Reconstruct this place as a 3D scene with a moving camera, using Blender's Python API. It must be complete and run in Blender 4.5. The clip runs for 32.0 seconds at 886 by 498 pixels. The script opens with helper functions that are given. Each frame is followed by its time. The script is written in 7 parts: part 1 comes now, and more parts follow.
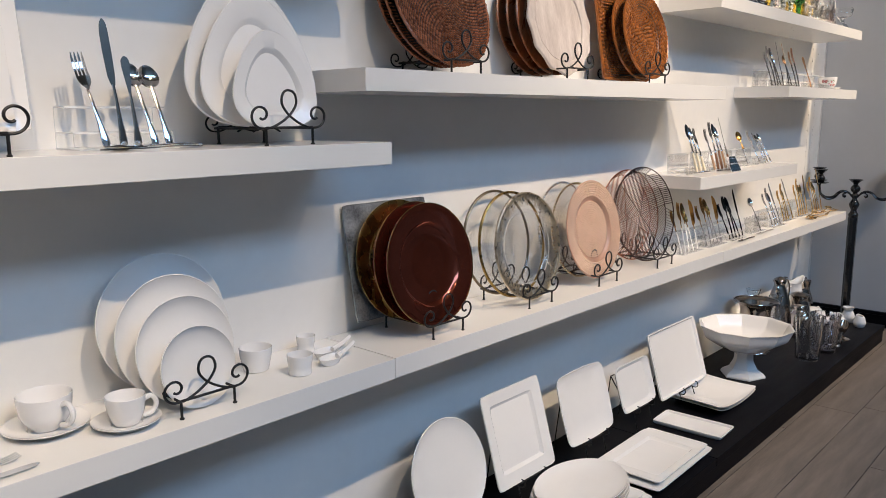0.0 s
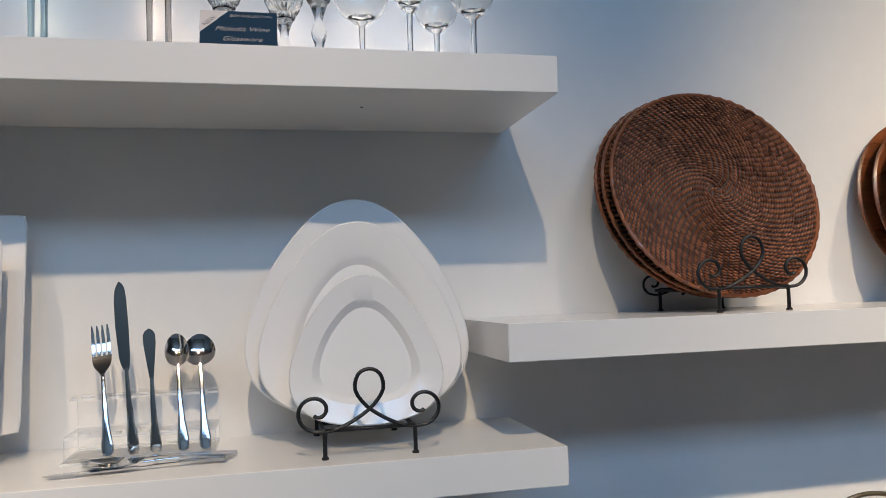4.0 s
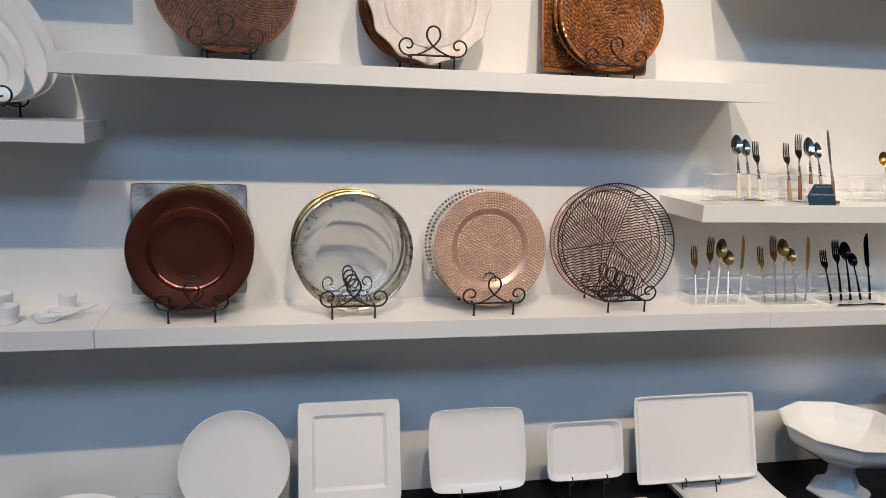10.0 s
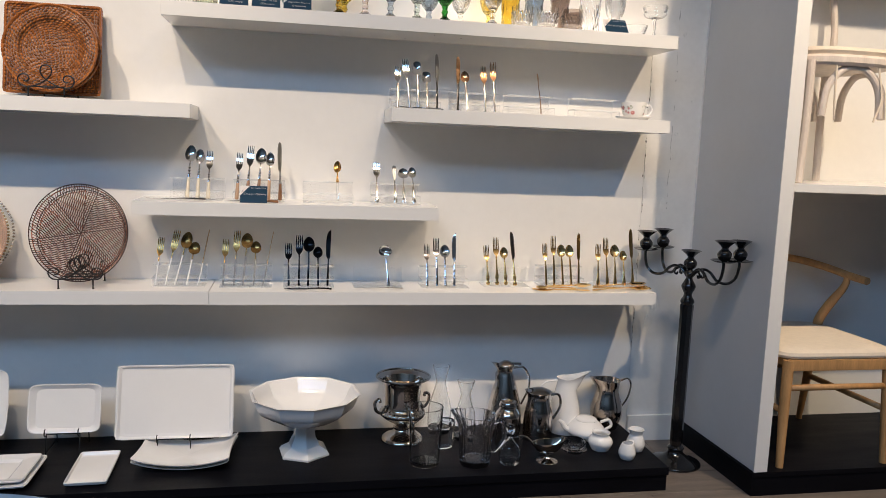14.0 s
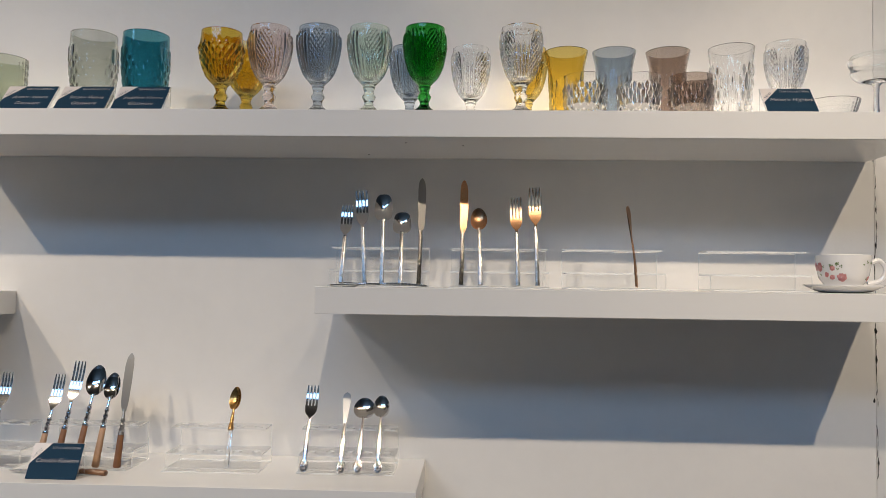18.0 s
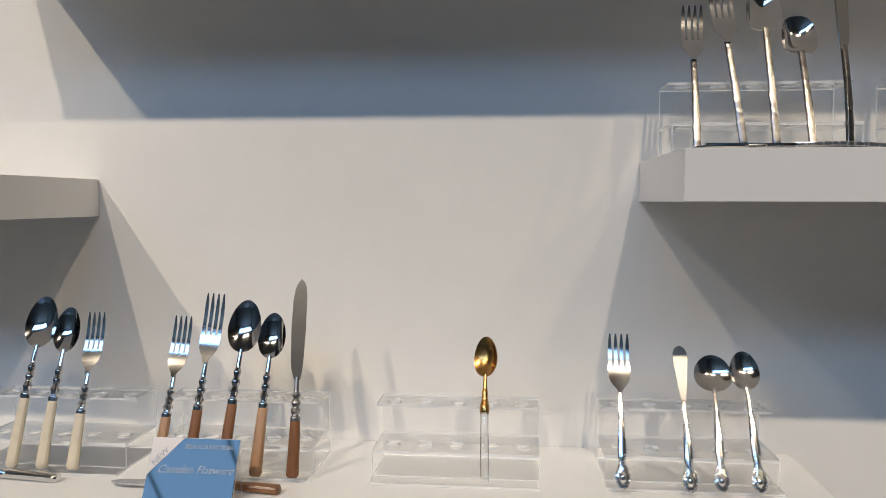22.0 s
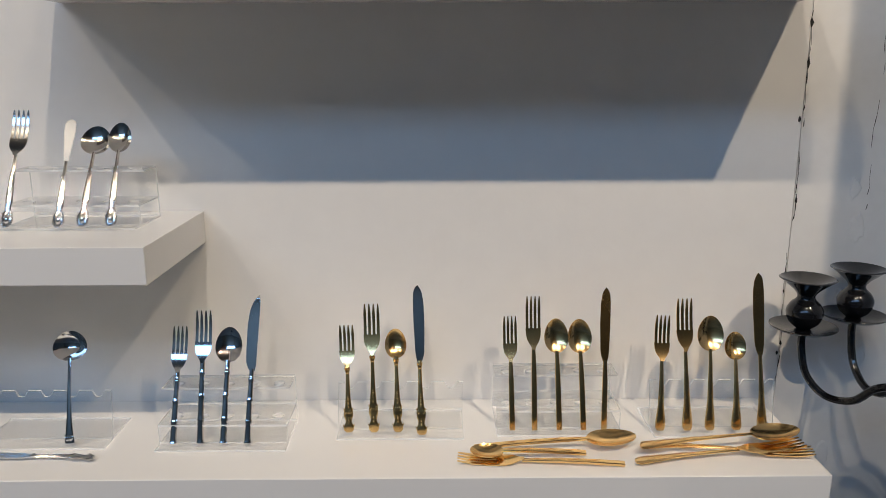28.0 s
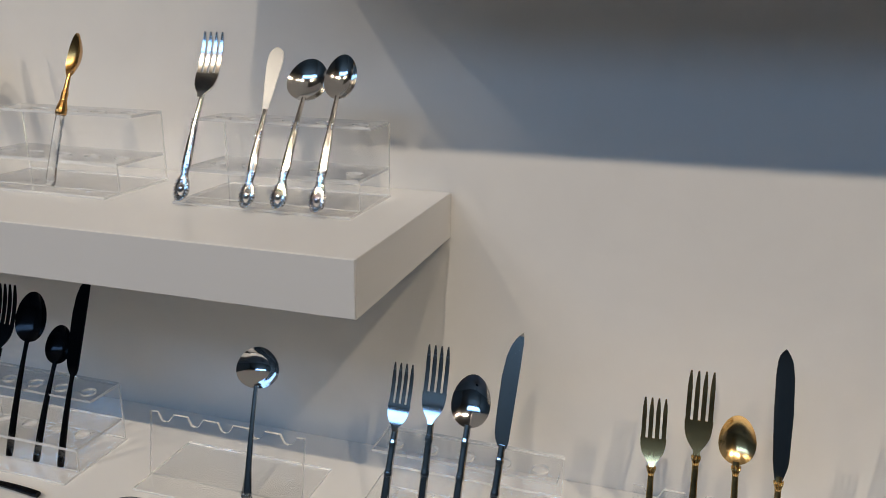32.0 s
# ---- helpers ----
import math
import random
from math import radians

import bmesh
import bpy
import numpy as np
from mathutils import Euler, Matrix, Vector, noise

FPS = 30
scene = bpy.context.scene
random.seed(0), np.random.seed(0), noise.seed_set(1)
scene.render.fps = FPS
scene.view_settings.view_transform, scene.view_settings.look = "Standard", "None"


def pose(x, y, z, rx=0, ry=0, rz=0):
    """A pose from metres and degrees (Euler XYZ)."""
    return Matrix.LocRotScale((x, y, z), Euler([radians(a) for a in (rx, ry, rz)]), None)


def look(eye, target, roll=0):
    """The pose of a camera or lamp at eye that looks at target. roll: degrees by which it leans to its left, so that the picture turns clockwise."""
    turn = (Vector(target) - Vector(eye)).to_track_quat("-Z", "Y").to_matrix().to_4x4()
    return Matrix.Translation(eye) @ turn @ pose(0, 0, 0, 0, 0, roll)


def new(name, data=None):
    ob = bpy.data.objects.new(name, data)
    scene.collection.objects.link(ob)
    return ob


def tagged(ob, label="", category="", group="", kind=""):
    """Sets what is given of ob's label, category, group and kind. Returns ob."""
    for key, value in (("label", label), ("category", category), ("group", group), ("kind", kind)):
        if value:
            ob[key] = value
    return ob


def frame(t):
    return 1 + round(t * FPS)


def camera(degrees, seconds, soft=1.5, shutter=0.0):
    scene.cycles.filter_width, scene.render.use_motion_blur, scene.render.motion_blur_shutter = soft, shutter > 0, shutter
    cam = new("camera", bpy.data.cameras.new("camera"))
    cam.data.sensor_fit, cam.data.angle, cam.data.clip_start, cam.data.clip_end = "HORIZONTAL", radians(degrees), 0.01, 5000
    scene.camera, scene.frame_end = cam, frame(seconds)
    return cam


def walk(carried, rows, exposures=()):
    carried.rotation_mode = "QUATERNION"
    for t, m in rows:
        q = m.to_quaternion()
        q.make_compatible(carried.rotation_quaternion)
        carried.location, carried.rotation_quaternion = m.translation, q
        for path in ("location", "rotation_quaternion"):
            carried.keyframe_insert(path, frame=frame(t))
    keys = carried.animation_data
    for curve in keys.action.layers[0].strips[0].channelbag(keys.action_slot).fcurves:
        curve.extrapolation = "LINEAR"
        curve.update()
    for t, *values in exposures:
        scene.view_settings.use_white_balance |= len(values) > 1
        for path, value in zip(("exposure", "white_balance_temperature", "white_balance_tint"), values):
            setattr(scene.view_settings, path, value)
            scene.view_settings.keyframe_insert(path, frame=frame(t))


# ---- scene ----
cam = camera(59.8, 32.0, soft=0.85)
PATH = [
    (0, (-1.2222, -1.5291, 1.3003), (0.2339, -0.2024, 0.9566), -0.32),
    (0.5, (-1.2254, -1.5410, 1.3737), (0.2566, -0.2221, 1.1264), -1.08),
    (1, (-1.2467, -1.5367, 1.4278), (0.1927, -0.1567, 1.2812), -2.03),
    (1.5, (-1.2709, -1.5368, 1.4654), (0.0629, -0.0462, 1.4316), -3.21),
    (2, (-1.2194, -1.5226, 1.4552), (-0.0521, 0.0991, 1.5325), -4.24),
    (2.5, (-1.0309, -1.5198, 1.4755), (-0.0802, 0.2314, 1.6395), -4.19),
    (4.5, (-0.2648, -1.1019, 1.4367), (0.1329, 0.8572, 1.5186), -1.71),
    (5, (-0.2360, -1.0350, 1.4329), (0.3097, 0.8888, 1.4686), -1.86),
    (5.5, (-0.2053, -1.0068, 1.4281), (0.5234, 0.8554, 1.4281), -2.33),
    (6, (-0.1875, -1.0118, 1.4265), (0.7246, 0.7684, 1.3923), -2.40),
    (6.5, (-0.1785, -1.0423, 1.4197), (0.8676, 0.6596, 1.3404), -2.41),
    (7, (-0.1612, -1.0936, 1.3972), (0.9583, 0.5573, 1.2477), -2.11),
    (7.5, (-0.1629, -1.1453, 1.3825), (0.9682, 0.4878, 1.1526), -0.80),
    (8, (-0.1340, -1.2414, 1.3545), (0.9350, 0.4294, 1.0979), -0.23),
    (8.5, (-0.0543, -1.4390, 1.3328), (0.8710, 0.3109, 1.0514), 0.71),
    (9, (0.0957, -1.7072, 1.3387), (0.8444, 0.1218, 1.0288), 1.60),
    (9.5, (0.2875, -1.9586, 1.3325), (0.8745, -0.0778, 0.9902), 2.19),
    (10, (0.4192, -2.2470, 1.3146), (0.8670, -0.3329, 0.9445), 2.19),
    (10.5, (0.5550, -2.5153, 1.3154), (0.9143, -0.5854, 0.9311), 2.09),
    (11, (0.6954, -2.7518, 1.3264), (1.0141, -0.8185, 0.9255), 1.99),
    (11.5, (0.8369, -2.9583, 1.3599), (1.1395, -1.0196, 0.9702), 1.98),
    (12, (1.0331, -3.0910, 1.3873), (1.3744, -1.1552, 1.0185), 2.38),
    (12.5, (1.3689, -3.2028, 1.3672), (1.7263, -1.2640, 1.0282), 2.71),
    (13, (1.6907, -3.1855, 1.3360), (2.0727, -1.2454, 1.0392), 2.83),
    (13.5, (1.9768, -3.1762, 1.3191), (2.3816, -1.2366, 1.0504), 2.55),
    (14, (2.2139, -3.1322, 1.2781), (2.5972, -1.1863, 1.0206), 2.23),
    (14.5, (2.4535, -2.9892, 1.2587), (2.7647, -1.0292, 1.0150), 1.79),
    (16.5, (2.9350, -2.3541, 1.3452), (2.9000, -0.3628, 1.1534), 0.39),
    (17, (2.9529, -2.1181, 1.3603), (2.8943, -0.1238, 1.2259), 0.30),
    (17.5, (2.9082, -1.8763, 1.4024), (2.8286, 0.1206, 1.3438), 0.63),
    (18, (2.8593, -1.6613, 1.4371), (2.7782, 0.3358, 1.5186), 0.76),
    (18.5, (2.9040, -1.4779, 1.6168), (2.7420, 0.5148, 1.6601), 0.99),
    (19, (2.8689, -1.3534, 1.6470), (2.6735, 0.6327, 1.7683), 0.44),
    (19.5, (2.7970, -1.2411, 1.6789), (2.4821, 0.7302, 1.8023), -0.71),
    (20, (2.5863, -1.1450, 1.5505), (2.4138, 0.8253, 1.8443), -0.29),
    (20.5, (2.5301, -1.0118, 1.5130), (2.3210, 0.9592, 1.7803), -0.49),
    (21, (2.4569, -0.9777, 1.4754), (2.2465, 1.0037, 1.6455), -0.13),
    (21.5, (2.4345, -0.9795, 1.4192), (2.2215, 1.0083, 1.4498), 0.20),
    (22, (2.4153, -0.9947, 1.3737), (2.2240, 0.9922, 1.2490), 0.09),
    (22.5, (2.3942, -1.0135, 1.3418), (2.2217, 0.9626, 1.0809), -0.08),
    (23, (2.3784, -1.0367, 1.3258), (2.2091, 0.9195, 0.9453), -0.05),
    (23.5, (2.3935, -1.0717, 1.3092), (2.1814, 0.8632, 0.8493), 0.01),
    (24, (2.4932, -1.1513, 1.2976), (2.2015, 0.7672, 0.8117), 0.19),
    (24.5, (2.6314, -1.2351, 1.2868), (2.2518, 0.6702, 0.8122), 0.43),
    (25, (2.7749, -1.2855, 1.2873), (2.3326, 0.6061, 0.8126), 0.42),
    (25.5, (2.9011, -1.2653, 1.2868), (2.4867, 0.6381, 0.8312), 0.77),
    (26, (2.9809, -1.2444, 1.2845), (2.6414, 0.6772, 0.8456), 0.91),
    (26.5, (2.9928, -1.2407, 1.2843), (2.7824, 0.7026, 0.8580), 0.82),
    (28.5, (3.1562, -1.1885, 1.2588), (3.2148, 0.7565, 0.7955), -0.25),
    (29, (3.1329, -1.1161, 1.2322), (3.2246, 0.8228, 0.7503), -0.13),
    (29.5, (3.0792, -0.9506, 1.2337), (3.1421, 0.9754, 0.6965), 0.16),
    (30, (3.0223, -0.8809, 1.2184), (3.0202, 1.0379, 0.6548), 0.25),
    (30.5, (3.0067, -0.8402, 1.2178), (2.9036, 1.0697, 0.6366), 0.16),
    (31, (3.0035, -0.8093, 1.2133), (2.7628, 1.0842, 0.6166), 0.34),
    (31.5, (2.9987, -0.7818, 1.2219), (2.6082, 1.0873, 0.6269), 0.72),
    (32, (2.9907, -0.7822, 1.2335), (2.4284, 1.0508, 0.6632), 0.81),
]
walk(cam, [(t, look(eye, target, roll)) for t, eye, target, roll in PATH], exposures=[
    (0, 0.20, 7050, 12), (1, 0.11, 7250, 12), (2, 0.06, 7400, 13), (5, 0.18, 7050, 10), (6, 0.24, 7100, 10), (7, 0.20, 7000, 10), (8, 0.20, 6950, 10), (9, 0.11, 7000, 10), (10, 0.0, 6950, 10),
    (12, -0.04, 7000, 11), (13, -0.10, 7050, 11), (14, -0.07, 6850, 11), (17, -0.27, 6700, 10), (18, -0.49, 6500, 9), (19, -0.55, 6450, 9), (20, -0.33, 6450, 9), (21, -0.25, 6500, 9), (22, -0.39, 6450, 8),
    (23, -0.59, 6400, 8), (24, -0.57, 6450, 9), (25, -0.51, 6400, 8), (26, -0.51, 6400, 8), (29, -0.38, 6350, 9), (30, -0.48, 6350, 9), (31, -0.70, 6400, 9), (32, -0.71, 6350, 8)])

# ---- world and light ----
world = bpy.data.worlds.new("sky")
scene.world = world
world.use_nodes = True
wn = world.node_tree.nodes
wbg = wn["Background"]
sky = wn.new("ShaderNodeTexSky")
sky.sky_type, sky.sun_disc = "NISHITA", False
sky.sun_elevation, sky.sun_rotation = radians(40), radians(30)
world.node_tree.links.new(sky.outputs[0], wbg.inputs[0])
wbg.inputs[1].default_value = 0.06

SPOTS = ((-1.50, 0.98, -1.35, 0.38, 54), (-0.42, 0.82, -0.45, 0.42, 60), (0.76, 1.1, 1.35, 0.74, 66), (1.45, 0.74, 1.55, 0.95, 70), (2.87, 0.64, 2.75, 1.0, 70), (3.38, 0.45, 3.5, 0.75, 66), (4.33, 1.25, 4.1, 0.75, 78), (5.75, 1.1, 5.3, 0.7, 80))   # x, share of the power, x and z aimed at, beam
SPOT_Y, SPOT_Z = -1.886, 3.03
TRACK_Z = 3.15
SPOT_W = 140.0
SKY_W = 290.0
SLOT = (-3.4, 3.4, -6.2, -4.4)      # skylight: x0, x1, y0, y1


def lamp(name, kind, watts, colour, m, **more):
    d = bpy.data.lights.new(name, kind)
    d.energy, d.color = watts, colour
    for k, v in more.items():
        if k == "spot_size": d.spot_size = v
        if k == "spot_blend": d.spot_blend = v
        if k == "soft": d.shadow_soft_size = v
        if k == "size": d.shape, d.size, d.size_y = "RECTANGLE", v[0], v[1]
    ob = new(name, d)
    ob.matrix_basis = m
    return ob


for sx, share, ax, az, beam in SPOTS:
    lamp("track_lamp", "SPOT", SPOT_W * share, (1.0, 0.82, 0.615), look((sx, SPOT_Y + 0.05, SPOT_Z), (ax, 0, az)), spot_size=radians(beam), spot_blend=1.0, soft=0.022)
lamp("skylight_daylight", "AREA", SKY_W, (0.31, 0.575, 1.0), look(((SLOT[0] + SLOT[1]) / 2, (SLOT[2] + SLOT[3]) / 2, 4.66), ((SLOT[0] + SLOT[1]) / 2, (SLOT[2] + SLOT[3]) / 2 + 0.001, 0)), size=(SLOT[1] - SLOT[0], SLOT[3] - SLOT[2]))


# ---- materials ----
def sock(node, names, value):
    for n in names:
        if n in node.inputs:
            node.inputs[n].default_value = value
            return


def mat(name, col, rough=0.5, metal=0.0, var=0.06, scale=18.0, bump=0.05, bscale=220.0, trans=0.0, ior=1.45, coat=0.0, spec=0.5, aniso=0.0, stretch=(1, 1, 1), col2=None, thin=False):
    m = bpy.data.materials.new(name)
    m.use_nodes = True
    nt = m.node_tree
    b = nt.nodes["Principled BSDF"]
    b.inputs["Base Color"].default_value = (*col, 1)
    b.inputs["Roughness"].default_value = rough
    b.inputs["Metallic"].default_value = metal
    b.inputs["IOR"].default_value = ior
    sock(b, ["Transmission Weight", "Transmission"], trans)
    sock(b, ["Coat Weight", "Clearcoat"], coat)
    sock(b, ["Coat Roughness"], 0.05)
    sock(b, ["Specular IOR Level"], spec)
    if var or bump:
        tc = nt.nodes.new("ShaderNodeTexCoord")
        mp = nt.nodes.new("ShaderNodeMapping")
        mp.inputs["Scale"].default_value = stretch
        nt.links.new(tc.outputs["Object"], mp.inputs[0])
    if var:
        n1 = nt.nodes.new("ShaderNodeTexNoise")
        n1.inputs["Scale"].default_value, n1.inputs["Detail"].default_value = scale, 5
        n2 = nt.nodes.new("ShaderNodeTexNoise")
        n2.inputs["Scale"].default_value, n2.inputs["Detail"].default_value = scale * 9, 3
        for n in (n1, n2):
            nt.links.new(mp.outputs[0], n.inputs["Vector"])
        add = nt.nodes.new("ShaderNodeMath")
        add.operation = "MULTIPLY_ADD"
        nt.links.new(n2.outputs["Fac"], add.inputs[0])
        add.inputs[1].default_value = 0.4
        nt.links.new(n1.outputs["Fac"], add.inputs[2])
        rp = nt.nodes.new("ShaderNodeValToRGB")
        rp.color_ramp.elements[0].position, rp.color_ramp.elements[1].position = 0.45, 0.95
        dark = tuple(max(0, c * (1 - var)) for c in col)
        lite = col2 or tuple(min(1, c * (1 + var)) for c in col)
        rp.color_ramp.elements[0].color, rp.color_ramp.elements[1].color = (*dark, 1), (*lite, 1)
        nt.links.new(add.outputs[0], rp.inputs[0])
        nt.links.new(rp.outputs[0], b.inputs["Base Color"])
        if trans == 0:
            mr = nt.nodes.new("ShaderNodeMapRange")
            mr.inputs[1].default_value, mr.inputs[2].default_value = 0.3, 0.8
            mr.inputs[3].default_value, mr.inputs[4].default_value = max(0.02, rough * 0.85), min(1, rough * 1.15)
            nt.links.new(n1.outputs["Fac"], mr.inputs[0])
            nt.links.new(mr.outputs[0], b.inputs["Roughness"])
    if bump:
        n3 = nt.nodes.new("ShaderNodeTexNoise")
        n3.inputs["Scale"].default_value, n3.inputs["Detail"].default_value = bscale, 3
        nt.links.new(mp.outputs[0], n3.inputs["Vector"])
        bp = nt.nodes.new("ShaderNodeBump")
        bp.inputs["Strength"].default_value, bp.inputs["Distance"].default_value = bump, 0.002
        nt.links.new(n3.outputs["Fac"], bp.inputs["Height"])
        nt.links.new(bp.outputs[0], b.inputs["Normal"])
    return m


def glass(name, col=(1, 1, 1), rough=0.0, ior=1.48):
    return mat(name, col, rough, 0, 0, bump=0, trans=1.0, ior=ior)


def thin_glass(name, col=(0.97, 0.98, 0.98), rough=0.02, ior=1.5):
    """A thin clear sheet: straight through, with a gloss that grows towards the edge."""
    m = bpy.data.materials.new(name)
    m.use_nodes = True
    nt = m.node_tree
    nt.nodes.clear()
    out = nt.nodes.new("ShaderNodeOutputMaterial")
    tr = nt.nodes.new("ShaderNodeBsdfTransparent")
    tr.inputs[0].default_value = (*col, 1)
    gl = nt.nodes.new("ShaderNodeBsdfGlossy")
    gl.inputs["Roughness"].default_value = rough
    lw = nt.nodes.new("ShaderNodeLayerWeight")
    pw = nt.nodes.new("ShaderNodeMath")
    pw.operation = "POWER"
    pw.inputs[1].default_value = 3.0
    nt.links.new(lw.outputs["Facing"], pw.inputs[0])
    fr = nt.nodes.new("ShaderNodeMath")
    fr.operation = "MULTIPLY_ADD"
    fr.inputs[1].default_value, fr.inputs[2].default_value = 0.8, ((ior - 1) / (ior + 1)) ** 2
    nt.links.new(pw.outputs[0], fr.inputs[0])
    mx = nt.nodes.new("ShaderNodeMixShader")
    nt.links.new(fr.outputs[0], mx.inputs[0])
    nt.links.new(tr.outputs[0], mx.inputs[1])
    nt.links.new(gl.outputs[0], mx.inputs[2])
    nt.links.new(mx.outputs[0], out.inputs[0])
    return m


def strand_mat(name, dark, light, rough=0.42):
    """Rattan strands, each of its own tone."""
    m = bpy.data.materials.new(name)
    m.use_nodes = True
    nt = m.node_tree
    b = nt.nodes["Principled BSDF"]
    b.inputs["Roughness"].default_value = rough
    g = nt.nodes.new("ShaderNodeNewGeometry")
    tc = nt.nodes.new("ShaderNodeTexCoord")
    n = nt.nodes.new("ShaderNodeTexNoise")
    n.inputs["Scale"].default_value, n.inputs["Detail"].default_value = 24, 4
    nt.links.new(tc.outputs["Object"], n.inputs["Vector"])
    mx = nt.nodes.new("ShaderNodeMath")
    mx.operation = "MULTIPLY_ADD"
    mx.inputs[1].default_value = 0.55
    nt.links.new(g.outputs["Random Per Island"], mx.inputs[0])
    sub = nt.nodes.new("ShaderNodeMath")
    sub.operation = "MULTIPLY_ADD"
    sub.inputs[1].default_value, sub.inputs[2].default_value = 0.9, -0.20
    nt.links.new(n.outputs["Fac"], sub.inputs[0])
    nt.links.new(sub.outputs[0], mx.inputs[2])
    rp = nt.nodes.new("ShaderNodeValToRGB")
    rp.color_ramp.elements[0].color, rp.color_ramp.elements[1].color = (*dark, 1), (*light, 1)
    nt.links.new(mx.outputs[0], rp.inputs[0])
    nt.links.new(rp.outputs[0], b.inputs["Base Color"])
    return m


WALL = mat("wall_paint", (0.80, 0.785, 0.76), 0.34, var=0.035, scale=3, bump=0.09, bscale=90, spec=0.45)
ROUGHWALL = mat("patched_wall_paint", (0.74, 0.73, 0.71), 0.45, var=0.06, scale=5, bump=0.35, bscale=30)
GREY = mat("grey_panel_paint", (0.55, 0.56, 0.575), 0.5, var=0.03, scale=4, bump=0.05)
SHELF = mat("white_melamine", (0.83, 0.815, 0.79), 0.21, var=0.012, scale=2.0, bump=0.012, bscale=300)
BLACK = mat("black_stained_board", (0.005, 0.005, 0.007), 0.45, spec=0.07, var=0.25, scale=10, bump=0.1, stretch=(0.3, 2, 2))
# Unseen ceiling, its grey kept dark to hold bounced light out of the shadows.
CEIL = mat("dark_unseen_ceiling", (0.20, 0.18, 0.16), 0.8)
# Unseen closing walls, coloured dark so little light bounces under the shelves.
SIDEWALL = mat("dark_beige_unseen_wall", (0.15, 0.135, 0.115), 0.6)
CHINA = mat("white_porcelain", (0.83, 0.815, 0.80), 0.08, var=0.01, bump=0.0, coat=0.3)
IRON = mat("black_wrought_iron", (0.015, 0.015, 0.016), 0.48, metal=0.3, var=0.2, bump=0.15)
STEEL = mat("polished_steel", (0.72, 0.71, 0.70), 0.09, metal=1.0, var=0.02, bump=0.0)
BRUSHED = mat("brushed_steel", (0.55, 0.54, 0.53), 0.27, metal=1.0, var=0.05, bump=0.02, stretch=(1, 12, 1))
GOLD = mat("polished_gold", (0.92, 0.63, 0.28), 0.19, metal=1.0, var=0.03, bump=0.0)
GOLDM = mat("matte_gold", (0.52, 0.29, 0.095), 0.27, metal=1.0, var=0.05, bump=0.02)
ROSE = mat("rose_copper", (0.58, 0.32, 0.17), 0.25, metal=1.0, var=0.05, bump=0.02)
BLACKM = mat("black_steel", (0.014, 0.014, 0.016), 0.15, metal=0.8, var=0.1, bump=0.0)
# Warm, darkened tints of these two put the reflected room into the metal's colour.
STAINLESS = mat("room_tinted_stainless_steel", (0.55, 0.50, 0.46), 0.13, metal=1.0, var=0.06, scale=30, bump=0.0)
PLATED = mat("room_tinted_silver_plate", (0.60, 0.53, 0.47), 0.11, metal=1.0, var=0.10, scale=30, bump=0.0)
SILVERP = mat("silver_plate", (0.70, 0.68, 0.65), 0.12, metal=1.0, var=0.05, scale=30, bump=0.0)
IVORY = mat("ivory_resin", (0.68, 0.60, 0.46), 0.35, var=0.08, scale=60, bump=0.03)
WHITEH = mat("white_lacquer", (0.80, 0.79, 0.77), 0.3, var=0.01, bump=0)
GREYH = mat("grey_lacquer", (0.20, 0.20, 0.205), 0.35, var=0.03, bump=0)
WOODH = mat("stained_wood_handle", (0.22, 0.10, 0.045), 0.35, var=0.4, scale=25, stretch=(3, 0.4, 3), bump=0.05)
WOODL = mat("light_wood_handle", (0.42, 0.25, 0.14), 0.35, var=0.35, scale=25, stretch=(3, 0.4, 3), bump=0.05)
ACRYL = thin_glass("clear_acrylic", (0.992, 0.994, 0.994), 0.04, 1.40)
CLEAR = thin_glass("clear_glass", (0.990, 0.993, 0.993), 0.03, 1.55)
CRYSTAL = glass("cut_crystal", (0.985, 0.99, 0.99), 0.0, 1.45)
SODA = glass("clear_soda_glass", (0.985, 0.992, 0.99), 0.0, 1.48)
JUGGLASS = glass("thick_pressed_glass", (0.98, 0.99, 0.99), 0.0, 1.5)
CLOUDY = glass("clear_violet_plastic", (0.96, 0.955, 0.985), 0.03, 1.47)
# Whitish colour imitates the light that clear edges gather.
EDGE = mat("edge_glint_white", (0.93, 0.94, 0.94), 0.08, var=0, bump=0, trans=0.45)
G_GREEN = glass("green_glass", (0.04, 0.38, 0.05))
G_BLUE = glass("dusk_blue_glass", (0.54, 0.61, 0.68))
G_TEAL = glass("teal_glass", (0.13, 0.42, 0.50))
G_AMBER = glass("amber_glass", (0.86, 0.60, 0.09))
G_YELLOW = glass("yellow_glass", (0.90, 0.72, 0.24))
G_PINK = glass("pink_glass", (0.93, 0.84, 0.82))
G_MINT = glass("mint_glass", (0.80, 0.89, 0.82))
G_SMOKE = glass("smoke_green_glass", (0.74, 0.76, 0.71))
G_TAUPE = glass("taupe_glass", (0.56, 0.51, 0.47), 0.0, 1.32)
G_STEELBLUE = glass("blue_grey_thin_glass", (0.40, 0.53, 0.59), 0.0, 1.32)
G_BROWN = glass("brown_smoke_glass", (0.56, 0.48, 0.43))
G_SAGE = glass("sage_glass", (0.74, 0.78, 0.66))
RED = mat("dark_red_lacquer", (0.38, 0.095, 0.058), 0.11, metal=0.93, var=0.2, scale=9, bump=0.015, coat=0.12)
GOLDCH = mat("antique_gold_charger", (0.42, 0.27, 0.09), 0.28, metal=1.0, var=0.15, bump=0.05)
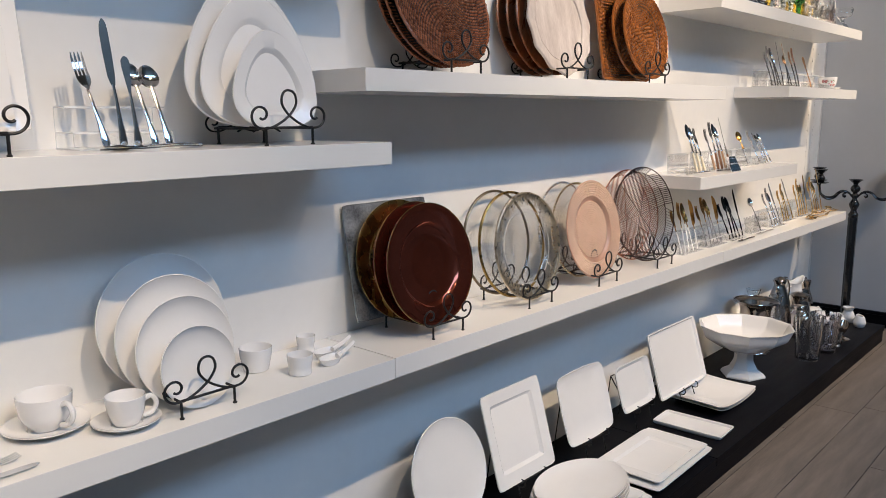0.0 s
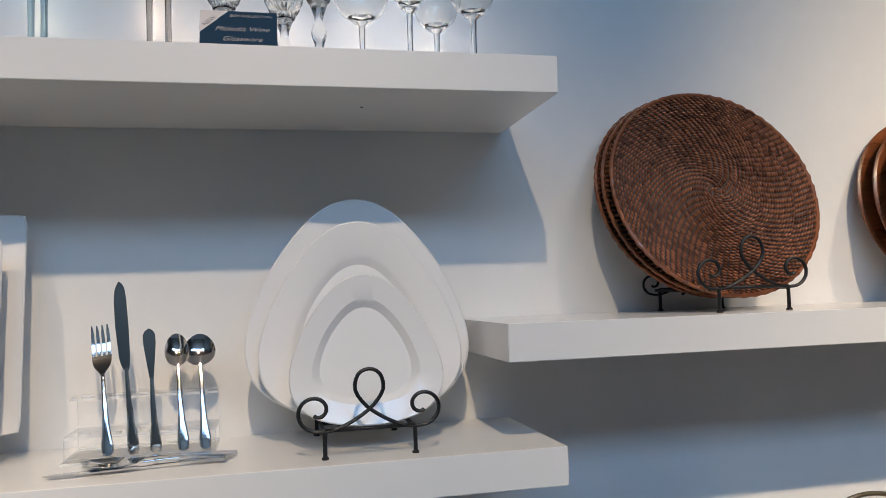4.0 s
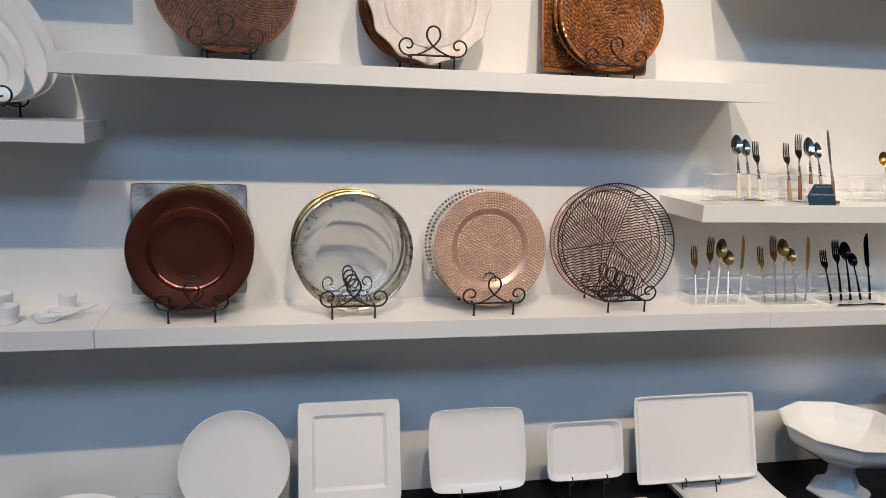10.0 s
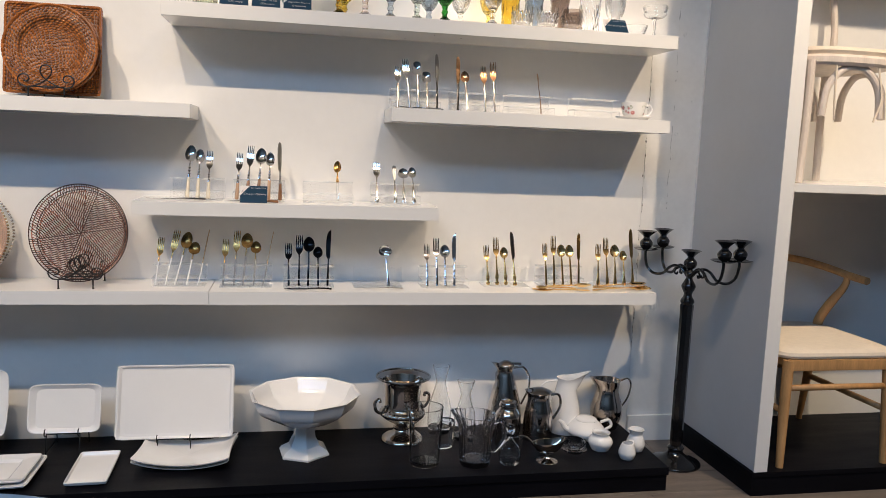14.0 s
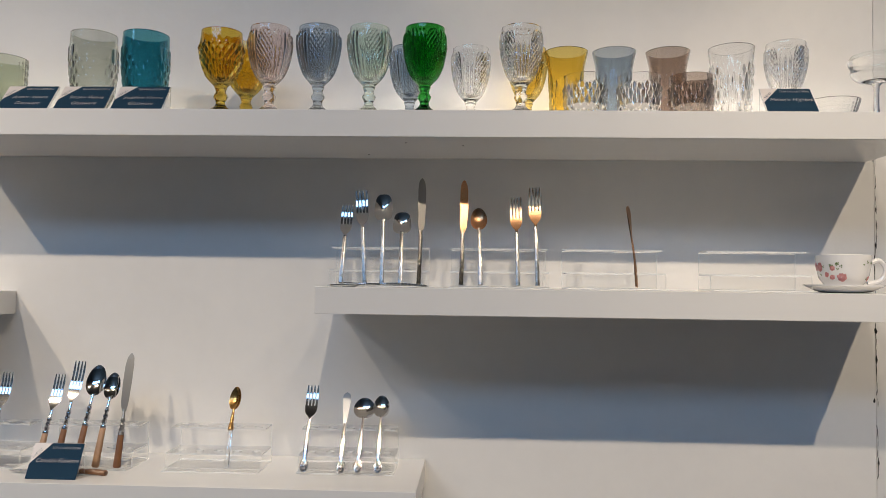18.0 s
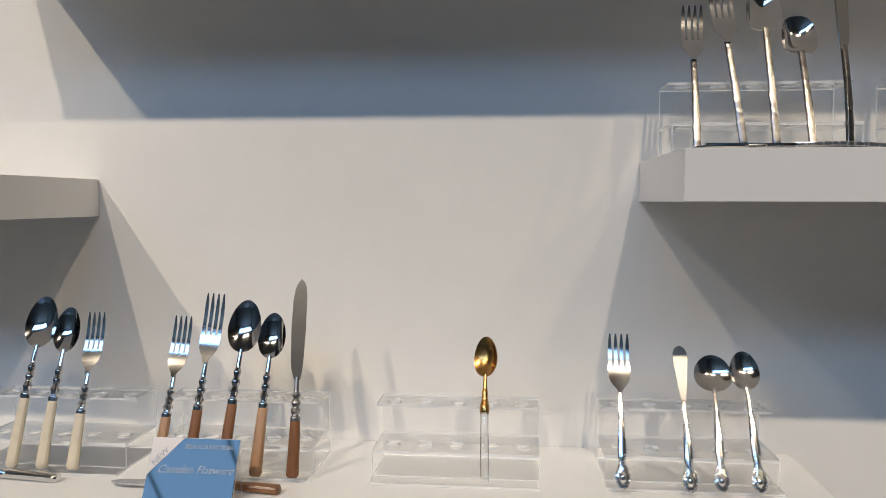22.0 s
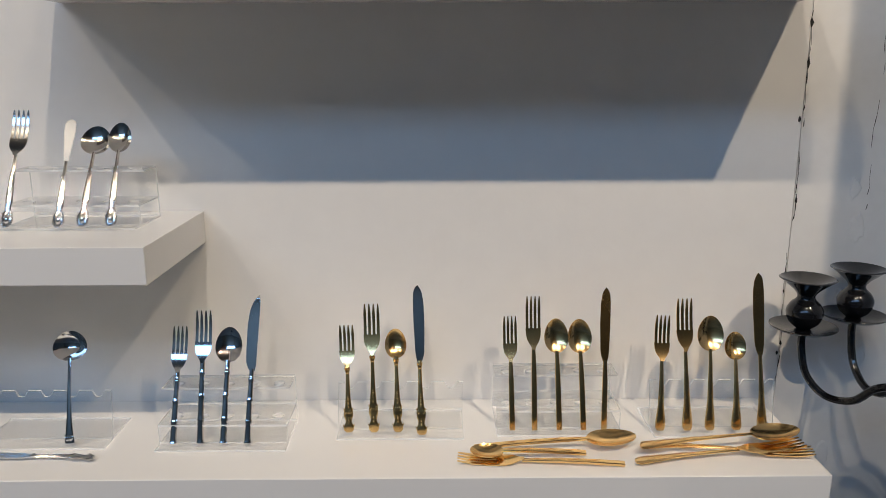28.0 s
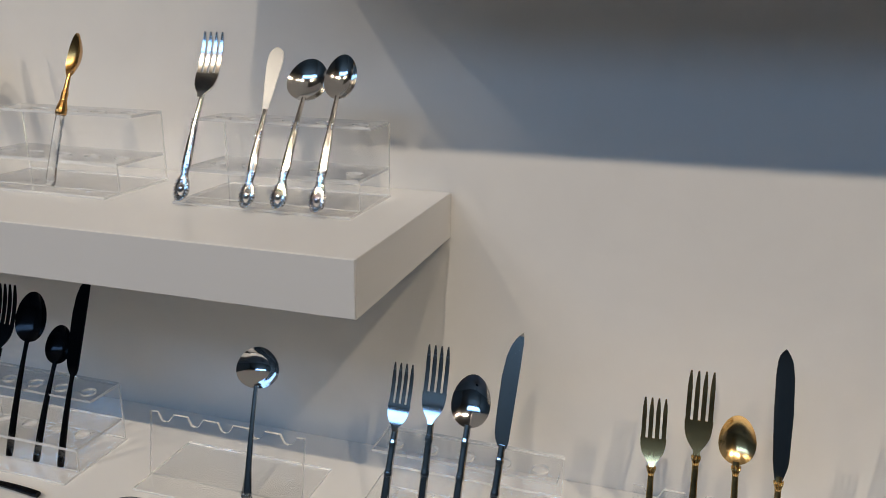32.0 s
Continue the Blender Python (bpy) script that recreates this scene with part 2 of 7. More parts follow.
PINKG = mat("rose_beaded_charger", (0.86, 0.64, 0.50), 0.24, metal=0.45, var=0.08, bump=0.0)
ZINC = mat("galvanised_zinc", (0.20, 0.22, 0.245), 0.40, metal=0.7, var=0.55, scale=17, bump=0.12, bscale=60, col2=(0.52, 0.55, 0.58))
# Backing under the wicker strands; near black to imitate shade between them.
WICKER = mat("gap_shade_rattan_backing", (0.022, 0.009, 0.005), 0.40, var=0.6, scale=35, bump=0.25, bscale=400, col2=(0.060, 0.022, 0.013))
WICKERL = mat("honey_rattan_weave", (0.16, 0.055, 0.016), 0.42, var=0.6, scale=40, bump=0.25, bscale=400, col2=(0.30, 0.12, 0.040))
WALNUT = mat("oiled_acacia_wood", (0.19, 0.058, 0.020), 0.30, var=0.6, scale=7, stretch=(0.5, 4, 4), bump=0.03, coat=0.08, spec=0.3)
WHITEWASH = mat("whitewashed_wood", (0.58, 0.49, 0.45), 0.45, var=0.2, scale=9, stretch=(3.2, 0.7, 1), bump=0.10, col2=(0.70, 0.63, 0.59))
BEECH = mat("oiled_beech", (0.47, 0.26, 0.11), 0.42, var=0.25, scale=10, stretch=(3, 3, 0.5), bump=0.05)
WASHWOOD = mat("limed_wood", (0.66, 0.58, 0.52), 0.5, var=0.12, scale=12, stretch=(3, 3, 0.5), bump=0.08)
LINEN = mat("cream_upholstery", (0.72, 0.63, 0.52), 0.85, var=0.05, scale=40, bump=0.3, bscale=900)
RUBBER = mat("black_gap", (0.01, 0.01, 0.01), 0.7)
NAVY = mat("navy_card_print", (0.022, 0.052, 0.090), 0.03, var=0.03, bump=0, spec=0.85)
PAPER = mat("white_card_print", (0.72, 0.66, 0.64), 0.4, var=0.01, bump=0)
GOLDRIM = mat("gold_rim_line", (0.55, 0.40, 0.16), 0.25, metal=1.0, var=0, bump=0)
TABLETOP = mat("glossy_white_marble_top", (0.62, 0.66, 0.70), 0.08, var=0.12, scale=2.5, bump=0, coat=0.5, col2=(0.76, 0.78, 0.80))
COPPERW = mat("bright_copper_wire", (0.85, 0.40, 0.27), 0.25, metal=0.9, var=0.05, bump=0)
BRONZE = mat("antique_bronze_rim", (0.24, 0.19, 0.13), 0.32, metal=1.0, var=0.3, bump=0.05)
BRIGHT = mat("bright_embossed_silver", (0.80, 0.78, 0.75), 0.13, metal=1.0, var=0.04, scale=60, bump=0.10, bscale=260)
PALEGOLD = mat("pale_gold_bead", (0.66, 0.56, 0.38), 0.2, metal=1.0, var=0.05, bump=0)
# Darker than the beads, to stand for the shade in the gaps between them.
ROSEBASE = mat("rose_charger_gap_shade", (0.56, 0.34, 0.25), 0.35, metal=0.4, var=0.08, bump=0)
SILVERGL = mat("silver_leaf_rim", (0.56, 0.48, 0.36), 0.3, metal=0.9, var=0.35, scale=60, bump=0.4, bscale=160)
STRAND_D = strand_mat("dark_rattan_strand", (0.030, 0.009, 0.004), (0.43, 0.155, 0.075), 0.24)
STRAND_L = strand_mat("honey_rattan_strand", (0.060, 0.014, 0.004), (0.54, 0.180, 0.045), 0.24)
FLOORM = mat("grey_oak_vinyl", (0.175, 0.145, 0.125), 0.42, var=0.35, scale=6, stretch=(0.5, 5, 1), bump=0.1, bscale=60)
DARKIN = mat("urn_brown_inside", (0.30, 0.20, 0.12), 0.3, metal=1.0, var=0.2, bump=0.02)
LAMPBODY = mat("black_lamp_housing", (0.02, 0.02, 0.02), 0.5)


# ---- building helpers ----
def link_mesh(name, bm, material, smooth=True, sharp=0.5):
    me = bpy.data.meshes.new(name)
    bmesh.ops.recalc_face_normals(bm, faces=bm.faces)
    for e in bm.edges:
        if len(e.link_faces) == 2 and e.calc_face_angle(0.0) > sharp:
            e.smooth = False
    bm.to_mesh(me)
    bm.free()
    if material:
        me.materials.append(material)
    if smooth:
        for p in me.polygons:
            p.use_smooth = True
    return me


def part(name, bm, material, parent, label="", smooth=True, m=None):
    ob = new(name, link_mesh(name, bm, material, smooth))
    ob.parent = parent
    if m is not None:
        ob.matrix_basis = m
    if label:
        ob["label"] = label
    return ob


def thing(name, m, label, category, group=""):
    ob = new(name)
    ob.empty_display_size = 0.05
    ob.matrix_basis = m
    return tagged(ob, label, category, group)


def clear_part(name, bm, parent, m=None):
    """A sheet of clear acrylic whose thin edges are coloured whitish in place of caught light."""
    ob = part(name, bm, ACRYL, parent, smooth=False, m=m)
    me = ob.data
    me.materials.append(EDGE)
    for p in me.polygons:
        vs = [me.vertices[i].co for i in p.vertices]
        if min((vs[i] - vs[i - 1]).length for i in range(len(vs))) < 0.0030:
            p.material_index = 1
    return ob


def solid(name, bm, material, m, label, category, group="", kind="", smooth=True):
    ob = new(name, link_mesh(name, bm, material, smooth))
    ob.matrix_basis = m
    return tagged(ob, label, category, group, kind)


def box(x0, x1, y0, y1, z0, z1, bev=0.0, bm=None, seg=2):
    own = bmesh.new()
    bmesh.ops.create_cube(own, size=1)
    for v in own.verts:
        v.co = Vector((x0 + (v.co.x + 0.5) * (x1 - x0), y0 + (v.co.y + 0.5) * (y1 - y0), z0 + (v.co.z + 0.5) * (z1 - z0)))
    if bev:
        bmesh.ops.bevel(own, geom=own.edges[:], offset=bev, segments=seg, profile=0.7, affect="EDGES")
    if bm is None:
        return own
    return join(bm, own)


def join(bm, other, m=None):
    me = bpy.data.meshes.new("tmp")
    other.to_mesh(me)
    other.free()
    if m is not None:
        me.transform(m)
    bm.from_mesh(me)
    bpy.data.meshes.remove(me)
    return bm


def rings_mesh(rings, close_start=True, close_end=True, bm=None, loop=False):
    """Skin over rings of equal point counts."""
    bm = bm or bmesh.new()
    vs = [[bm.verts.new(p) for p in r] for r in rings]
    n = len(vs[0])
    pairs = list(zip(vs, vs[1:]))
    if loop:
        pairs.append((vs[-1], vs[0]))
    for a, b in pairs:
        for i in range(n):
            j = (i + 1) % n
            bm.faces.new((a[i], a[j], b[j], b[i]))
    if close_start and not loop:
        bm.faces.new(vs[0][::-1])
    if close_end and not loop:
        bm.faces.new(vs[-1])
    return bm


def lathe(prof, n=40, bm=None, wob=None):
    """A turned solid from (radius, height) pairs; wob(theta, k) scales the radius."""
    rings = []
    for k, (r, z) in enumerate(prof):
        r = max(r, 0.0004)
        rings.append([(r * (wob(2 * math.pi * i / n, k, z) if wob else 1) * math.cos(2 * math.pi * i / n), r * (wob(2 * math.pi * i / n, k, z) if wob else 1) * math.sin(2 * math.pi * i / n), z) for i in range(n)])
    return rings_mesh(rings, bm=bm)


def spline(pts, n=8):
    """Catmull-Rom points through pts."""
    P = [Vector(p) for p in pts]
    P = [P[0] * 2 - P[1]] + P + [P[-1] * 2 - P[-2]]
    out = []
    for i in range(1, len(P) - 2):
        a, b, c, d = P[i - 1], P[i], P[i + 1], P[i + 2]
        for k in range(n):
            t = k / n
            out.append(0.5 * ((2 * b) + (c - a) * t + (2 * a - 5 * b + 4 * c - d) * t * t + (3 * b - a - 3 * c + d) * t ** 3))
    out.append(P[-2])
    return out


def prof2(pts, n=5):
    """A smooth (r, z) profile."""
    return [(p.x, p.y) for p in spline([(a, b, 0) for a, b in pts], n)]


def tube(pts, r, n=8, bm=None, closed=False):
    """A round bar along pts; r is one radius or one per point."""
    P = [Vector(p) for p in pts]
    rad = r if hasattr(r, "__len__") else [r] * len(P)
    rings, up = [], None
    for i, p in enumerate(P):
        if closed:
            d = (P[(i + 1) % len(P)] - P[i - 1]).normalized()
        else:
            d = (P[min(i + 1, len(P) - 1)] - P[max(i - 1, 0)]).normalized()
        if up is None:
            up = Vector((0, 0, 1)) if abs(d.z) < 0.9 else Vector((1, 0, 0))
        side = d.cross(up).normalized()
        up = side.cross(d).normalized()
        rings.append([p + (side * math.cos(2 * math.pi * k / n) + up * math.sin(2 * math.pi * k / n)) * rad[i] for k in range(n)])
    return rings_mesh(rings, bm=bm, loop=closed)


def loft(shape, prof, n=72):
    """Rings of an outline: shape(theta) -> unit (x, y); prof is (scale, z) from the middle of the face over the rim to the foot."""
    pts = [shape(2 * math.pi * i / n) for i in range(n)]
    return rings_mesh([[(max(s, 0.002) * x, max(s, 0.002) * y, z) for x, y in pts] for s, z in prof])


def circle(t):
    return math.cos(t), math.sin(t)


def squircle(p, ax=1.0, ay=1.0):
    def f(t):
        c, s = math.cos(t), math.sin(t)
        k = (abs(c) ** p + abs(s) ** p) ** (-1 / p)
        return ax * k * c, ay * k * s
    return f


def tri(t):
    # rounded triangle with its point up
    a = t - math.pi / 2
    r = 1.0 + 0.10 * math.cos(3 * a) + 0.012 * math.cos(6 * a)
    return r * math.cos(t) / 1.02, r * math.sin(t) / 1.02


def scallop(t):
    r = 1.0 - 0.055 * abs(math.sin(6 * t)) ** 1.4 + 0.02
    return r * math.cos(t), r * math.sin(t)


def standing(x, y, z, r, lean, turn=0.0):
    """The pose of a plate that stands on its edge at (x, y, z), face to the room, leaning back."""
    a = radians(lean)
    c = Vector((x, y, z)) + r * Vector((0, math.sin(a), math.cos(a)))
    return Matrix.Translation(c) @ pose(0, 0, 0, 90 - lean, 0, 0) @ pose(0, 0, 0, 0, 0, turn)


def plate_prof(rim=0.62, depth=0.022, th=0.005, r=0.15, lip=0.004):
    """(scale, z) for a plate of radius r: well, step, rim, edge, underside, foot ring."""
    return [(0.02, -depth), (rim * 0.55, -depth), (rim * 0.93, -depth), (rim * 0.99, -depth + 0.003), (rim * 1.05, -depth * 0.45), (rim * 1.12, -depth * 0.34), (0.9, -depth * 0.12), (0.975, 0.0),
            (1.0, -lip * 0.3), (0.995, -lip), (0.9, -depth * 0.12 - th), (rim * 1.08, -depth * 0.5 - th), (rim * 0.98, -depth - th * 0.8), (rim * 0.9, -depth - th), (rim * 0.85, -depth - th * 0.6), (0.02, -depth - th * 0.6)]


def scaled(prof, s):
    return [(a * s, z) for a, z in prof]


def plate_thing(name, label, m, mesh, group="", category="plate"):
    ob = new(name, mesh)
    ob.matrix_basis = m
    return tagged(ob, label, category, group)

# ---- setting ----
Z_P, Z_M, Z_C, Z_A, Z_B, Z_D, Z_E, Z_G = 0.095, 0.73, 1.055, 1.24, 1.402, 1.423, 1.75, 1.757
ROOM = (-4.2, 7.0, -6.8, 0.0, 4.6)
x0, x1, y0, y1, zc = ROOM
WALL_END = 3.704


def structure(name, bm, material, label, category):
    return solid(name, bm, material, Matrix(), label, category, kind="structure", smooth=False)


structure("wall_north", box(x0, WALL_END, 0, 0.2, 0, zc), WALL, "cream white painted display wall behind the shelves", "wall")
structure("wall_north_side", box(WALL_END + 0.004, 3.955, 0.006, 0.2, 0, zc), ROUGHWALL, "older patched white wall with chipped paint", "wall")
structure("wall_north_bay", box(3.955, x1, 0, 0.2, 0, zc), WALL, "cream white wall behind the chair bay", "wall")
structure("wall_east", box(x1, x1 + 0.2, y0, y1 + 0.2, 0, zc), SIDEWALL, "unseen side wall in plain dark beige", "wall")
structure("wall_west", box(x0 - 0.2, x0, y0, y1 + 0.2, 0, zc), SIDEWALL, "unseen side wall in plain dark beige", "wall")
structure("wall_south", box(x0 - 0.2, x1 + 0.2, y0 - 0.2, y0, 0, zc), SIDEWALL, "unseen rear wall in plain dark beige", "wall")
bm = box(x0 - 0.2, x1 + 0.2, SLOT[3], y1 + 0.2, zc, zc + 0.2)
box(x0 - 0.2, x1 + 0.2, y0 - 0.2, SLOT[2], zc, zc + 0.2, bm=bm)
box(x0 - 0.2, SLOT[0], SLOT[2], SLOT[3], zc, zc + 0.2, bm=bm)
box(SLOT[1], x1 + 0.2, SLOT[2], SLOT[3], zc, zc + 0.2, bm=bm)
structure("ceiling", bm, CEIL, "unseen dark warm grey ceiling with a long skylight slot", "ceiling")
floor = structure("floor", box(x0, x1, y0, y1, -0.1, -0.004), RUBBER, "grey brown wood plank floor", "floor")
win = tagged(thing("window_1", pose(0, 0, zc), "long narrow skylight with white bars", "window"), kind="structure")
for k in range(9):
    wx = SLOT[0] + (SLOT[1] - SLOT[0]) * k / 8
    part("bar", box(wx - 0.015, wx + 0.015, SLOT[2], SLOT[3], 0.0, 0.03, 0.002), SHELF, win)

# shelves: depth 0.26, thickness 0.05
SHELVES = [("A", -1.90, 0.0, Z_A), ("B", -0.074, 1.852, Z_B), ("C", 1.654, 2.759, Z_C), ("D", 2.569, 3.679, Z_D), ("E", 1.757, 3.687, Z_E), ("G", -1.895, 0.008, Z_G)]


def shelf(a, b, z, label):
    t = thing("floating_shelf", pose((a + b) / 2, 0, z), label, "shelf", "floating shelves")
    h = (b - a) / 2
    part("board", box(-h + 0.0006, h - 0.0006, -0.2592, -0.001, -0.05, 0, 0.0012), SHELF, t, smooth=False)
    part("front_band", box(-h, h, -0.2604, -0.2593, -0.0498, -0.0002, 0.0004, seg=1), SHELF, t, smooth=False)
    for s in (-1, 1):
        part("end_band", box(s * h - 0.0005, s * h + 0.0005, -0.259, -0.001, -0.0498, -0.0002), SHELF, t, smooth=False)
    rn = random.Random(int(a * 100))
    for k in range(3):
        nx = rn.uniform(-h * 0.8, h * 0.8)
        part("screw_cover", lathe([(0.0024, -0.0502), (0.0024, -0.0506), (0.0015, -0.0509), (0.0005, -0.0509)], 10), RUBBER, t, m=pose(nx, -rn.uniform(0.05, 0.2), 0))
    return t


for key, a, b, z in SHELVES:
    shelf(a, b, z, "thick white melamine floating shelf on the wall")
for a, b, dz in ((-1.90, -0.0012, 0.0), (0.0012, 1.9148, 0.001), (1.9172, 3.674, -0.001)):
    shelf(a, b, Z_M + dz, "long thick white floating shelf board butted to its neighbour")

# low black platform
bm = box(-2.4, 3.645, -0.514, -0.002, 0.0, 0.062)
plat = solid("display_platform", bm, BLACK, Matrix(), "low black stained wooden display platform along the wall", "platform", smooth=False)
for a, b in ((-2.4, -0.052), (-0.049, 1.318), (1.321, 3.65)):
    part("top_board", box(a, b, -0.52, -0.002, 0.064, Z_P, 0.002), BLACK, plat, smooth=False)

# partition and chair bay
pan = solid("side_panel", box(3.958, 4.008, -0.60, -0.002, Z_P + 0.003, 2.32, 0.002), GREY, Matrix(), "tall grey painted side panel of the chair bay", "panel", smooth=False)
part("edge_band", box(3.955, 4.011, -0.606, -0.601, Z_P + 0.003, 2.32, 0.001), SHELF, pan, "white edge band", smooth=False)
bayp = solid("bay_platform", box(3.953, 6.6, -0.60, -0.002, 0.0, Z_P - 0.02), BLACK, Matrix(), "low black platform of the chair bay", "platform", smooth=False)
part("top_board", box(3.948, 6.6, -0.605, -0.002, Z_P - 0.018, Z_P, 0.002), BLACK, bayp, smooth=False)
solid("bay_shelf", box(4.010, 6.6, -0.585, -0.002, 1.170, 1.202, 0.002), SHELF, Matrix(), "white board shelf that holds a chair", "shelf", smooth=False)
solid("bay_shelf", box(4.010, 6.6, -0.585, -0.002, 2.25, 2.282, 0.002), SHELF, Matrix(), "white upper board shelf of the chair bay", "shelf", smooth=False)
# cracked seam of the wall
rnd = random.Random(4)


def crack(x, z_lo, z_hi, y, gap, name, label, width=1.0):
    """A thin wandering slit with small flaked holes."""
    bm = bmesh.new()
    z, xx = z_lo, x
    while z < z_hi:
        l = rnd.uniform(0.008, 0.03)
        nx = x + 0.7 * (xx - x) + rnd.uniform(-0.0025, 0.0025)
        if rnd.random() > gap:
            w = rnd.uniform(0.0003, 0.0009) * width
            hole = rnd.random() < 0.14
            k = 3.2 if hole else 1
            pts = [(xx - w * 0.4, y, z), (xx + w * 0.4, y, z), ((xx + nx) / 2 + w * k, y, z + l * 0.45), (nx + w * 0.4, y, z + l), (nx - w * 0.4, y, z + l), ((xx + nx) / 2 - w * k * 0.6, y, z + l * 0.6)]
            bm.faces.new([bm.verts.new(p) for p in pts])
        z += l
        xx = nx
    structure(name, bm, RUBBER, label, "crack")


crack(WALL_END + 0.002, 0.45, 1.71, -0.0008, 0.22, "wall_crack", "chipped dark crack along the wall seam", 1.5)
crack(WALL_END + 0.121, 0.90, 2.0, 0.0052, 0.55, "hairline_crack", "broken hairline crack in the patched wall", 0.9)


def flake(px, pz, pr, tall, y, material, name, label):
    """A thin lens of paint or filler with a ragged outline."""
    edge = [(rnd.uniform(0.55, 1) * math.cos(a * math.pi / 7), rnd.uniform(0.55, 1) * math.sin(a * math.pi / 7)) for a in range(14)]
    rings = [[(px + pr * ex * q, y - lift, pz + tall * pr * ez * q) for ex, ez in edge] for q, lift in ((1.0, 0.0), (0.8, 0.0012), (0.1, 0.0016))]
    structure(name, rings_mesh(rings), material, label, "chip")


for px, pz, pr in ((3.804, 1.086, 0.012), (3.815, 1.019, 0.016), (3.80, 0.62, 0.016), (3.838, 1.30, 0.009), (3.80, 1.40, 0.011), (3.846, 0.80, 0.012), (3.911, 1.523, 0.006), (3.776, 0.55, 0.022), (3.80, 0.90, 0.013)):
    flake(px, pz, pr, 2.0, 0.006, ROUGHWALL, "chip", "lifted paint flake on the old wall")
for k in range(15):
    flake(WALL_END + rnd.uniform(-0.004, 0.007), rnd.uniform(0.5, 1.71), rnd.uniform(0.0012, 0.0030), rnd.uniform(1.5, 4.5), 0.0, RUBBER if k % 3 else ROUGHWALL, "chip", "dark broken out hole along the wall seam" if k % 3 else "loose plaster crumb along the wall seam")
for px, pz in ((3.846, 1.382), (3.853, 1.802)):
    structure("screw_cap", rings_mesh([[(px + q * math.cos(a * math.pi / 10), 0.006 - lift, pz + q * math.sin(a * math.pi / 10)) for a in range(20)] for q, lift in ((0.0085, 0.0), (0.008, 0.0022), (0.0062, 0.0026), (0.0052, 0.0008), (0.001, 0.0008))]), ROUGHWALL, "painted over screw head in the wall", "screw")

structure("baseboard", box(WALL_END + 0.004, 3.954, -0.014, 0.004, 0.0, 0.118, 0.003), WALL, "white baseboard at the foot of the side wall", "baseboard")
# electric wire behind the candelabra and track lights
trk = thing("light_track", pose(0, SPOT_Y, TRACK_Z), "black suspended light track with spot heads", "track light")
part("rail", box(-3.0, 6.2, -0.02, 0.02, -0.035, -0.005, 0.003), LAMPBODY, trk)
for hx in (-2.6, 0.2, 3.0, 5.8):
    part("hanger", tube([(hx, 0, -0.006), (hx, 0, zc - TRACK_Z + 0.01)], 0.004, 6), LAMPBODY, trk)
for sx, share, ax, az, beam in SPOTS:
    m = look((sx, 0.0, SPOT_Z - TRACK_Z + 0.015), (ax, -SPOT_Y, az - TRACK_Z))
    part("lamp_head", lathe(prof2([(0.001, 0.12), (0.035, 0.115), (0.040, 0.07), (0.044, 0.0), (0.046, 0.0)], 3), 20), LAMPBODY, trk, m=m)
    part("stem", tube([(sx, -0.02, SPOT_Z - TRACK_Z + 0.06), (sx, 0, -0.006)], 0.008), LAMPBODY, trk)

# ---- wire plate stands ----
def divider_pts():
    """One wire: the scroll from its inner end, round and down to the bar, over the loop, mirrored."""
    s = []
    for k in range(14):
        a = radians(-120 + k * 30)
        r = 0.006 + 0.00162 * k
        s.append((-0.068 + r * math.cos(a), 0, 0.0645 + r * math.sin(a)))
    s += [(-0.046, 0, 0.0385), (-0.020, 0, 0.050), (0.004, 0, 0.068), (0.018, 0, 0.090), (0.014, 0, 0.111), (0.0, 0, 0.118)]
    mir = [(-x, y, z) for x, y, z in s[::-1]]
    return spline(s + mir[1:], 3)


def loop_pts():
    half = [(-0.034, 0, 0.037), (-0.016, 0, 0.050), (0.004, 0, 0.068), (0.018, 0, 0.090), (0.014, 0, 0.111), (0.0, 0, 0.118)]
    return spline(half + [(-x, y, z) for x, y, z in half[-2::-1]], 4)


_DIV = link_mesh("divider", tube(divider_pts(), 0.0027, 7), IRON)
_LOOP = link_mesh("loop", tube(loop_pts(), 0.0025, 7), IRON)


def leg_mesh():
    bm = tube([(0, 0, 0.0), (0, 0, 0.037)], 0.0028, 7)
    lathe([(0.0045, 0.0), (0.0048, 0.002), (0.003, 0.004)], 10, bm=bm)
    return link_mesh("leg", bm, IRON)


_LEG = leg_mesh()
_BAR = link_mesh("crossbar", tube([(-0.058, 0, 0.036), (0.058, 0, 0.036)], 0.0027, 7), IRON)
_RAIL = link_mesh("side_rail", tube([(0, -0.002, 0.034), (0, 0.188, 0.034)], 0.0027, 7), IRON)
RACK_Y = (-0.205, -0.148, -0.090, -0.030)


def child(name, me, parent, m, label=""):
    ob = new(name, me)
    ob.parent = parent
    ob.matrix_basis = m
    if label:
        ob["label"] = label
    return ob


def rack(x, z, dy=0.0, dx=0.058, gap=0.0):
    t = thing("plate_rack", pose(x, 0, z), "black wrought iron plate rack with curled scrolls", "plate rack", "wire plate racks")
    for k, y in enumerate(RACK_Y):
        back = gap if k else 0
        low = Matrix.Scale(0.72 if k and gap else 0.94, 4, (0, 0, 1))
        if k in (0, 3):
            child("divider", _DIV, t, pose(0, y + dy + back, 0) @ Matrix.Scale(1.0 if k == 0 else 0.80, 4, (1, 0, 0)) @ low)
        else:
            child("loop", _LOOP, t, pose(0, y + dy + back, 0) @ low)
        child("crossbar", _BAR, t, pose(0, y + dy, 0))
    for sx in (-dx, dx):
        child("side_rail", _RAIL, t, pose(sx, RACK_Y[0] + dy, 0))
        for y in (RACK_Y[0], RACK_Y[3]):
            child("leg", _LEG, t, pose(sx, y + dy, 0))
    return t


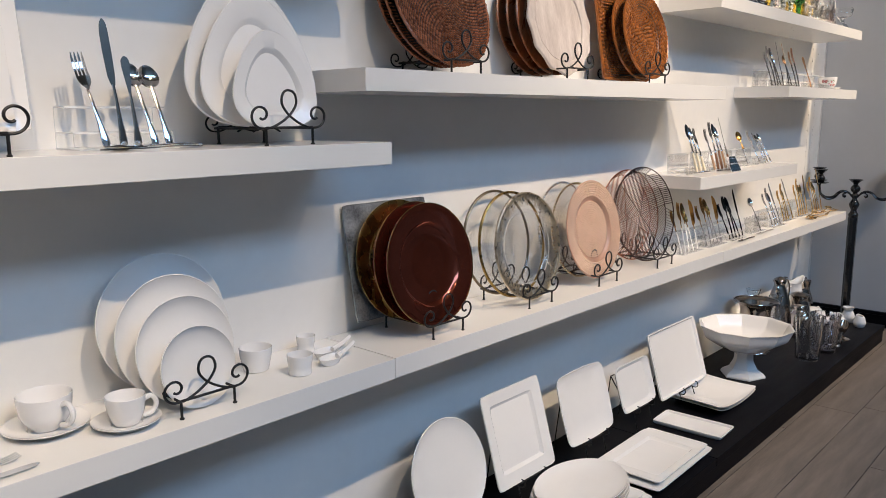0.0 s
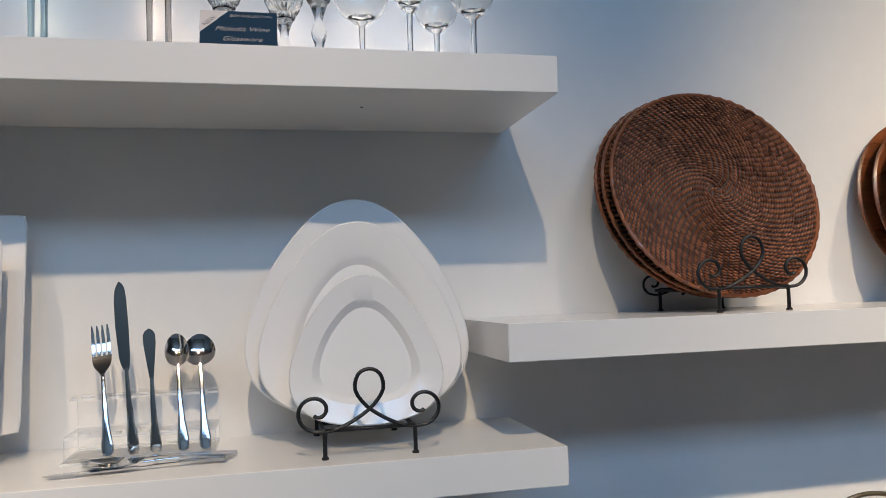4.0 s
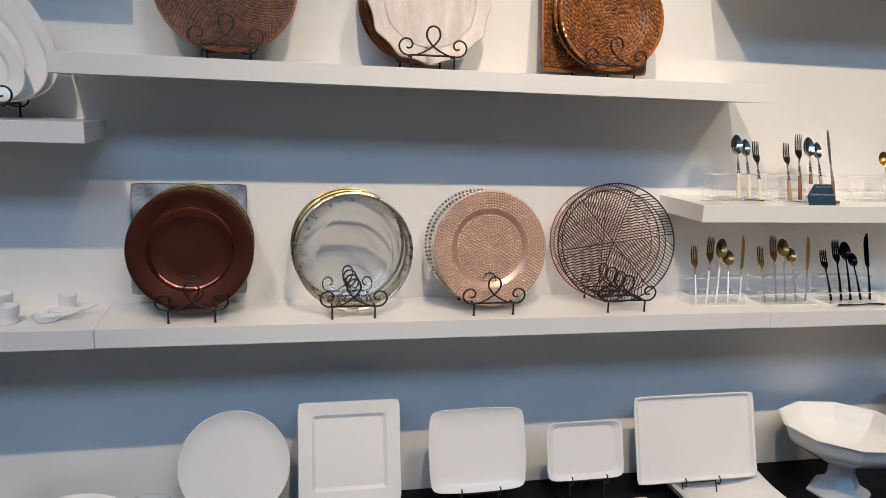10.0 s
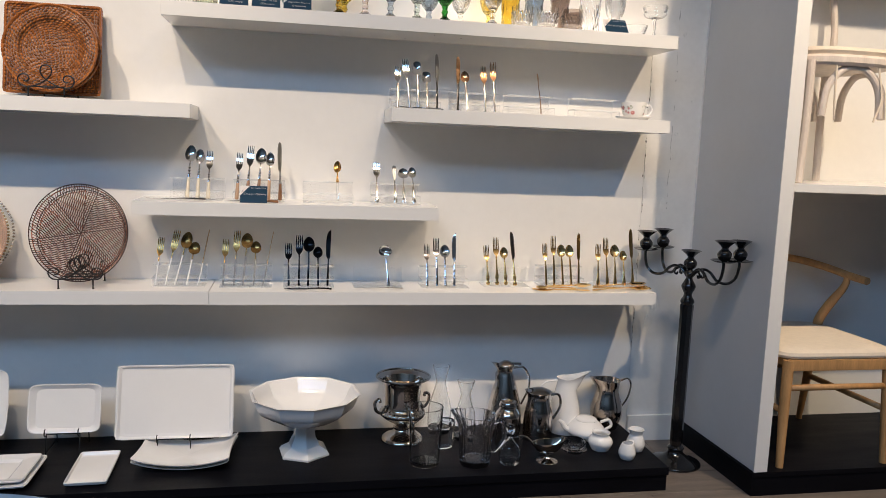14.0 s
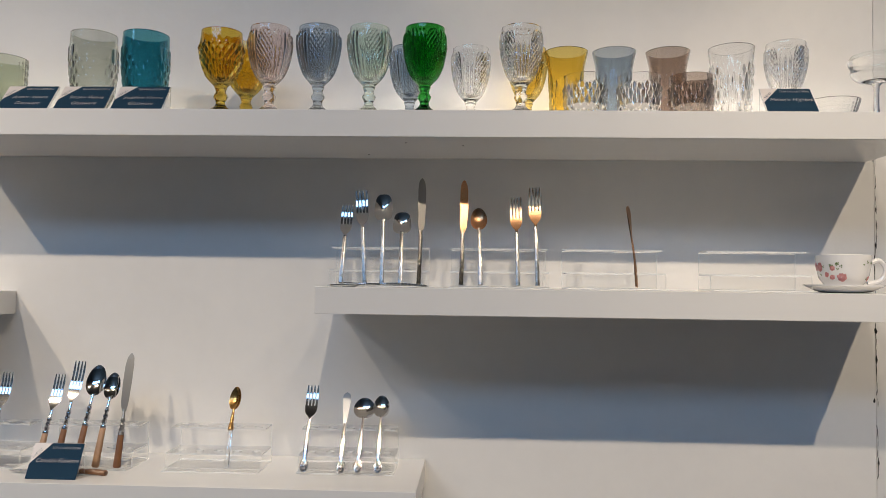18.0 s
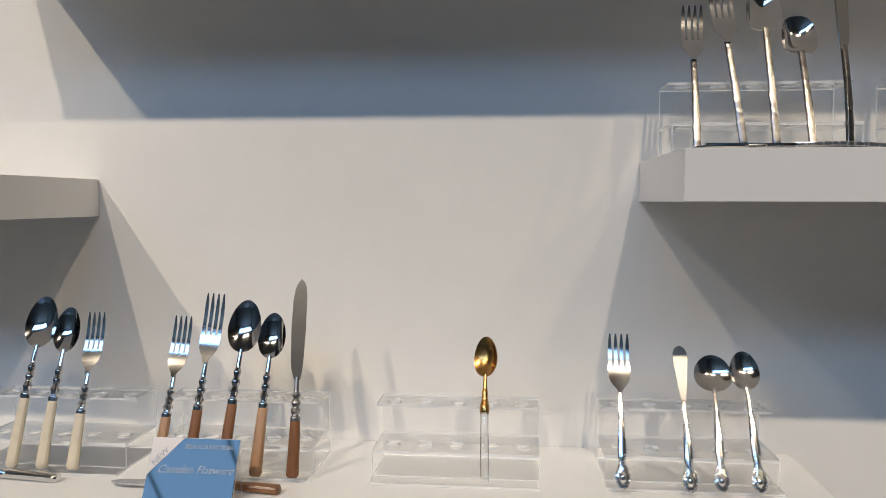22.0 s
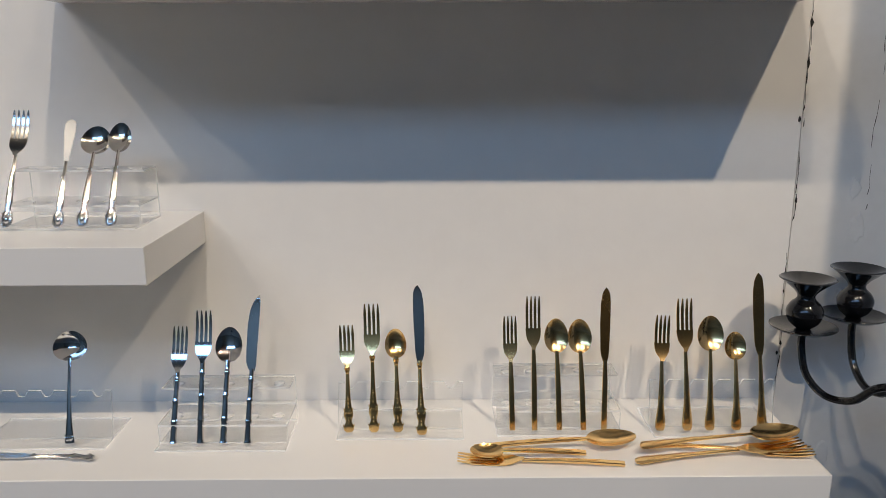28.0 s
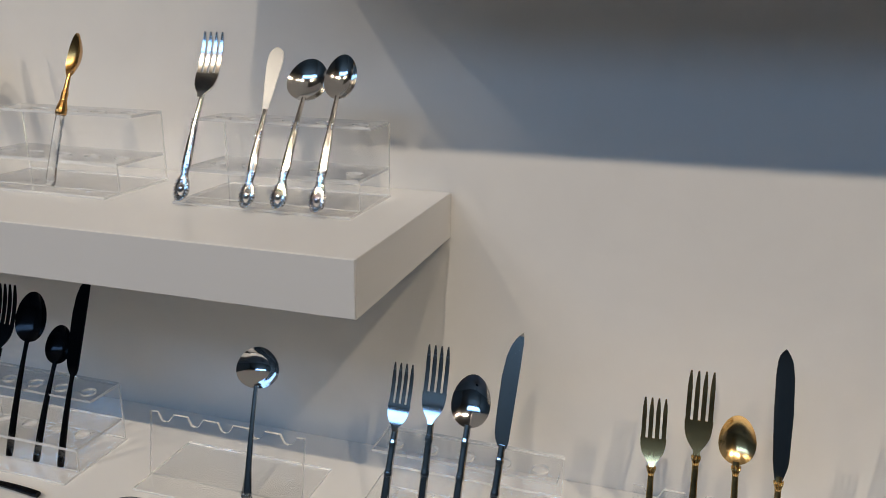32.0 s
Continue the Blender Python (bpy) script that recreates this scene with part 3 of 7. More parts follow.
rack(0.231, Z_M, -0.018)
rack(0.651, Z_M, -0.016)
rack(1.048, Z_M, -0.014)
rack(1.455, Z_M, -0.018)
rack(-0.471, Z_M, -0.017)
rack(-0.252, Z_A, -0.018, gap=0.024)
rack(-0.848, Z_A, -0.032, gap=0.024)
rack(0.325, Z_B, gap=0.03)
rack(0.850, Z_B, gap=0.024)
rack(1.370, Z_B, gap=0.024)
RZ = 0.018      # height of a plate's lowest edge in the rack, between the bars

# ---- chargers on the long shelf ----
solid("zinc_tray", loft(squircle(40, 0.154, 0.154), [(0.02, 0.0), (0.985, 0.0), (0.997, 0.0012), (1.0, 0.0), (0.998, -0.003), (0.02, -0.003)], 96), ZINC, standing(0.213, -0.060, Z_M + 0.0372, 0.154, 9.5), "square mottled galvanised zinc charger leaning on the wall", "charger", smooth=False)
chp = plate_prof(0.66, 0.016, 0.004, 1)
red_me = link_mesh("red_charger", loft(circle, scaled(chp, 0.162), 96), RED)
gold_me = link_mesh("gold_charger", loft(circle, scaled(chp, 0.162), 96), GOLDCH)
for k, (y, me, lab) in enumerate(((-0.084, gold_me, "antique gold round charger behind red ones in a rack"), (-0.150, red_me, "glossy dark red round charger standing in an iron rack"), (-0.197, red_me, "glossy dark red round charger standing in an iron rack"))):
    ob = plate_thing("charger_plate", lab, standing(0.226, y, Z_M + RZ + 0.006, 0.162, 9), me, "chargers in racks", "charger")
    part("rim_line", tube([(0.1612 * math.cos(a * math.pi / 40), 0.1612 * math.sin(a * math.pi / 40), 0.0) for a in range(80)], 0.0011, 6, closed=True), GOLDRIM, ob, "thin gold rim line")


def glass_charger(x, y, r, m_rim, beads=False, lab=""):
    ob = plate_thing("glass_charger", lab, standing(x, y, Z_M + RZ, r, 8), link_mesh("glass_charger", loft(circle, scaled(plate_prof(0.66, 0.016, 0.004, 1), r * 0.985), 96), CLEAR), "chargers in racks", "charger")
    if beads:
        bm = bmesh.new()
        n = 84
        for k in range(n):
            a = 2 * math.pi * k / n
            o = bmesh.new()
            bmesh.ops.create_icosphere(o, subdivisions=2, radius=0.0048)
            join(bm, o, Matrix.Translation((r * math.cos(a), r * math.sin(a), 0)))
        part("bead_rim", bm, m_rim, ob, "ring of small round beads")
    else:
        part("metal_rim", tube([(r * math.cos(a * math.pi / 48), r * math.sin(a * math.pi / 48), 0) for a in range(96)], 0.0042, 8, closed=True), m_rim, ob, "metallic rim")
    return ob


glass_charger(0.651, -0.076, 0.160, BRONZE, lab="clear glass charger with a silver rim in a rack")
glass_charger(0.651, -0.136, 0.160, GOLDCH, lab="clear glass charger with a gold rim in a rack")
ob = glass_charger(0.655, -0.194, 0.160, SILVERGL, lab="clear glass charger with a brushed silver leaf border")
rnd = random.Random(9)
bm = bmesh.new()
n = 620
for k in range(n):
    a = 2 * math.pi * (k + rnd.uniform(-0.4, 0.4)) / n
    w = 2 * math.pi / n * rnd.uniform(0.25, 0.62)
    r1, r2 = 0.1585, 0.1585 - rnd.choice((rnd.uniform(0.010, 0.024), rnd.uniform(0.024, 0.038)))
    zf = lambda r: -0.0015 - (0.16 - r) * 0.05 + 0.0006
    q = [(r1 * math.cos(a - w), r1 * math.sin(a - w), zf(r1)), (r1 * math.cos(a + w), r1 * math.sin(a + w), zf(r1)), (r2 * math.cos(a + w * 0.5), r2 * math.sin(a + w * 0.5), zf(r2)), (r2 * math.cos(a - w * 0.5), r2 * math.sin(a - w * 0.5), zf(r2))]
    f = bm.faces.new([bm.verts.new(p) for p in q])
ret = bmesh.ops.extrude_face_region(bm, geom=bm.faces[:])
for v in [g for g in ret["geom"] if isinstance(g, bmesh.types.BMVert)]:
    v.co.z += 0.0006
part("leaf_border", bm, SILVERGL, ob, "streaked silver leaf border", smooth=False)
# Added whitish hoops draw the bright outline that the glass step would show.
for rr, zz in ((0.104, -0.0155), (0.113, -0.0065)):
    part("well_glint_ring", tube([(rr * math.cos(a * math.pi / 40), rr * math.sin(a * math.pi / 40), zz) for a in range(80)], 0.0012, 6, closed=True), EDGE, ob)
glass_charger(1.040, -0.070, 0.160, SILVERP, True, "clear glass charger with a silver beaded rim")
glass_charger(1.040, -0.125, 0.160, PALEGOLD, True, "clear glass charger with a gold beaded rim")


def beaded_charger(r):
    bm = loft(circle, scaled(plate_prof(0.62, 0.014, 0.004, 1), r), 96)
    return bm


ob = plate_thing("beaded_charger", "rose pink charger covered in rings of beads", standing(1.048, -0.188, Z_M + RZ, 0.167, 9), link_mesh("beaded_charger", beaded_charger(0.167), ROSEBASE), "chargers in racks", "charger")
ico = bmesh.new()
bmesh.ops.create_icosphere(ico, subdivisions=2, radius=1.0)
iv = np.array([v.co[:] for v in ico.verts])
ifc = np.array([[v.index for v in f.verts] for f in ico.faces])
ico.free()
vv, ff, base = [], [], 0
for k in range(22):
    rr = 0.0075 * (k + 0.5)
    if 0.100 < rr < 0.110:
        continue
    zz = -0.0135 if rr < 0.1 else (-0.0065 + (rr - 0.11) * 0.115)
    cnt = max(6, int(2 * math.pi * rr / 0.0082))
    for j in range(cnt):
        a = 2 * math.pi * (j + 0.5 * (k % 2)) / cnt
        vv.append(iv * np.array([0.0037, 0.0037, 0.0046]) + np.array([rr * math.cos(a), rr * math.sin(a), zz]))
        ff.append(ifc + base)
        base += len(iv)
me = bpy.data.meshes.new("beads")
me.from_pydata(np.concatenate(vv).tolist(), [], np.concatenate(ff).tolist())
me.materials.append(PINKG)
for p in me.polygons:
    p.use_smooth = True
bo = child("bead", me, ob, Matrix(), "rings of small round beads")
bo["kind"] = "stuff"


def wire_basket(r, material, label, m, thick=0.0011):
    t = thing("wire_charger", m, label, "charger", "wire chargers")
    ri, dep = r * 0.90, -0.024
    ring = lambda q, z: [(q * math.cos(a * math.pi / 36), q * math.sin(a * math.pi / 36), z) for a in range(72)]
    part("rim_wire", tube(ring(r, 0), 0.0021, 6, closed=True), material, t)
    part("base_wire", tube(ring(ri, dep), 0.0017, 6, closed=True), material, t)
    # six sectors, each filled with bars parallel to one of its spokes
    for k in range(6):
        a0 = radians(60 * k + 10)
        d = Vector((math.cos(a0), math.sin(a0), 0))
        part("spoke", tube([d * 0.001 + Vector((0, 0, dep)), d * ri + Vector((0, 0, dep)), d * r], thick * 1.25, 5), material, t)
        e = Vector((math.cos(a0 + radians(60)), math.sin(a0 + radians(60)), 0))
        for j in range(1, 17):
            s = ri * j / 17
            p = e * s
            b = p.dot(d)
            l = -b + math.sqrt(max(0, b * b - p.length_squared + r * r * 0.985))
            l2 = -b + math.sqrt(max(0, b * b - p.length_squared + ri * ri))
            part("bar", tube([p + Vector((0, 0, dep)), p + d * l2 + Vector((0, 0, dep)), p + d * l], thick, 4), material, t)
    return t


def swung(x, y, deg, m):
    """The pose m turned about the upright through (x, y)."""
    return pose(x, y, 0, 0, 0, deg) @ pose(-x, -y, 0) @ m


wire_basket(0.172, COPPERW, "copper wire basket charger behind a darker one", swung(1.432, -0.112, -8, standing(1.432, -0.112, Z_M + RZ, 0.172, 9, 17)), 0.0013)
BROWNW = mat("dark_brown_wire", (0.050, 0.026, 0.021), 0.36, metal=0.5, var=0.25, bump=0.05)
wire_basket(0.178, BROWNW, "dark brown wire basket charger in an iron rack", swung(1.442, -0.168, -9, standing(1.442, -0.168, Z_M + RZ, 0.178, 9)), 0.0014)

# ---- woven chargers on the middle shelf ----
_ico = bmesh.new()
bmesh.ops.create_icosphere(_ico, subdivisions=1, radius=1.0)
GRAIN_V = np.array([v.co[:] for v in _ico.verts])
GRAIN_F = np.array([[v.index for v in f.verts] for f in _ico.faces])
_ico.free()


def grains(places, material):
    """Many small rattan strokes; places are (x, y, z, angle, half length, half width, half height)."""
    vv, ff = [], []
    for k, (x, y, z, a, l, w, h) in enumerate(places):
        c, s = math.cos(a), math.sin(a)
        p = GRAIN_V * np.array([l, w, h])
        vv.append(np.stack([p[:, 0] * c - p[:, 1] * s + x, p[:, 0] * s + p[:, 1] * c + y, p[:, 2] + z], -1))
        ff.append(GRAIN_F + k * len(GRAIN_V))
    me = bpy.data.meshes.new("strands")
    me.from_pydata(np.concatenate(vv).tolist(), [], np.concatenate(ff).tolist())
    me.materials.append(material)
    for p in me.polygons:
        p.use_smooth = True
    return me


def disc_grains(r, pitch, stroke, tilt, zf, seed=1, swirl=0.35, stray=0.30):
    rnd = random.Random(seed)
    out, k = [], 0
    rr = pitch * 0.6
    ph = 0.0
    while rr < r:
        n = max(4, int(2 * math.pi * rr / stroke))
        ph += (swirl + rnd.uniform(-stray, stray)) * 2 * math.pi / n
        for j in range(n):
            a = 2 * math.pi * j / n + ph + rnd.uniform(-0.06, 0.06) / n
            out.append((rr * math.cos(a), rr * math.sin(a), zf(rr) + rnd.uniform(-0.0003, 0.0003), a + math.pi / 2 + tilt + rnd.uniform(-0.16, 0.16), stroke * 0.54, pitch * 0.45, 0.0028))
        rr += pitch
        k += 1
    return out


def disc_base(r, zf, material, n=72):
    prof = [(s * r, zf(s * r) - 0.0012) for s in (0.02, 0.3, 0.6, 0.66, 0.71, 0.76, 0.85, 0.95, 1.0)] + [(r * 1.005, zf(r) - 0.005), (r * 0.75, zf(r * 0.75) - 0.006), (r * 0.62, -0.007), (0.003, -0.007)]
    return link_mesh("woven_disc", lathe(prof, n), material)


def woven(name, label, m, r, base_me, strands, edge_z, edge_mat, edge_r=0.005):
    ob = plate_thing(name, label, m, base_me, "woven chargers", "charger")
    if strands:
        child("woven_strand", strands, ob, Matrix(), "woven strand ends")["kind"] = "stuff"
    pts = [(r * math.cos(a * math.pi / 90), r * math.sin(a * math.pi / 90), edge_z + 0.0010 * math.sin(a * 1.9)) for a in range(180)]
    part("braided_edge", tube(pts, [edge_r * (1 + 0.16 * math.sin(k * 2.1)) for k in range(180)], 7, closed=True), edge_mat, ob, "braided rattan edge")
    return ob


flatz = lambda q: 0.0
wick_base = disc_base(0.176, flatz, WICKER)
wick_s = grains(disc_grains(0.173, 0.0047, 0.0096, -0.30, flatz, 2, 0.40, 0.05), STRAND_D)
wick_r = grains(disc_grains(0.177, 0.0043, 0.0086, 0.9, flatz, 2, 0.3, 0.1)[-620:], STRAND_D)
for y, st, l in ((-0.120, wick_r, 16), (-0.146, wick_r, 16), (-0.182, wick_s, 17)):
    woven("wicker_charger", "dark brown round woven wicker charger in a rack", standing(0.323, y, Z_B + RZ + 0.002, 0.180, l + 1.5), 0.177, wick_base, st, 0.0, STRAND_D, 0.0034)

wood_me = link_mesh("wood_charger", loft(circle, scaled(plate_prof(0.7, 0.012, 0.006, 1, 0.006), 0.165), 80), WALNUT)
for k, y in enumerate((-0.066, -0.100, -0.134)):
    plate_thing("wooden_charger", "oiled acacia wood round charger behind a white one", standing(0.835 + 0.004 * k, y, Z_B + RZ, 0.165, 11, 30 * k), wood_me, "wooden chargers", "charger")
ww = [(0.748, -0.0155), (0.748, -0.0098), (0.768, -0.0098), (0.782, -0.0050), (0.80, -0.0042), (0.9, -0.001), (0.985, 0.0), (1.0, -0.003), (0.99, -0.009), (0.85, -0.0145), (0.75, -0.0157)]
wc = [(0.02, -0.008), (0.5, -0.008), (0.742, -0.0082), (0.7475, -0.0115), (0.7475, -0.0153), (0.5, -0.016), (0.02, -0.016)]
def rounded_inside(prof):
    """A scalloped loft whose inner rings run out into a circle."""
    bm = loft(scallop, scaled(prof, 0.168), 120)
    for v in bm.verts:
        a = math.atan2(v.co.y, v.co.x)
        edge = Vector(scallop(a)).length
        if v.co.xy.length < 0.81 * 0.168 * edge:
            k = (0.3 * edge + 0.7 * 0.97) / edge
            v.co.x, v.co.y = v.co.x * k, v.co.y * k
    return bm


sc = plate_thing("scalloped_charger", "whitewashed wooden charger with a scalloped edge", standing(0.852, -0.170, Z_B + RZ, 0.166, 11), link_mesh("scalloped_charger", rounded_inside(ww), WHITEWASH), "wooden chargers", "charger")
child("centre_panel", link_mesh("centre_panel", rounded_inside(wc), WHITEWASH), sc, Matrix())



dishz = lambda q: 0.012 * min(1.0, max(0.0, (q / 0.154 - 0.62) / 0.10))


def square_grains(h, pitch, stroke):
    rnd = random.Random(5)
    out = []
    d = pitch * 0.5
    while d < h:
        z = 0.012 * min(1, max(0, (d / h - 0.60) / 0.08)) + 0.004 * min(1, max(0, (d / h - 0.93) / 0.03))
        n = max(1, int(2 * d / stroke))
        for side in range(4):
            a = side * math.pi / 2
            for j in range(n):
                u = -d + (j + 0.5 + 0.3 * math.sin(d * 900)) * 2 * d / n
                c, s = math.cos(a), math.sin(a)
                out.append((c * d - s * u, s * d + c * u, z + rnd.uniform(-0.0003, 0.0003), a + math.pi / 2 + 0.2 + rnd.uniform(-0.1, 0.1), stroke * 0.56, pitch * 0.46, 0.0028))
        d += pitch
    return out


sqz = [(0.02, -0.001), (0.6, -0.001), (0.68, 0.010), (0.95, 0.011), (1.0, 0.013), (1.0, 0.006), (0.7, 0.003), (0.62, -0.008), (0.02, -0.008)]
ob = plate_thing("square_rattan_tray", "square honey brown rattan tray leaning on the wall", standing(1.357, -0.078, Z_B + RZ, 0.161, 9), link_mesh("square_rattan_tray", loft(squircle(40, 0.161, 0.161), sqz, 96), WICKERL), "woven chargers", "charger")
child("woven_strand", grains(square_grains(0.160, 0.0085, 0.0135), STRAND_L), ob, Matrix(), "woven strand ends")["kind"] = "stuff"
part("braided_edge", tube([(x * 0.161, y * 0.161, 0.0145) for x, y in [squircle(40)(2 * math.pi * k / 160) for k in range(160)]], 0.0045, 7, closed=True), STRAND_L, ob, "braided rattan edge")
rat_base = disc_base(0.153, dishz, WICKERL)
rat_s = grains(disc_grains(0.152, 0.0085, 0.0140, 0.25, dishz, 7), STRAND_L)
for y in (-0.128, -0.172):
    woven("rattan_charger", "honey brown round rattan charger standing in a rack", standing(1.372, y, Z_B + RZ, 0.157, 11), 0.154, rat_base, rat_s, 0.0135, STRAND_L, 0.0045)

# ---- white plates on the upper left shelf and the long shelf ----
tp = [(0.02, -0.016), (0.45, -0.016), (0.60, -0.0155), (0.655, -0.010), (0.70, -0.006), (0.9, -0.002), (0.985, 0.0), (1.0, -0.002), (0.985, -0.005), (0.72, -0.012), (0.62, -0.020), (0.02, -0.020)]
for r, y, l in ((0.160, -0.112, 7), (0.142, -0.138, 7), (0.103, -0.188, 8)):
    bm = loft(tri, scaled(tp, r), 96)
    plate_thing("triangular_plate", "white porcelain plate of rounded triangular shape in a rack", standing(-0.248, y, Z_A + 0.030, r * 0.92, l), link_mesh("triangular_plate", bm, CHINA), "triangular plates", "plate")
sp = [(0.02, -0.018), (0.4, -0.018), (0.575, -0.0175), (0.60, -0.010), (0.62, -0.008), (0.95, -0.001), (0.99, 0.0), (1.0, -0.002), (0.985, -0.005), (0.65, -0.012), (0.58, -0.022), (0.02, -0.022)]
for r, y, l, dx in ((0.1495, -0.085, 7, 0.0), (0.131, -0.135, 7, 0.004), (0.089, -0.182, 7, -0.006), (0.083, -0.216, 7, -0.001)):
    plate_thing("square_plate", "white porcelain square plate with a wide raised rim", standing(-0.850 + dx, y, Z_A + 0.037, r, l), link_mesh("square_plate", loft(squircle(40, r, r), sp, 96), CHINA), "square plates", "plate")
coupe = [(0.02, -0.017), (0.5, -0.0165), (0.78, -0.014), (0.93, -0.006), (0.99, 0.0), (1.0, -0.001), (0.985, -0.005), (0.8, -0.018), (0.6, -0.021), (0.55, -0.023), (0.02, -0.022)]
for r, y, dz in ((0.142, -0.085, 0.012), (0.126, -0.125, 0.005), (0.107, -0.165, 0.005), (0.081, -0.205, 0.004)):
    plate_thing("round_plate", "white porcelain round coupe plate in an iron rack", standing(-0.470, y, Z_M + dz, r, 8), link_mesh("round_plate", loft(circle, scaled(coupe, r), 72), CHINA), "round plates", "plate")
plate_thing("round_plate", "white round plate leaning at the end of the upper shelf", standing(-1.21, -0.06, Z_A + 0.004, 0.14, 9), link_mesh("round_plate", loft(circle, scaled(coupe, 0.14), 72), CHINA), "round plates", "plate")


def cup(x, y, z, r, h, label, handle=0.0, foot=0.55, material=None, square=False, saucer=0.0, name="coffee_cup", srect=False):
    material = material or CHINA
    z0 = z
    if saucer:
        pr = [(0.02, 0.004), (0.42, 0.004), (0.46, 0.007), (0.7, 0.008), (0.95, 0.014), (1.0, 0.016), (0.99, 0.0135), (0.7, 0.003), (0.5, 0.0), (0.02, 0.0)]
        solid("saucer", loft(squircle(14, saucer, saucer * 0.8) if srect else (lambda t: (saucer * math.cos(t), saucer * math.sin(t))), pr, 64), material, pose(x, y, z), "white porcelain saucer under a cup", "saucer", "saucers")
        z0 = z + 0.0045
    t = thing(name, pose(x, y, z0), label, "cup", "white cups")
    pr = prof2([(foot * 0.9, 0.0), (foot, 0.001), (foot * 1.1, h * 0.06), (0.86, h * 0.35), (0.97, h * 0.72), (1.0, h)], 4) + [(0.985, h + 0.001), (0.95, h - 0.002), (0.9, h * 0.6), (0.75, h * 0.25), (0.4, h * 0.1), (0.02, h * 0.09)]
    shape = squircle(7, r, r) if square else (lambda a: (r * math.cos(a), r * math.sin(a)))
    part("bowl", loft(shape, pr, 48), material, t)
    if handle:
        pts = spline([(0.9, 0, h * 0.78), (1.28, 0, h * 0.86), (1.5, 0, h * 0.6), (1.3, 0, h * 0.3), (0.85, 0, h * 0.2)], 6)
        pts = [(p.x * r, 0, p.z) for p in pts]
        part("handle", tube(pts, 0.005, 8), material, t, m=pose(0, 0, 0, 0, 0, handle))
    return t


cup(-0.722, -0.082, Z_M, 0.048, 0.066, "white porcelain cup on a saucer, handle to the front", -72, 0.5, saucer=0.075)
cup(-0.613, -0.172, Z_M, 0.036, 0.055, "small white espresso cup on a saucer", -20, 0.6, saucer=0.062)
cup(-0.267, -0.082, Z_M, 0.037, 0.054, "small white porcelain bowl on the shelf", 0, 0.7, name="small_bowl")
cup(-0.216, -0.178, Z_M, 0.029, 0.045, "white porcelain sake cup", 0, 0.8, name="small_cup")
cup(-0.105, -0.055, Z_M, 0.023, 0.040, "white porcelain tumbler cup by the wall", 0, 0.85, name="small_cup")
cup(-0.995, -0.115, Z_A, 0.060, 0.077, "white square porcelain bowl on a square saucer", 0, 0.5, square=True, saucer=0.085, srect=True)


def soup_spoon(x, y, z, turn):
    t = thing("soup_spoon", pose(x, y, z, 0, 0, turn), "white porcelain soup spoon lying on the shelf", "spoon", "porcelain spoons")
    part("bowl", loft(lambda a: (0.036 * math.cos(a) * (1 + 0.1 * math.cos(a)), 0.021 * math.sin(a)), [(0.02, 0.004), (0.6, 0.005), (0.9, 0.012), (1.0, 0.018), (0.97, 0.0165), (0.7, 0.002), (0.4, 0.0), (0.02, 0.0)], 36), CHINA, t)
    part("handle", tube(spline([(0.026, 0, 0.013), (0.06, 0, 0.020), (0.09, 0, 0.031)], 5), [0.007 - 0.0002 * k for k in range(11)], 8), CHINA, t)


soup_spoon(-0.130, -0.178, Z_M, 12)
soup_spoon(-0.105, -0.128, Z_M, 8)


# ---- flatware ----
def sect(wf, tf, y0, y1, n=22, m=12, zc=None, p=2.0):
    rd = lambda c: math.copysign(abs(c) ** (2.0 / p), c)
    rings = []
    for k in range(n + 1):
        t = k / n
        y = y0 + (y1 - y0) * t
        w, th = wf(t), tf(t)
        zz = zc(t) if zc else 0
        rings.append([(w * rd(math.cos(2 * math.pi * (i + 0.5) / m)) * 0.5, y, zz + th * rd(math.sin(2 * math.pi * (i + 0.5) / m)) * 0.5) for i in range(m)])
    return rings_mesh(rings)


def interp(xs, ys):
    return lambda t: float(np.interp(t, xs, ys))


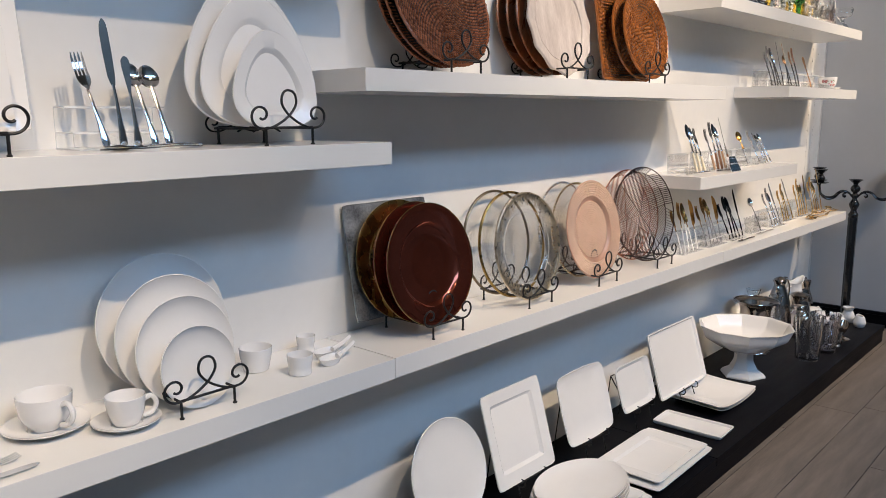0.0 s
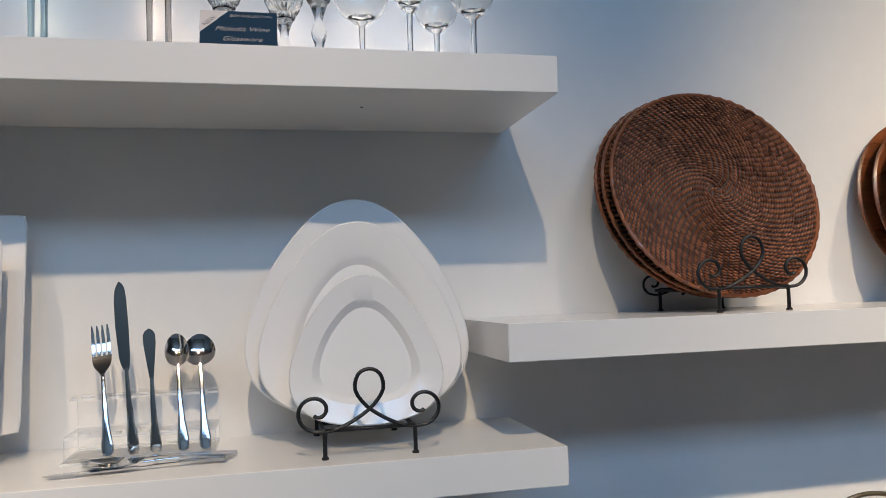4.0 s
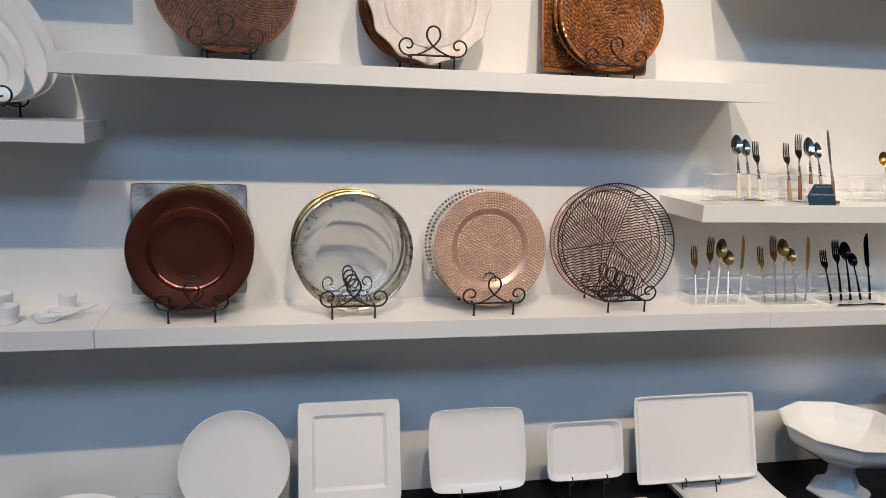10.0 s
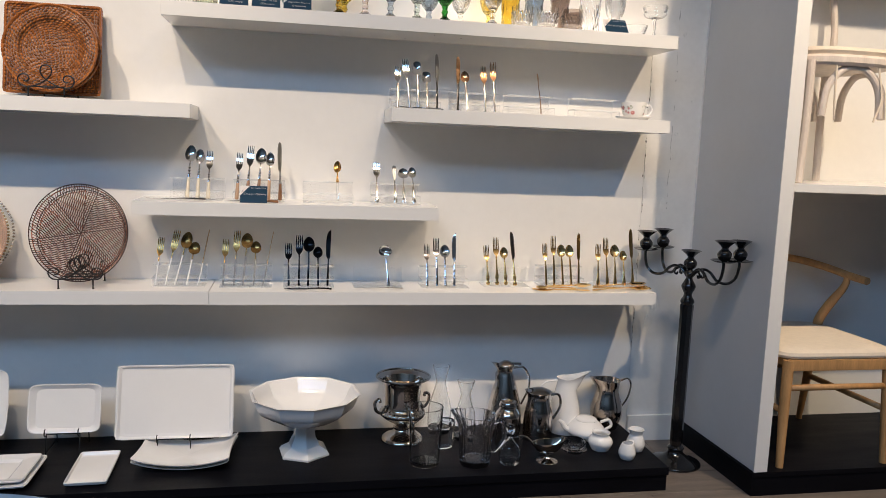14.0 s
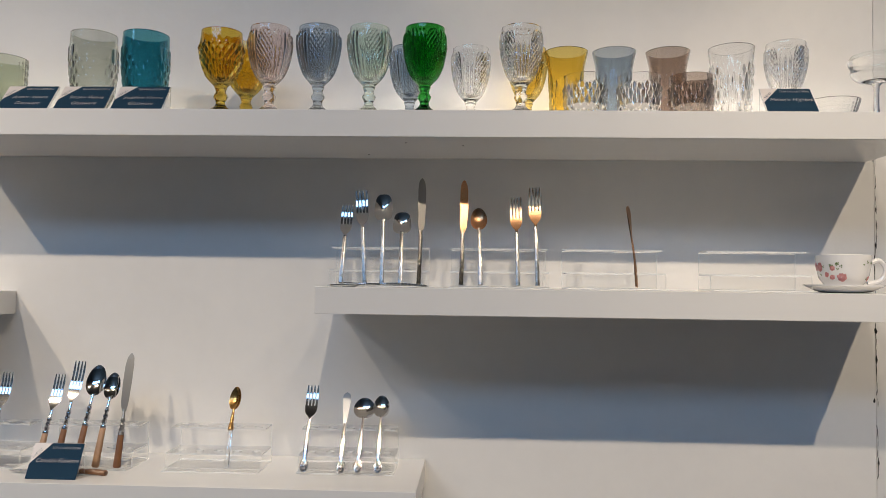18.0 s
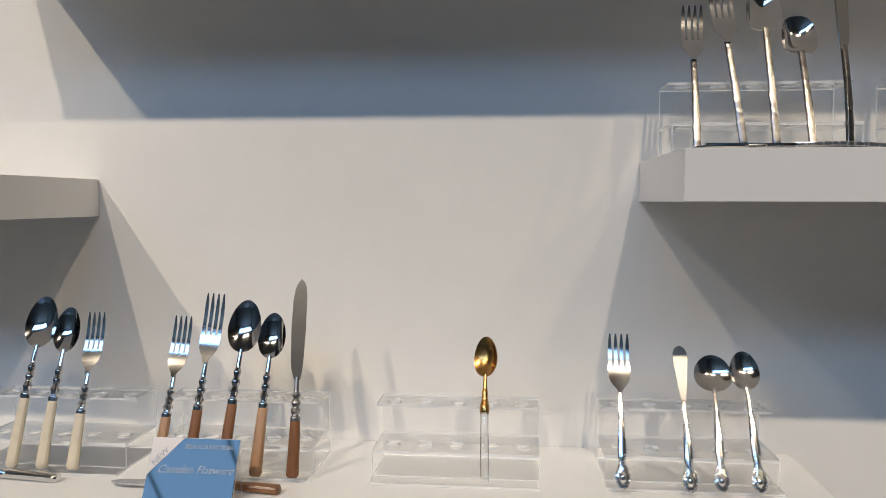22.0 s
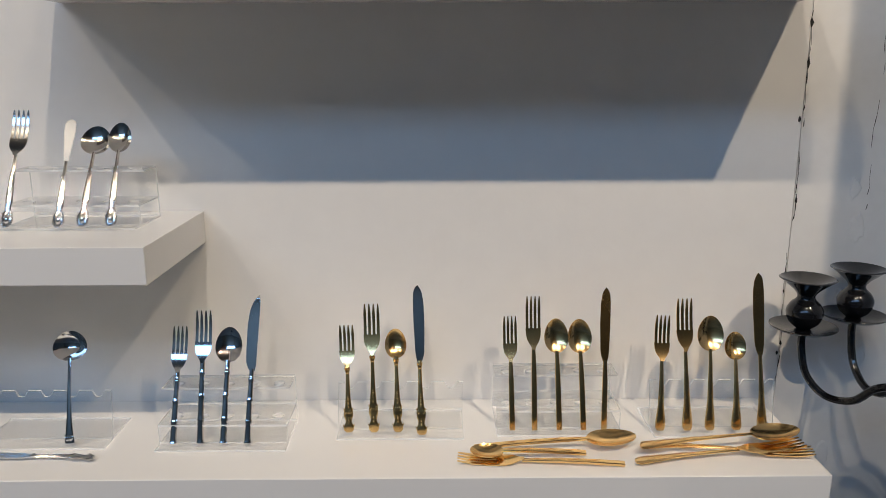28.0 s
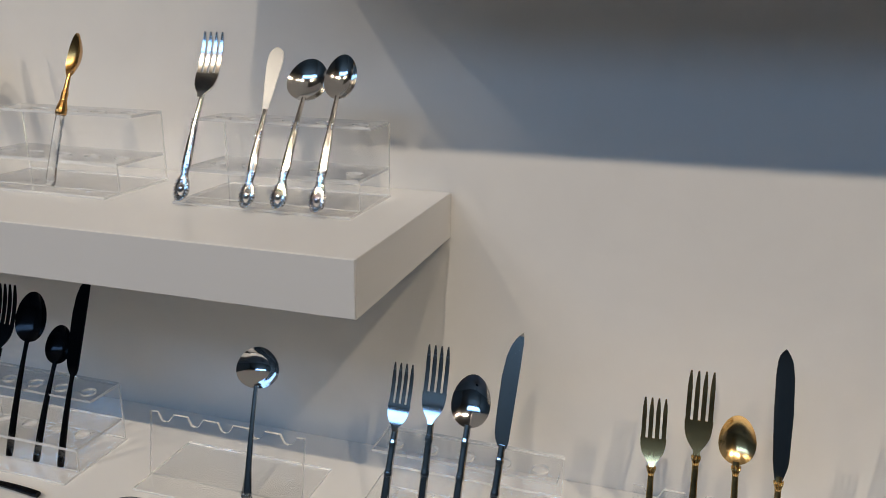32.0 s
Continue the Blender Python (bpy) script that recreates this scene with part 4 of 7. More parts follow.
HAMMERED = mat("hammered_steel", (0.21, 0.20, 0.19), 0.24, metal=1.0, var=0.1, scale=60, bump=0.35, bscale=130)
SATIN = mat("satin_silver_blade", (0.33, 0.325, 0.315), 0.38, metal=1.0, var=0.04, bump=0.0)
GOLDRELIEF = mat("chased_gold", (0.78, 0.53, 0.22), 0.20, metal=1.0, var=0.08, scale=60, bump=0.12, bscale=200)
HANDLES = {
    "plain": (interp([0, 0.15, 0.6, 1], [0.011, 0.012, 0.008, 0.005]), interp([0, 1], [0.003, 0.003])),
    "bamboo": (lambda t: 0.0098 - 0.003 * t + 0.0016 * max(0, math.cos(t * 22)) ** 8, lambda t: 0.0062 - 0.001 * t + 0.0014 * max(0, math.cos(t * 22)) ** 8),
    "medallion": (interp([0, 0.02, 0.06, 0.12, 0.19, 0.23, 0.27, 0.32, 0.42, 0.55, 0.68, 0.8, 1], [0.006, 0.0125, 0.0168, 0.0172, 0.0125, 0.0085, 0.0082, 0.0100, 0.0098, 0.0086, 0.0066, 0.0056, 0.0045]), interp([0, 0.1, 0.2, 0.3, 1], [0.003, 0.0050, 0.0040, 0.0050, 0.003])),
    "fan": (interp([0, 0.02, 0.10, 0.3, 0.6, 1], [0.013, 0.0150, 0.0120, 0.0075, 0.0058, 0.0052]), interp([0, 0.1, 1], [0.003, 0.0042, 0.0032])),
    "ornate": (interp([0, 0.03, 0.08, 0.13, 0.17, 0.23, 0.30, 0.38, 0.5, 0.7, 0.88, 0.95, 1], [0.008, 0.0150, 0.0168, 0.0112, 0.0092, 0.0136, 0.0148, 0.0105, 0.0080, 0.0062, 0.0056, 0.0072, 0.006]), interp([0, 0.1, 0.2, 0.3, 1], [0.003, 0.0055, 0.004, 0.005, 0.003])),
    "turned": (interp([0, 0.02, 0.55, 0.6, 0.62, 0.66, 0.70, 0.74, 0.78, 0.82, 0.85, 1], [0.010, 0.015, 0.0115, 0.012, 0.007, 0.012, 0.007, 0.011, 0.0065, 0.010, 0.006, 0.005]), interp([0, 0.02, 0.55, 0.6, 0.62, 0.66, 0.70, 0.74, 0.78, 0.82, 0.85, 1], [0.008, 0.011, 0.009, 0.010, 0.006, 0.011, 0.006, 0.010, 0.006, 0.009, 0.005, 0.004])),
    "tube": (interp([0, 0.05, 0.3, 0.75, 0.9, 1], [0.0075, 0.0086, 0.0082, 0.0058, 0.0050, 0.0066]), interp([0, 0.05, 0.75, 1], [0.0055, 0.0062, 0.0048, 0.0030])),
    "slim": (interp([0, 0.1, 1], [0.005, 0.0062, 0.0042]), interp([0, 0.1, 1], [0.004, 0.005, 0.0036])),
    "acrylic": (interp([0, 0.03, 0.62, 0.64, 0.68, 0.74, 0.76, 0.83, 0.85, 1], [0.008, 0.0105, 0.0090, 0.0115, 0.0115, 0.0085, 0.0072, 0.0075, 0.0058, 0.0044]), interp([0, 0.03, 0.62, 0.64, 0.68, 0.74, 0.76, 0.83, 0.85, 1], [0.007, 0.0095, 0.0085, 0.0110, 0.0110, 0.0080, 0.0068, 0.0068, 0.0052, 0.0036])),
    "block": (interp([0, 0.02, 0.7, 1], [0.0080, 0.0086, 0.0078, 0.0055]), interp([0, 0.8, 1], [0.0050, 0.0045, 0.0032])),
    "bead": (lambda t: float(np.interp(t, [0, 0.03, 0.12, 0.35, 0.7, 1], [0.009, 0.0150, 0.0155, 0.0095, 0.0065, 0.005])) + 0.0006 * math.sin(t * 170) * (t < 0.4), interp([0, 0.1, 1], [0.0036, 0.0046, 0.003])),
    "hammer": (lambda t: 0.0078 - 0.0018 * t + 0.0012 * max(0, math.cos(t * 30)) ** 4 * (t < 0.6), lambda t: 0.0045),
}


def spoon_head(w, l, depth=0.006, square=1.0):
    n, rr = 28, 7
    top, low = [], []
    for k in range(rr + 1):
        s = max(0.03, k / rr)
        ring_t, ring_b = [], []
        for i in range(n):
            a = 2 * math.pi * i / n
            ca, sa = math.cos(a), math.sin(a)
            x, y = 0.5 * w * s * math.copysign(abs(ca) ** square, ca), 0.5 * l * s * math.copysign(abs(sa) ** square, sa)
            x *= 1 + 0.12 * (y / (0.5 * l))* -1
            z = -depth * (1 - s * s)
            ring_t.append((x, y + l * 0.5, z))
            ring_b.append((x, y + l * 0.5, z - 0.0014))
        top.append(ring_t)
        low.append(ring_b)
    return rings_mesh(top + low[::-1])


def fork_head(w, l):
    bm = bmesh.new()
    zf = lambda t: 0.0035 - 0.021 * t + 0.020 * t * t
    n = 14
    rings = []
    for k in range(n + 1):
        t = k / n * 0.40
        ww = float(np.interp(t, [0, 0.06, 0.13, 0.20, 0.28, 0.40], [0.0046, w * 0.30, w * 0.62, w * 0.84, w * 0.95, w]))
        y = l * t
        z = zf(t)
        rings.append([(-ww / 2, y, z - 0.0008), (ww / 2, y, z - 0.0008), (ww / 2, y, z + 0.0008), (-ww / 2, y, z + 0.0008)])
    rings_mesh(rings, bm=bm)
    for j in range(4):
        cx = (j - 1.5) * w * 0.262
        rings = []
        for k in range(7):
            t = 0.39 + 0.61 * k / 6
            hw = w * 0.083 * (1 if k < 5 else (0.75 if k == 5 else 0.35))
            y, z = l * t, zf(t)
            rings.append([(cx - hw, y, z - 0.0008), (cx + hw, y, z - 0.0008), (cx + hw, y, z + 0.0008), (cx - hw, y, z + 0.0008)])
        rings_mesh(rings, bm=bm)
    return bm


def knife_head(w, l, form="round"):
    """A thin blade along y. round: a table knife with a rounded end; point: a straight back and a curved belly; paddle: a butter spreader."""
    if form == "paddle":
        t0 = [0, 0.1, 0.4, 0.72, 0.88, 0.96, 1]
        lf, rf = interp(t0, [-0.12, -0.17, -0.30, -0.43, -0.42, -0.28, -0.03]), interp(t0, [0.12, 0.17, 0.30, 0.43, 0.42, 0.28, 0.03])
    elif form == "point":
        lf = interp([0, 0.06, 0.7, 0.9, 1], [-0.26, -0.34, -0.40, -0.40, -0.33])
        rf = interp([0, 0.03, 0.07, 0.12, 0.3, 0.6, 0.78, 0.88, 0.95, 1], [0.20, 0.24, 0.46, 0.52, 0.57, 0.58, 0.46, 0.26, 0.0, -0.30])
    else:
        lf = interp([0, 0.05, 0.15, 0.5, 0.8, 0.91, 0.965, 1], [-0.20, -0.26, -0.34, -0.42, -0.42, -0.36, -0.24, 0.0])
        rf = interp([0, 0.03, 0.08, 0.15, 0.5, 0.78, 0.9, 0.96, 1], [0.20, 0.24, 0.40, 0.46, 0.54, 0.50, 0.38, 0.22, 0.02])
    rings = []
    for k in range(33):
        t = (k / 32) ** 0.8
        a, b, y = lf(t) * w, rf(t) * w, l * t
        rings.append([(a, y, -0.0010), (b, y, -0.0003), (b, y, 0.0003), (a, y, 0.0010)])
    return rings_mesh(rings)


DIMS = {"fork": (0.0255, 0.40), "salad_fork": (0.024, 0.40), "spoon": (0.040, 0.31), "teaspoon": (0.033, 0.29), "soup_spoon_round": (0.043, 0.285), "knife": (0.0175, 0.52), "small_round_spoon": (0.039, 0.27), "ladle": (0.052, 0.27), "butter_knife": (0.019, 0.42), "square_spoon": (0.036, 0.30)}
NAMES = {"fork": "dinner_fork", "salad_fork": "salad_fork", "spoon": "table_spoon", "teaspoon": "teaspoon", "soup_spoon_round": "round_spoon", "knife": "dinner_knife", "small_round_spoon": "round_spoon", "ladle": "sauce_ladle", "butter_knife": "butter_knife", "square_spoon": "square_spoon"}


def cutlery(kind, style, b, t, head, hand, label, flip=1, wide=1.0, face=(0, -1, 0.15), neck=0.0):
    """One piece from its handle end b to its tip t."""
    b, t = Vector(b), Vector(t)
    L = (t - b).length
    ydir = (t - b).normalized()
    zd = Vector(face)
    zd = (zd - ydir * zd.dot(ydir)).normalized()
    xd = ydir.cross(zd)
    m = Matrix((xd, ydir, zd)).transposed().to_4x4()
    m.translation = b
    ob = thing(NAMES[kind], m, label, "flatware", "flatware in holders")
    w, fr = DIMS[kind]
    w *= wide
    hl = L * fr
    wf, tf = HANDLES[style]
    bow = lambda q: 0.0022 * math.sin(q * math.pi * 0.9)
    end = L - hl + 0.003
    if neck:
        part("handle", sect(lambda q: wf(q * neck), lambda q: tf(q * neck), 0.0, end * neck, zc=lambda q: bow(q * neck)), hand, ob)
        up_to = lambda q: neck + q * (1 - neck)
        part("neck", sect(lambda q: wf(up_to(q)), lambda q: tf(up_to(q)), end * neck - 0.0005, end, 40, zc=lambda q: bow(up_to(q))), head, ob)
    else:
        part("handle", sect(wf, tf, 0.0, end, 60, zc=bow, p=6.0 if style in ("block", "hammer") else 2.4), hand, ob)
    if style == "medallion":
        cy = 0.105 * end
        ring = [(0.0074 * math.cos(a * math.pi / 11), cy + 0.0125 * math.sin(a * math.pi / 11), bow(0.1) + 0.0016, 0, 0.0016, 0.0016, 0.0015) for a in range(22)]
        ring += [(sx * 0.0026, q * end, bow(q) + 0.0018, 0, 0.0016, 0.0016, 0.0014) for sx in (-1, 1) for q in (0.235, 0.265, 0.295, 0.325, 0.70, 0.73, 0.76)]
        child("beaded_border", grains(ring, hand), ob, Matrix(), "raised beaded border")["kind"] = "stuff"
        child("medallion", grains([(0, cy, bow(0.1) + 0.0012, math.pi / 2, 0.0105, 0.0056, 0.0024)], hand), ob, Matrix(), "smooth oval medallion")
    if style in ("ornate", "fan"):
        petals = []
        for q0, n, spread in (((0.030, 5, 0.5), (0.27, 5, 0.42), (0.88, 3, 0.3)) if style == "ornate" else ((0.02, 5, 0.30),)):
            for j in range(n):
                f = j / (n - 1) - 0.5
                petals.append((0.5 * wf(q0 + 0.05) * f * 1.5, (q0 + 0.045) * end, bow(q0) + 0.0016, math.pi / 2 - f * spread * 2, 0.0065, 0.0013, 0.0013))
        if style == "ornate":
            petals += [(0, q * end, bow(q) + 0.0017, math.pi / 2, 0.004, 0.0014, 0.0013) for q in (0.15, 0.20, 0.40, 0.46, 0.52)]
        child("chased_relief", grains(petals, hand), ob, Matrix(), "raised chased ornament")["kind"] = "stuff"
    if style == "bead":
        beads = bmesh.new()
        for side in (-1, 1):
            q = 0.012
            while q < 0.5:
                ww = float(np.interp(q, [0, 0.03, 0.12, 0.35, 0.7, 1], [0.009, 0.0150, 0.0155, 0.0095, 0.0065, 0.005]))
                bmesh.ops.create_icosphere(beads, subdivisions=1, radius=0.0011, matrix=pose(side * (ww * 0.5 - 0.0012), q * end, bow(q) + 0.0018))
                q += 0.0032 / end
        part("beaded_edge", beads, hand, ob)
    if "fork" in kind:
        bm = fork_head(w, hl)
    elif "knife" in kind:
        bm = knife_head(w, hl, "paddle" if kind == "butter_knife" else ("point" if style in ("bamboo", "tube", "slim") else "round"))
        if flip < 0:
            for v in bm.verts:
                v.co.x *= -1
    else:
        bm = spoon_head(w, hl, 0.014 if kind == "ladle" else 0.0075, 0.66 if kind == "square_spoon" else 1.0)
    part("head", bm, head, ob, m=pose(0, L - hl, 0.001))
    return ob


def holder(x, z, y_front, w=0.192, wavy=False):
    t = thing("flatware_stand", pose(x, y_front, z), "clear bent acrylic flatware stand" + (" with a notched back" if wavy else " with two slotted rails"), "stand", "acrylic flatware stands")
    h = w / 2
    clear_part("base", box(-h, h, 0, 0.105, 0, 0.0028, 0.0006, seg=1), t)
    if wavy:
        bm = bmesh.new()
        n = 40
        top = []
        for k in range(n + 1):
            q = -h + w * k / n
            notch = 0.010 * max(0.0, math.cos((k / n) * 2 * math.pi * 5 + math.pi)) ** 0.5
            top.append((q, 0.076 - notch))
        f = []
        for yy in (0.0, 0.0028):
            f.append([bm.verts.new((q, 0.030 + (hh / 0.076) * 0.012 + yy, hh)) for q, hh in top])
            f.append([bm.verts.new((q, 0.030 + yy, 0.003)) for q, hh in top])
        a, b, c, d = f
        for k in range(n):
            bm.faces.new((b[k], b[k + 1], a[k + 1], a[k]))
            bm.faces.new((d[k], c[k], c[k + 1], d[k + 1]))
            bm.faces.new((a[k], a[k + 1], c[k + 1], c[k]))
            bm.faces.new((b[k], d[k], d[k + 1], b[k + 1]))
        for k in (0, n):
            bm.faces.new((a[k], c[k], d[k], b[k]))
        clear_part("notched_back", bm, t)
        return t
    clear_part("back_wall", box(-h, h, 0.100, 0.1028, 0.0028, 0.076, 0.0006, seg=1), t)
    for nm, zz, ya, yb in (("upper_rail", 0.076, 0.052, 0.1028), ("lower_rail", 0.030, 0.022, 0.0995)):
        clear_part(nm, slotted(-h, h, ya, yb, zz, zz + 0.0028, 5), t)
    clear_part("front_lip", box(-h, h, 0.022, 0.0248, 0.0028, 0.030, 0.0006, seg=1), t)
    return t


def slotted(xa, xb, ya, yb, za, zb, k):
    """A rail with round holes for the handles."""
    bm = bmesh.new()
    n = 16
    w = (xb - xa) / k
    cy = (ya + yb) / 2 - 0.006
    r = 0.0085
    for i in range(k):
        cx = xa + w * (i + 0.5)
        sq = squircle(40, w / 2, (yb - ya) / 2)
        rings = []
        for zz in (za, zb):
            inner = [(cx + r * math.cos(2 * math.pi * j / n), cy + r * math.sin(2 * math.pi * j / n), zz) for j in range(n)]
            outer = [(cx + sq(2 * math.pi * j / n)[0], (ya + yb) / 2 + sq(2 * math.pi * j / n)[1], zz) for j in range(n)]
            rings.append((inner, outer))
        order = [rings[0][0], rings[0][1], rings[1][1], rings[1][0]]
        rings_mesh(order, loop=True, bm=bm)
    bmesh.ops.remove_doubles(bm, verts=bm.verts[:], dist=0.0003)
    seen = {}
    for face in bm.faces:
        seen.setdefault(tuple(sorted(tuple(round(c, 5) for c in v.co) for v in face.verts)), []).append(face)
    inner = [face for same in seen.values() if len(same) > 1 for face in same]
    for a in (xa + w * i for i in range(1, k)):
        inner += [face for face in bm.faces if all(abs(v.co.x - a) < 0.0004 for v in face.verts)]
    bmesh.ops.delete(bm, geom=list(set(inner)), context="FACES")
    return bm


def group_of(z, yb, yt, pieces, style, head, hand, label, wide=1.0, neck=0.0):
    for kind, xb, xt, zt in pieces:
        k = kind.lstrip("-")
        cutlery(k, style, (xb, yb, z + 0.0065), (xt, yt, zt), head, hand, label + " " + NAMES[k].replace("_", " ") + " in an acrylic stand", -1 if kind[0] == "-" else 1, wide, face=(1, -0.05, 0) if k == "knife" and neck else (0, -1, 0.15), neck=neck)


# long shelf, right part
holder(1.797, Z_M, -0.182)
group_of(Z_M, -0.168, -0.102, [("salad_fork", 1.716, 1.730, 0.906), ("fork", 1.751, 1.788, 0.934), ("spoon", 1.784, 1.829, 0.929), ("soup_spoon_round", 1.826, 1.853, 0.891), ("-knife", 1.866, 1.902, 0.941)], "slim", GOLDM, WHITEH, "matte gold and white handled", 1.0, 0.80)
holder(2.041, Z_M, -0.188)
group_of(Z_M, -0.170, -0.102, [("salad_fork", 1.958, 1.964, 0.903), ("fork", 1.998, 2.007, 0.937), ("soup_spoon_round", 2.031, 2.045, 0.928), ("small_round_spoon", 2.070, 2.077, 0.897), ("-knife", 2.104, 2.140, 0.937)], "slim", GOLDM, GREYH, "matte gold and grey handled", 1.0, 0.78)
holder(2.277, Z_M, -0.192)
group_of(Z_M, -0.170, -0.102, [("salad_fork", 2.201, 2.198, 0.890), ("fork", 2.239, 2.240, 0.923), ("spoon", 2.274, 2.277, 0.918), ("teaspoon", 2.313, 2.311, 0.880), ("-knife", 2.348, 2.355, 0.948)], "tube", BLACKM, BLACKM, "black steel", 1.1)
holder(2.545, Z_M, -0.175, wavy=True)
cutlery("ladle", "fan", (2.586, -0.165, Z_M + 0.006), (2.574, -0.100, 0.889), STEEL, STEEL, "polished steel sauce ladle in a notched acrylic stand")
holder(2.813, Z_M, -0.184)
group_of(Z_M, -0.168, -0.100, [("salad_fork", 2.740, 2.743, 0.895), ("fork", 2.780, 2.780, 0.920), ("spoon", 2.814, 2.817, 0.894), ], "bamboo", STEEL, STEEL, "polished steel bamboo handled")
cutlery("knife", "bamboo", (2.850, -0.168, Z_M + 0.0065), (2.857, -0.088, 0.941), STEEL, STEEL, "polished steel bamboo handled dinner knife in an acrylic stand", -1)
holder(3.075, Z_M, -0.150, wavy=True)
group_of(Z_M, -0.136, -0.088, [("salad_fork", 2.997, 2.992, 0.892), ("fork", 3.035, 3.031, 0.926), ("teaspoon", 3.072, 3.067, 0.886)], "ornate", GOLD, GOLDRELIEF, "ornate polished gold")
cutlery("knife", "ornate", (3.108, -0.146, Z_M + 0.0065), (3.101, -0.070, 0.950), STEEL, GOLDRELIEF, "ornate gold handled dinner knife with a steel blade")
holder(3.318, Z_M, -0.142)
group_of(Z_M, -0.132, -0.088, [("salad_fork", 3.246, 3.243, 0.905), ("fork", 3.280, 3.278, 0.937), ("spoon", 3.318, 3.314, 0.901), ("spoon", 3.355, 3.350, 0.900)], "block", GOLD, GOLD, "brushed gold flat handled", 0.92)
cutlery("knife", "block", (3.386, -0.132, Z_M + 0.0065), (3.390, -0.088, 0.950), GOLDM, GOLD, "brushed gold flat handled dinner knife in an acrylic stand", -1, 0.92)
holder(3.556, Z_M, -0.148, wavy=True)
group_of(Z_M, -0.136, -0.088, [("salad_fork", 3.471, 3.479, 0.905), ("fork", 3.513, 3.510, 0.932), ("spoon", 3.547, 3.553, 0.904), ("teaspoon", 3.588, 3.593, 0.878), ("-knife", 3.627, 3.620, 0.972)], "bead", GOLD, GOLD, "gold edged")


def lying(kind, style, b, t, head, hand, label, flip=1, face=(0, 0, 1), wide=1.0):
    ob = cutlery(kind, style, b, t, head, hand, label, flip, wide, face=face)
    return ob


zf = Z_M + 0.0035
lying("knife", "tube", (2.362, -0.218, zf), (2.184, -0.214, zf), BLACKM, BLACKM, "black steel knife lying on the shelf")
lying("knife", "ornate", (2.639, -0.205, zf), (2.450, -0.197, zf), STEEL, SILVERP, "steel knife with a silver handle lying on the shelf")
lying("fork", "block", (3.395, -0.232, zf), (3.160, -0.214, zf), GOLD, GOLD, "gold fork lying on the shelf", face=(0, -0.12, 1), wide=1.0)
lying("spoon", "block", (3.185, -0.190, zf + 0.005), (3.425, -0.172, zf + 0.013), GOLD, GOLD, "large gold spoon lying on the shelf", face=(0, -0.15, 1), wide=1.0)
lying("teaspoon", "block", (3.345, -0.205, zf + 0.003), (3.178, -0.208, zf + 0.010), GOLD, GOLD, "small gold spoon lying on the shelf", face=(0, -0.15, 1), wide=1.0)
lying("fork", "bead", (3.430, -0.182, zf + 0.003), (3.672, -0.208, zf + 0.003), GOLD, GOLD, "gold fork lying in a pile of flatware", face=(0, -0.12, 1), wide=1.0)
lying("fork", "bead", (3.412, -0.226, zf), (3.664, -0.190, zf + 0.008), GOLD, GOLD, "gold fork lying in a pile of flatware", face=(0, -0.12, 1), wide=1.0)
lying("spoon", "bead", (3.425, -0.200, zf + 0.010), (3.668, -0.168, zf + 0.020), GOLD, GOLD, "gold spoon lying on a pile of flatware", face=(0, -0.15, 1), wide=1.0)

# shelf C
holder(1.862, Z_C, -0.165)
for kind, xb, xt, zt in (("spoon", 1.829, 1.839, 1.255), ("teaspoon", 1.866, 1.870, 1.242), ("salad_fork", 1.904, 1.905, 1.236)):
    cutlery(kind, "turned", (xb, -0.165, Z_C + 0.007), (xt, -0.100, zt), STEEL, IVORY, "steel " + NAMES[kind].replace("_", " ") + " with an ivory turned handle", neck=0.56)
holder(2.086, Z_C, -0.158)
for kind, xb, xt, zt, hm in (("salad_fork", 2.006, 2.015, 1.233, WOODL), ("fork", 2.043, 2.056, 1.261, WOODH), ("spoon", 2.083, 2.095, 1.254, WOODH), ("teaspoon", 2.122, 2.127, 1.239, WOODL), ("-knife", 2.165, 2.160, 1.280, WOODH)):
    k = kind.lstrip("-")
    cutlery(k, "turned", (xb, -0.165, Z_C + 0.007), (xt, -0.100, zt), SATIN if k == "knife" else STEEL, hm, "steel " + NAMES[k].replace("_", " ") + " with a turned wooden handle", -1 if kind[0] == "-" else 1, face=(0.45, -1, -0.30) if "knife" in kind else (0, -1, 0.15), neck=0.56)
holder(2.347, Z_C, -0.160)
cutlery("teaspoon", "acrylic", (2.382, -0.165, Z_C + 0.011), (2.380, -0.100, 1.215), GOLDM, CRYSTAL, "matte gold spoon with a clear acrylic handle", wide=0.92, face=(-0.45, -0.9, 0.05), neck=0.63)
holder(2.611, Z_C, -0.150)
for kind, xb, xt, zt in (("fork", 2.532, 2.534, 1.217), ("butter_knife", 2.604, 2.604, 1.205), ("soup_spoon_round", 2.637, 2.641, 1.195), ("teaspoon", 2.677, 2.675, 1.200)):
    cutlery(kind, "medallion", (xb, -0.160, Z_C + 0.0075), (xt, -0.082, zt), SATIN if kind == "butter_knife" else SILVERP, BRIGHT, "ornate silver " + NAMES[kind].replace("_", " ") + " in an acrylic stand")
zf = Z_C + 0.0045
lying("knife", "turned", (1.900, -0.185, zf), (1.690, -0.180, zf), STEEL, STEEL, "steel knife lying on the shelf")
lying("knife", "turned", (2.160, -0.195, zf), (1.965, -0.190, zf), STEEL, WOODH, "wooden handled knife lying on the shelf")

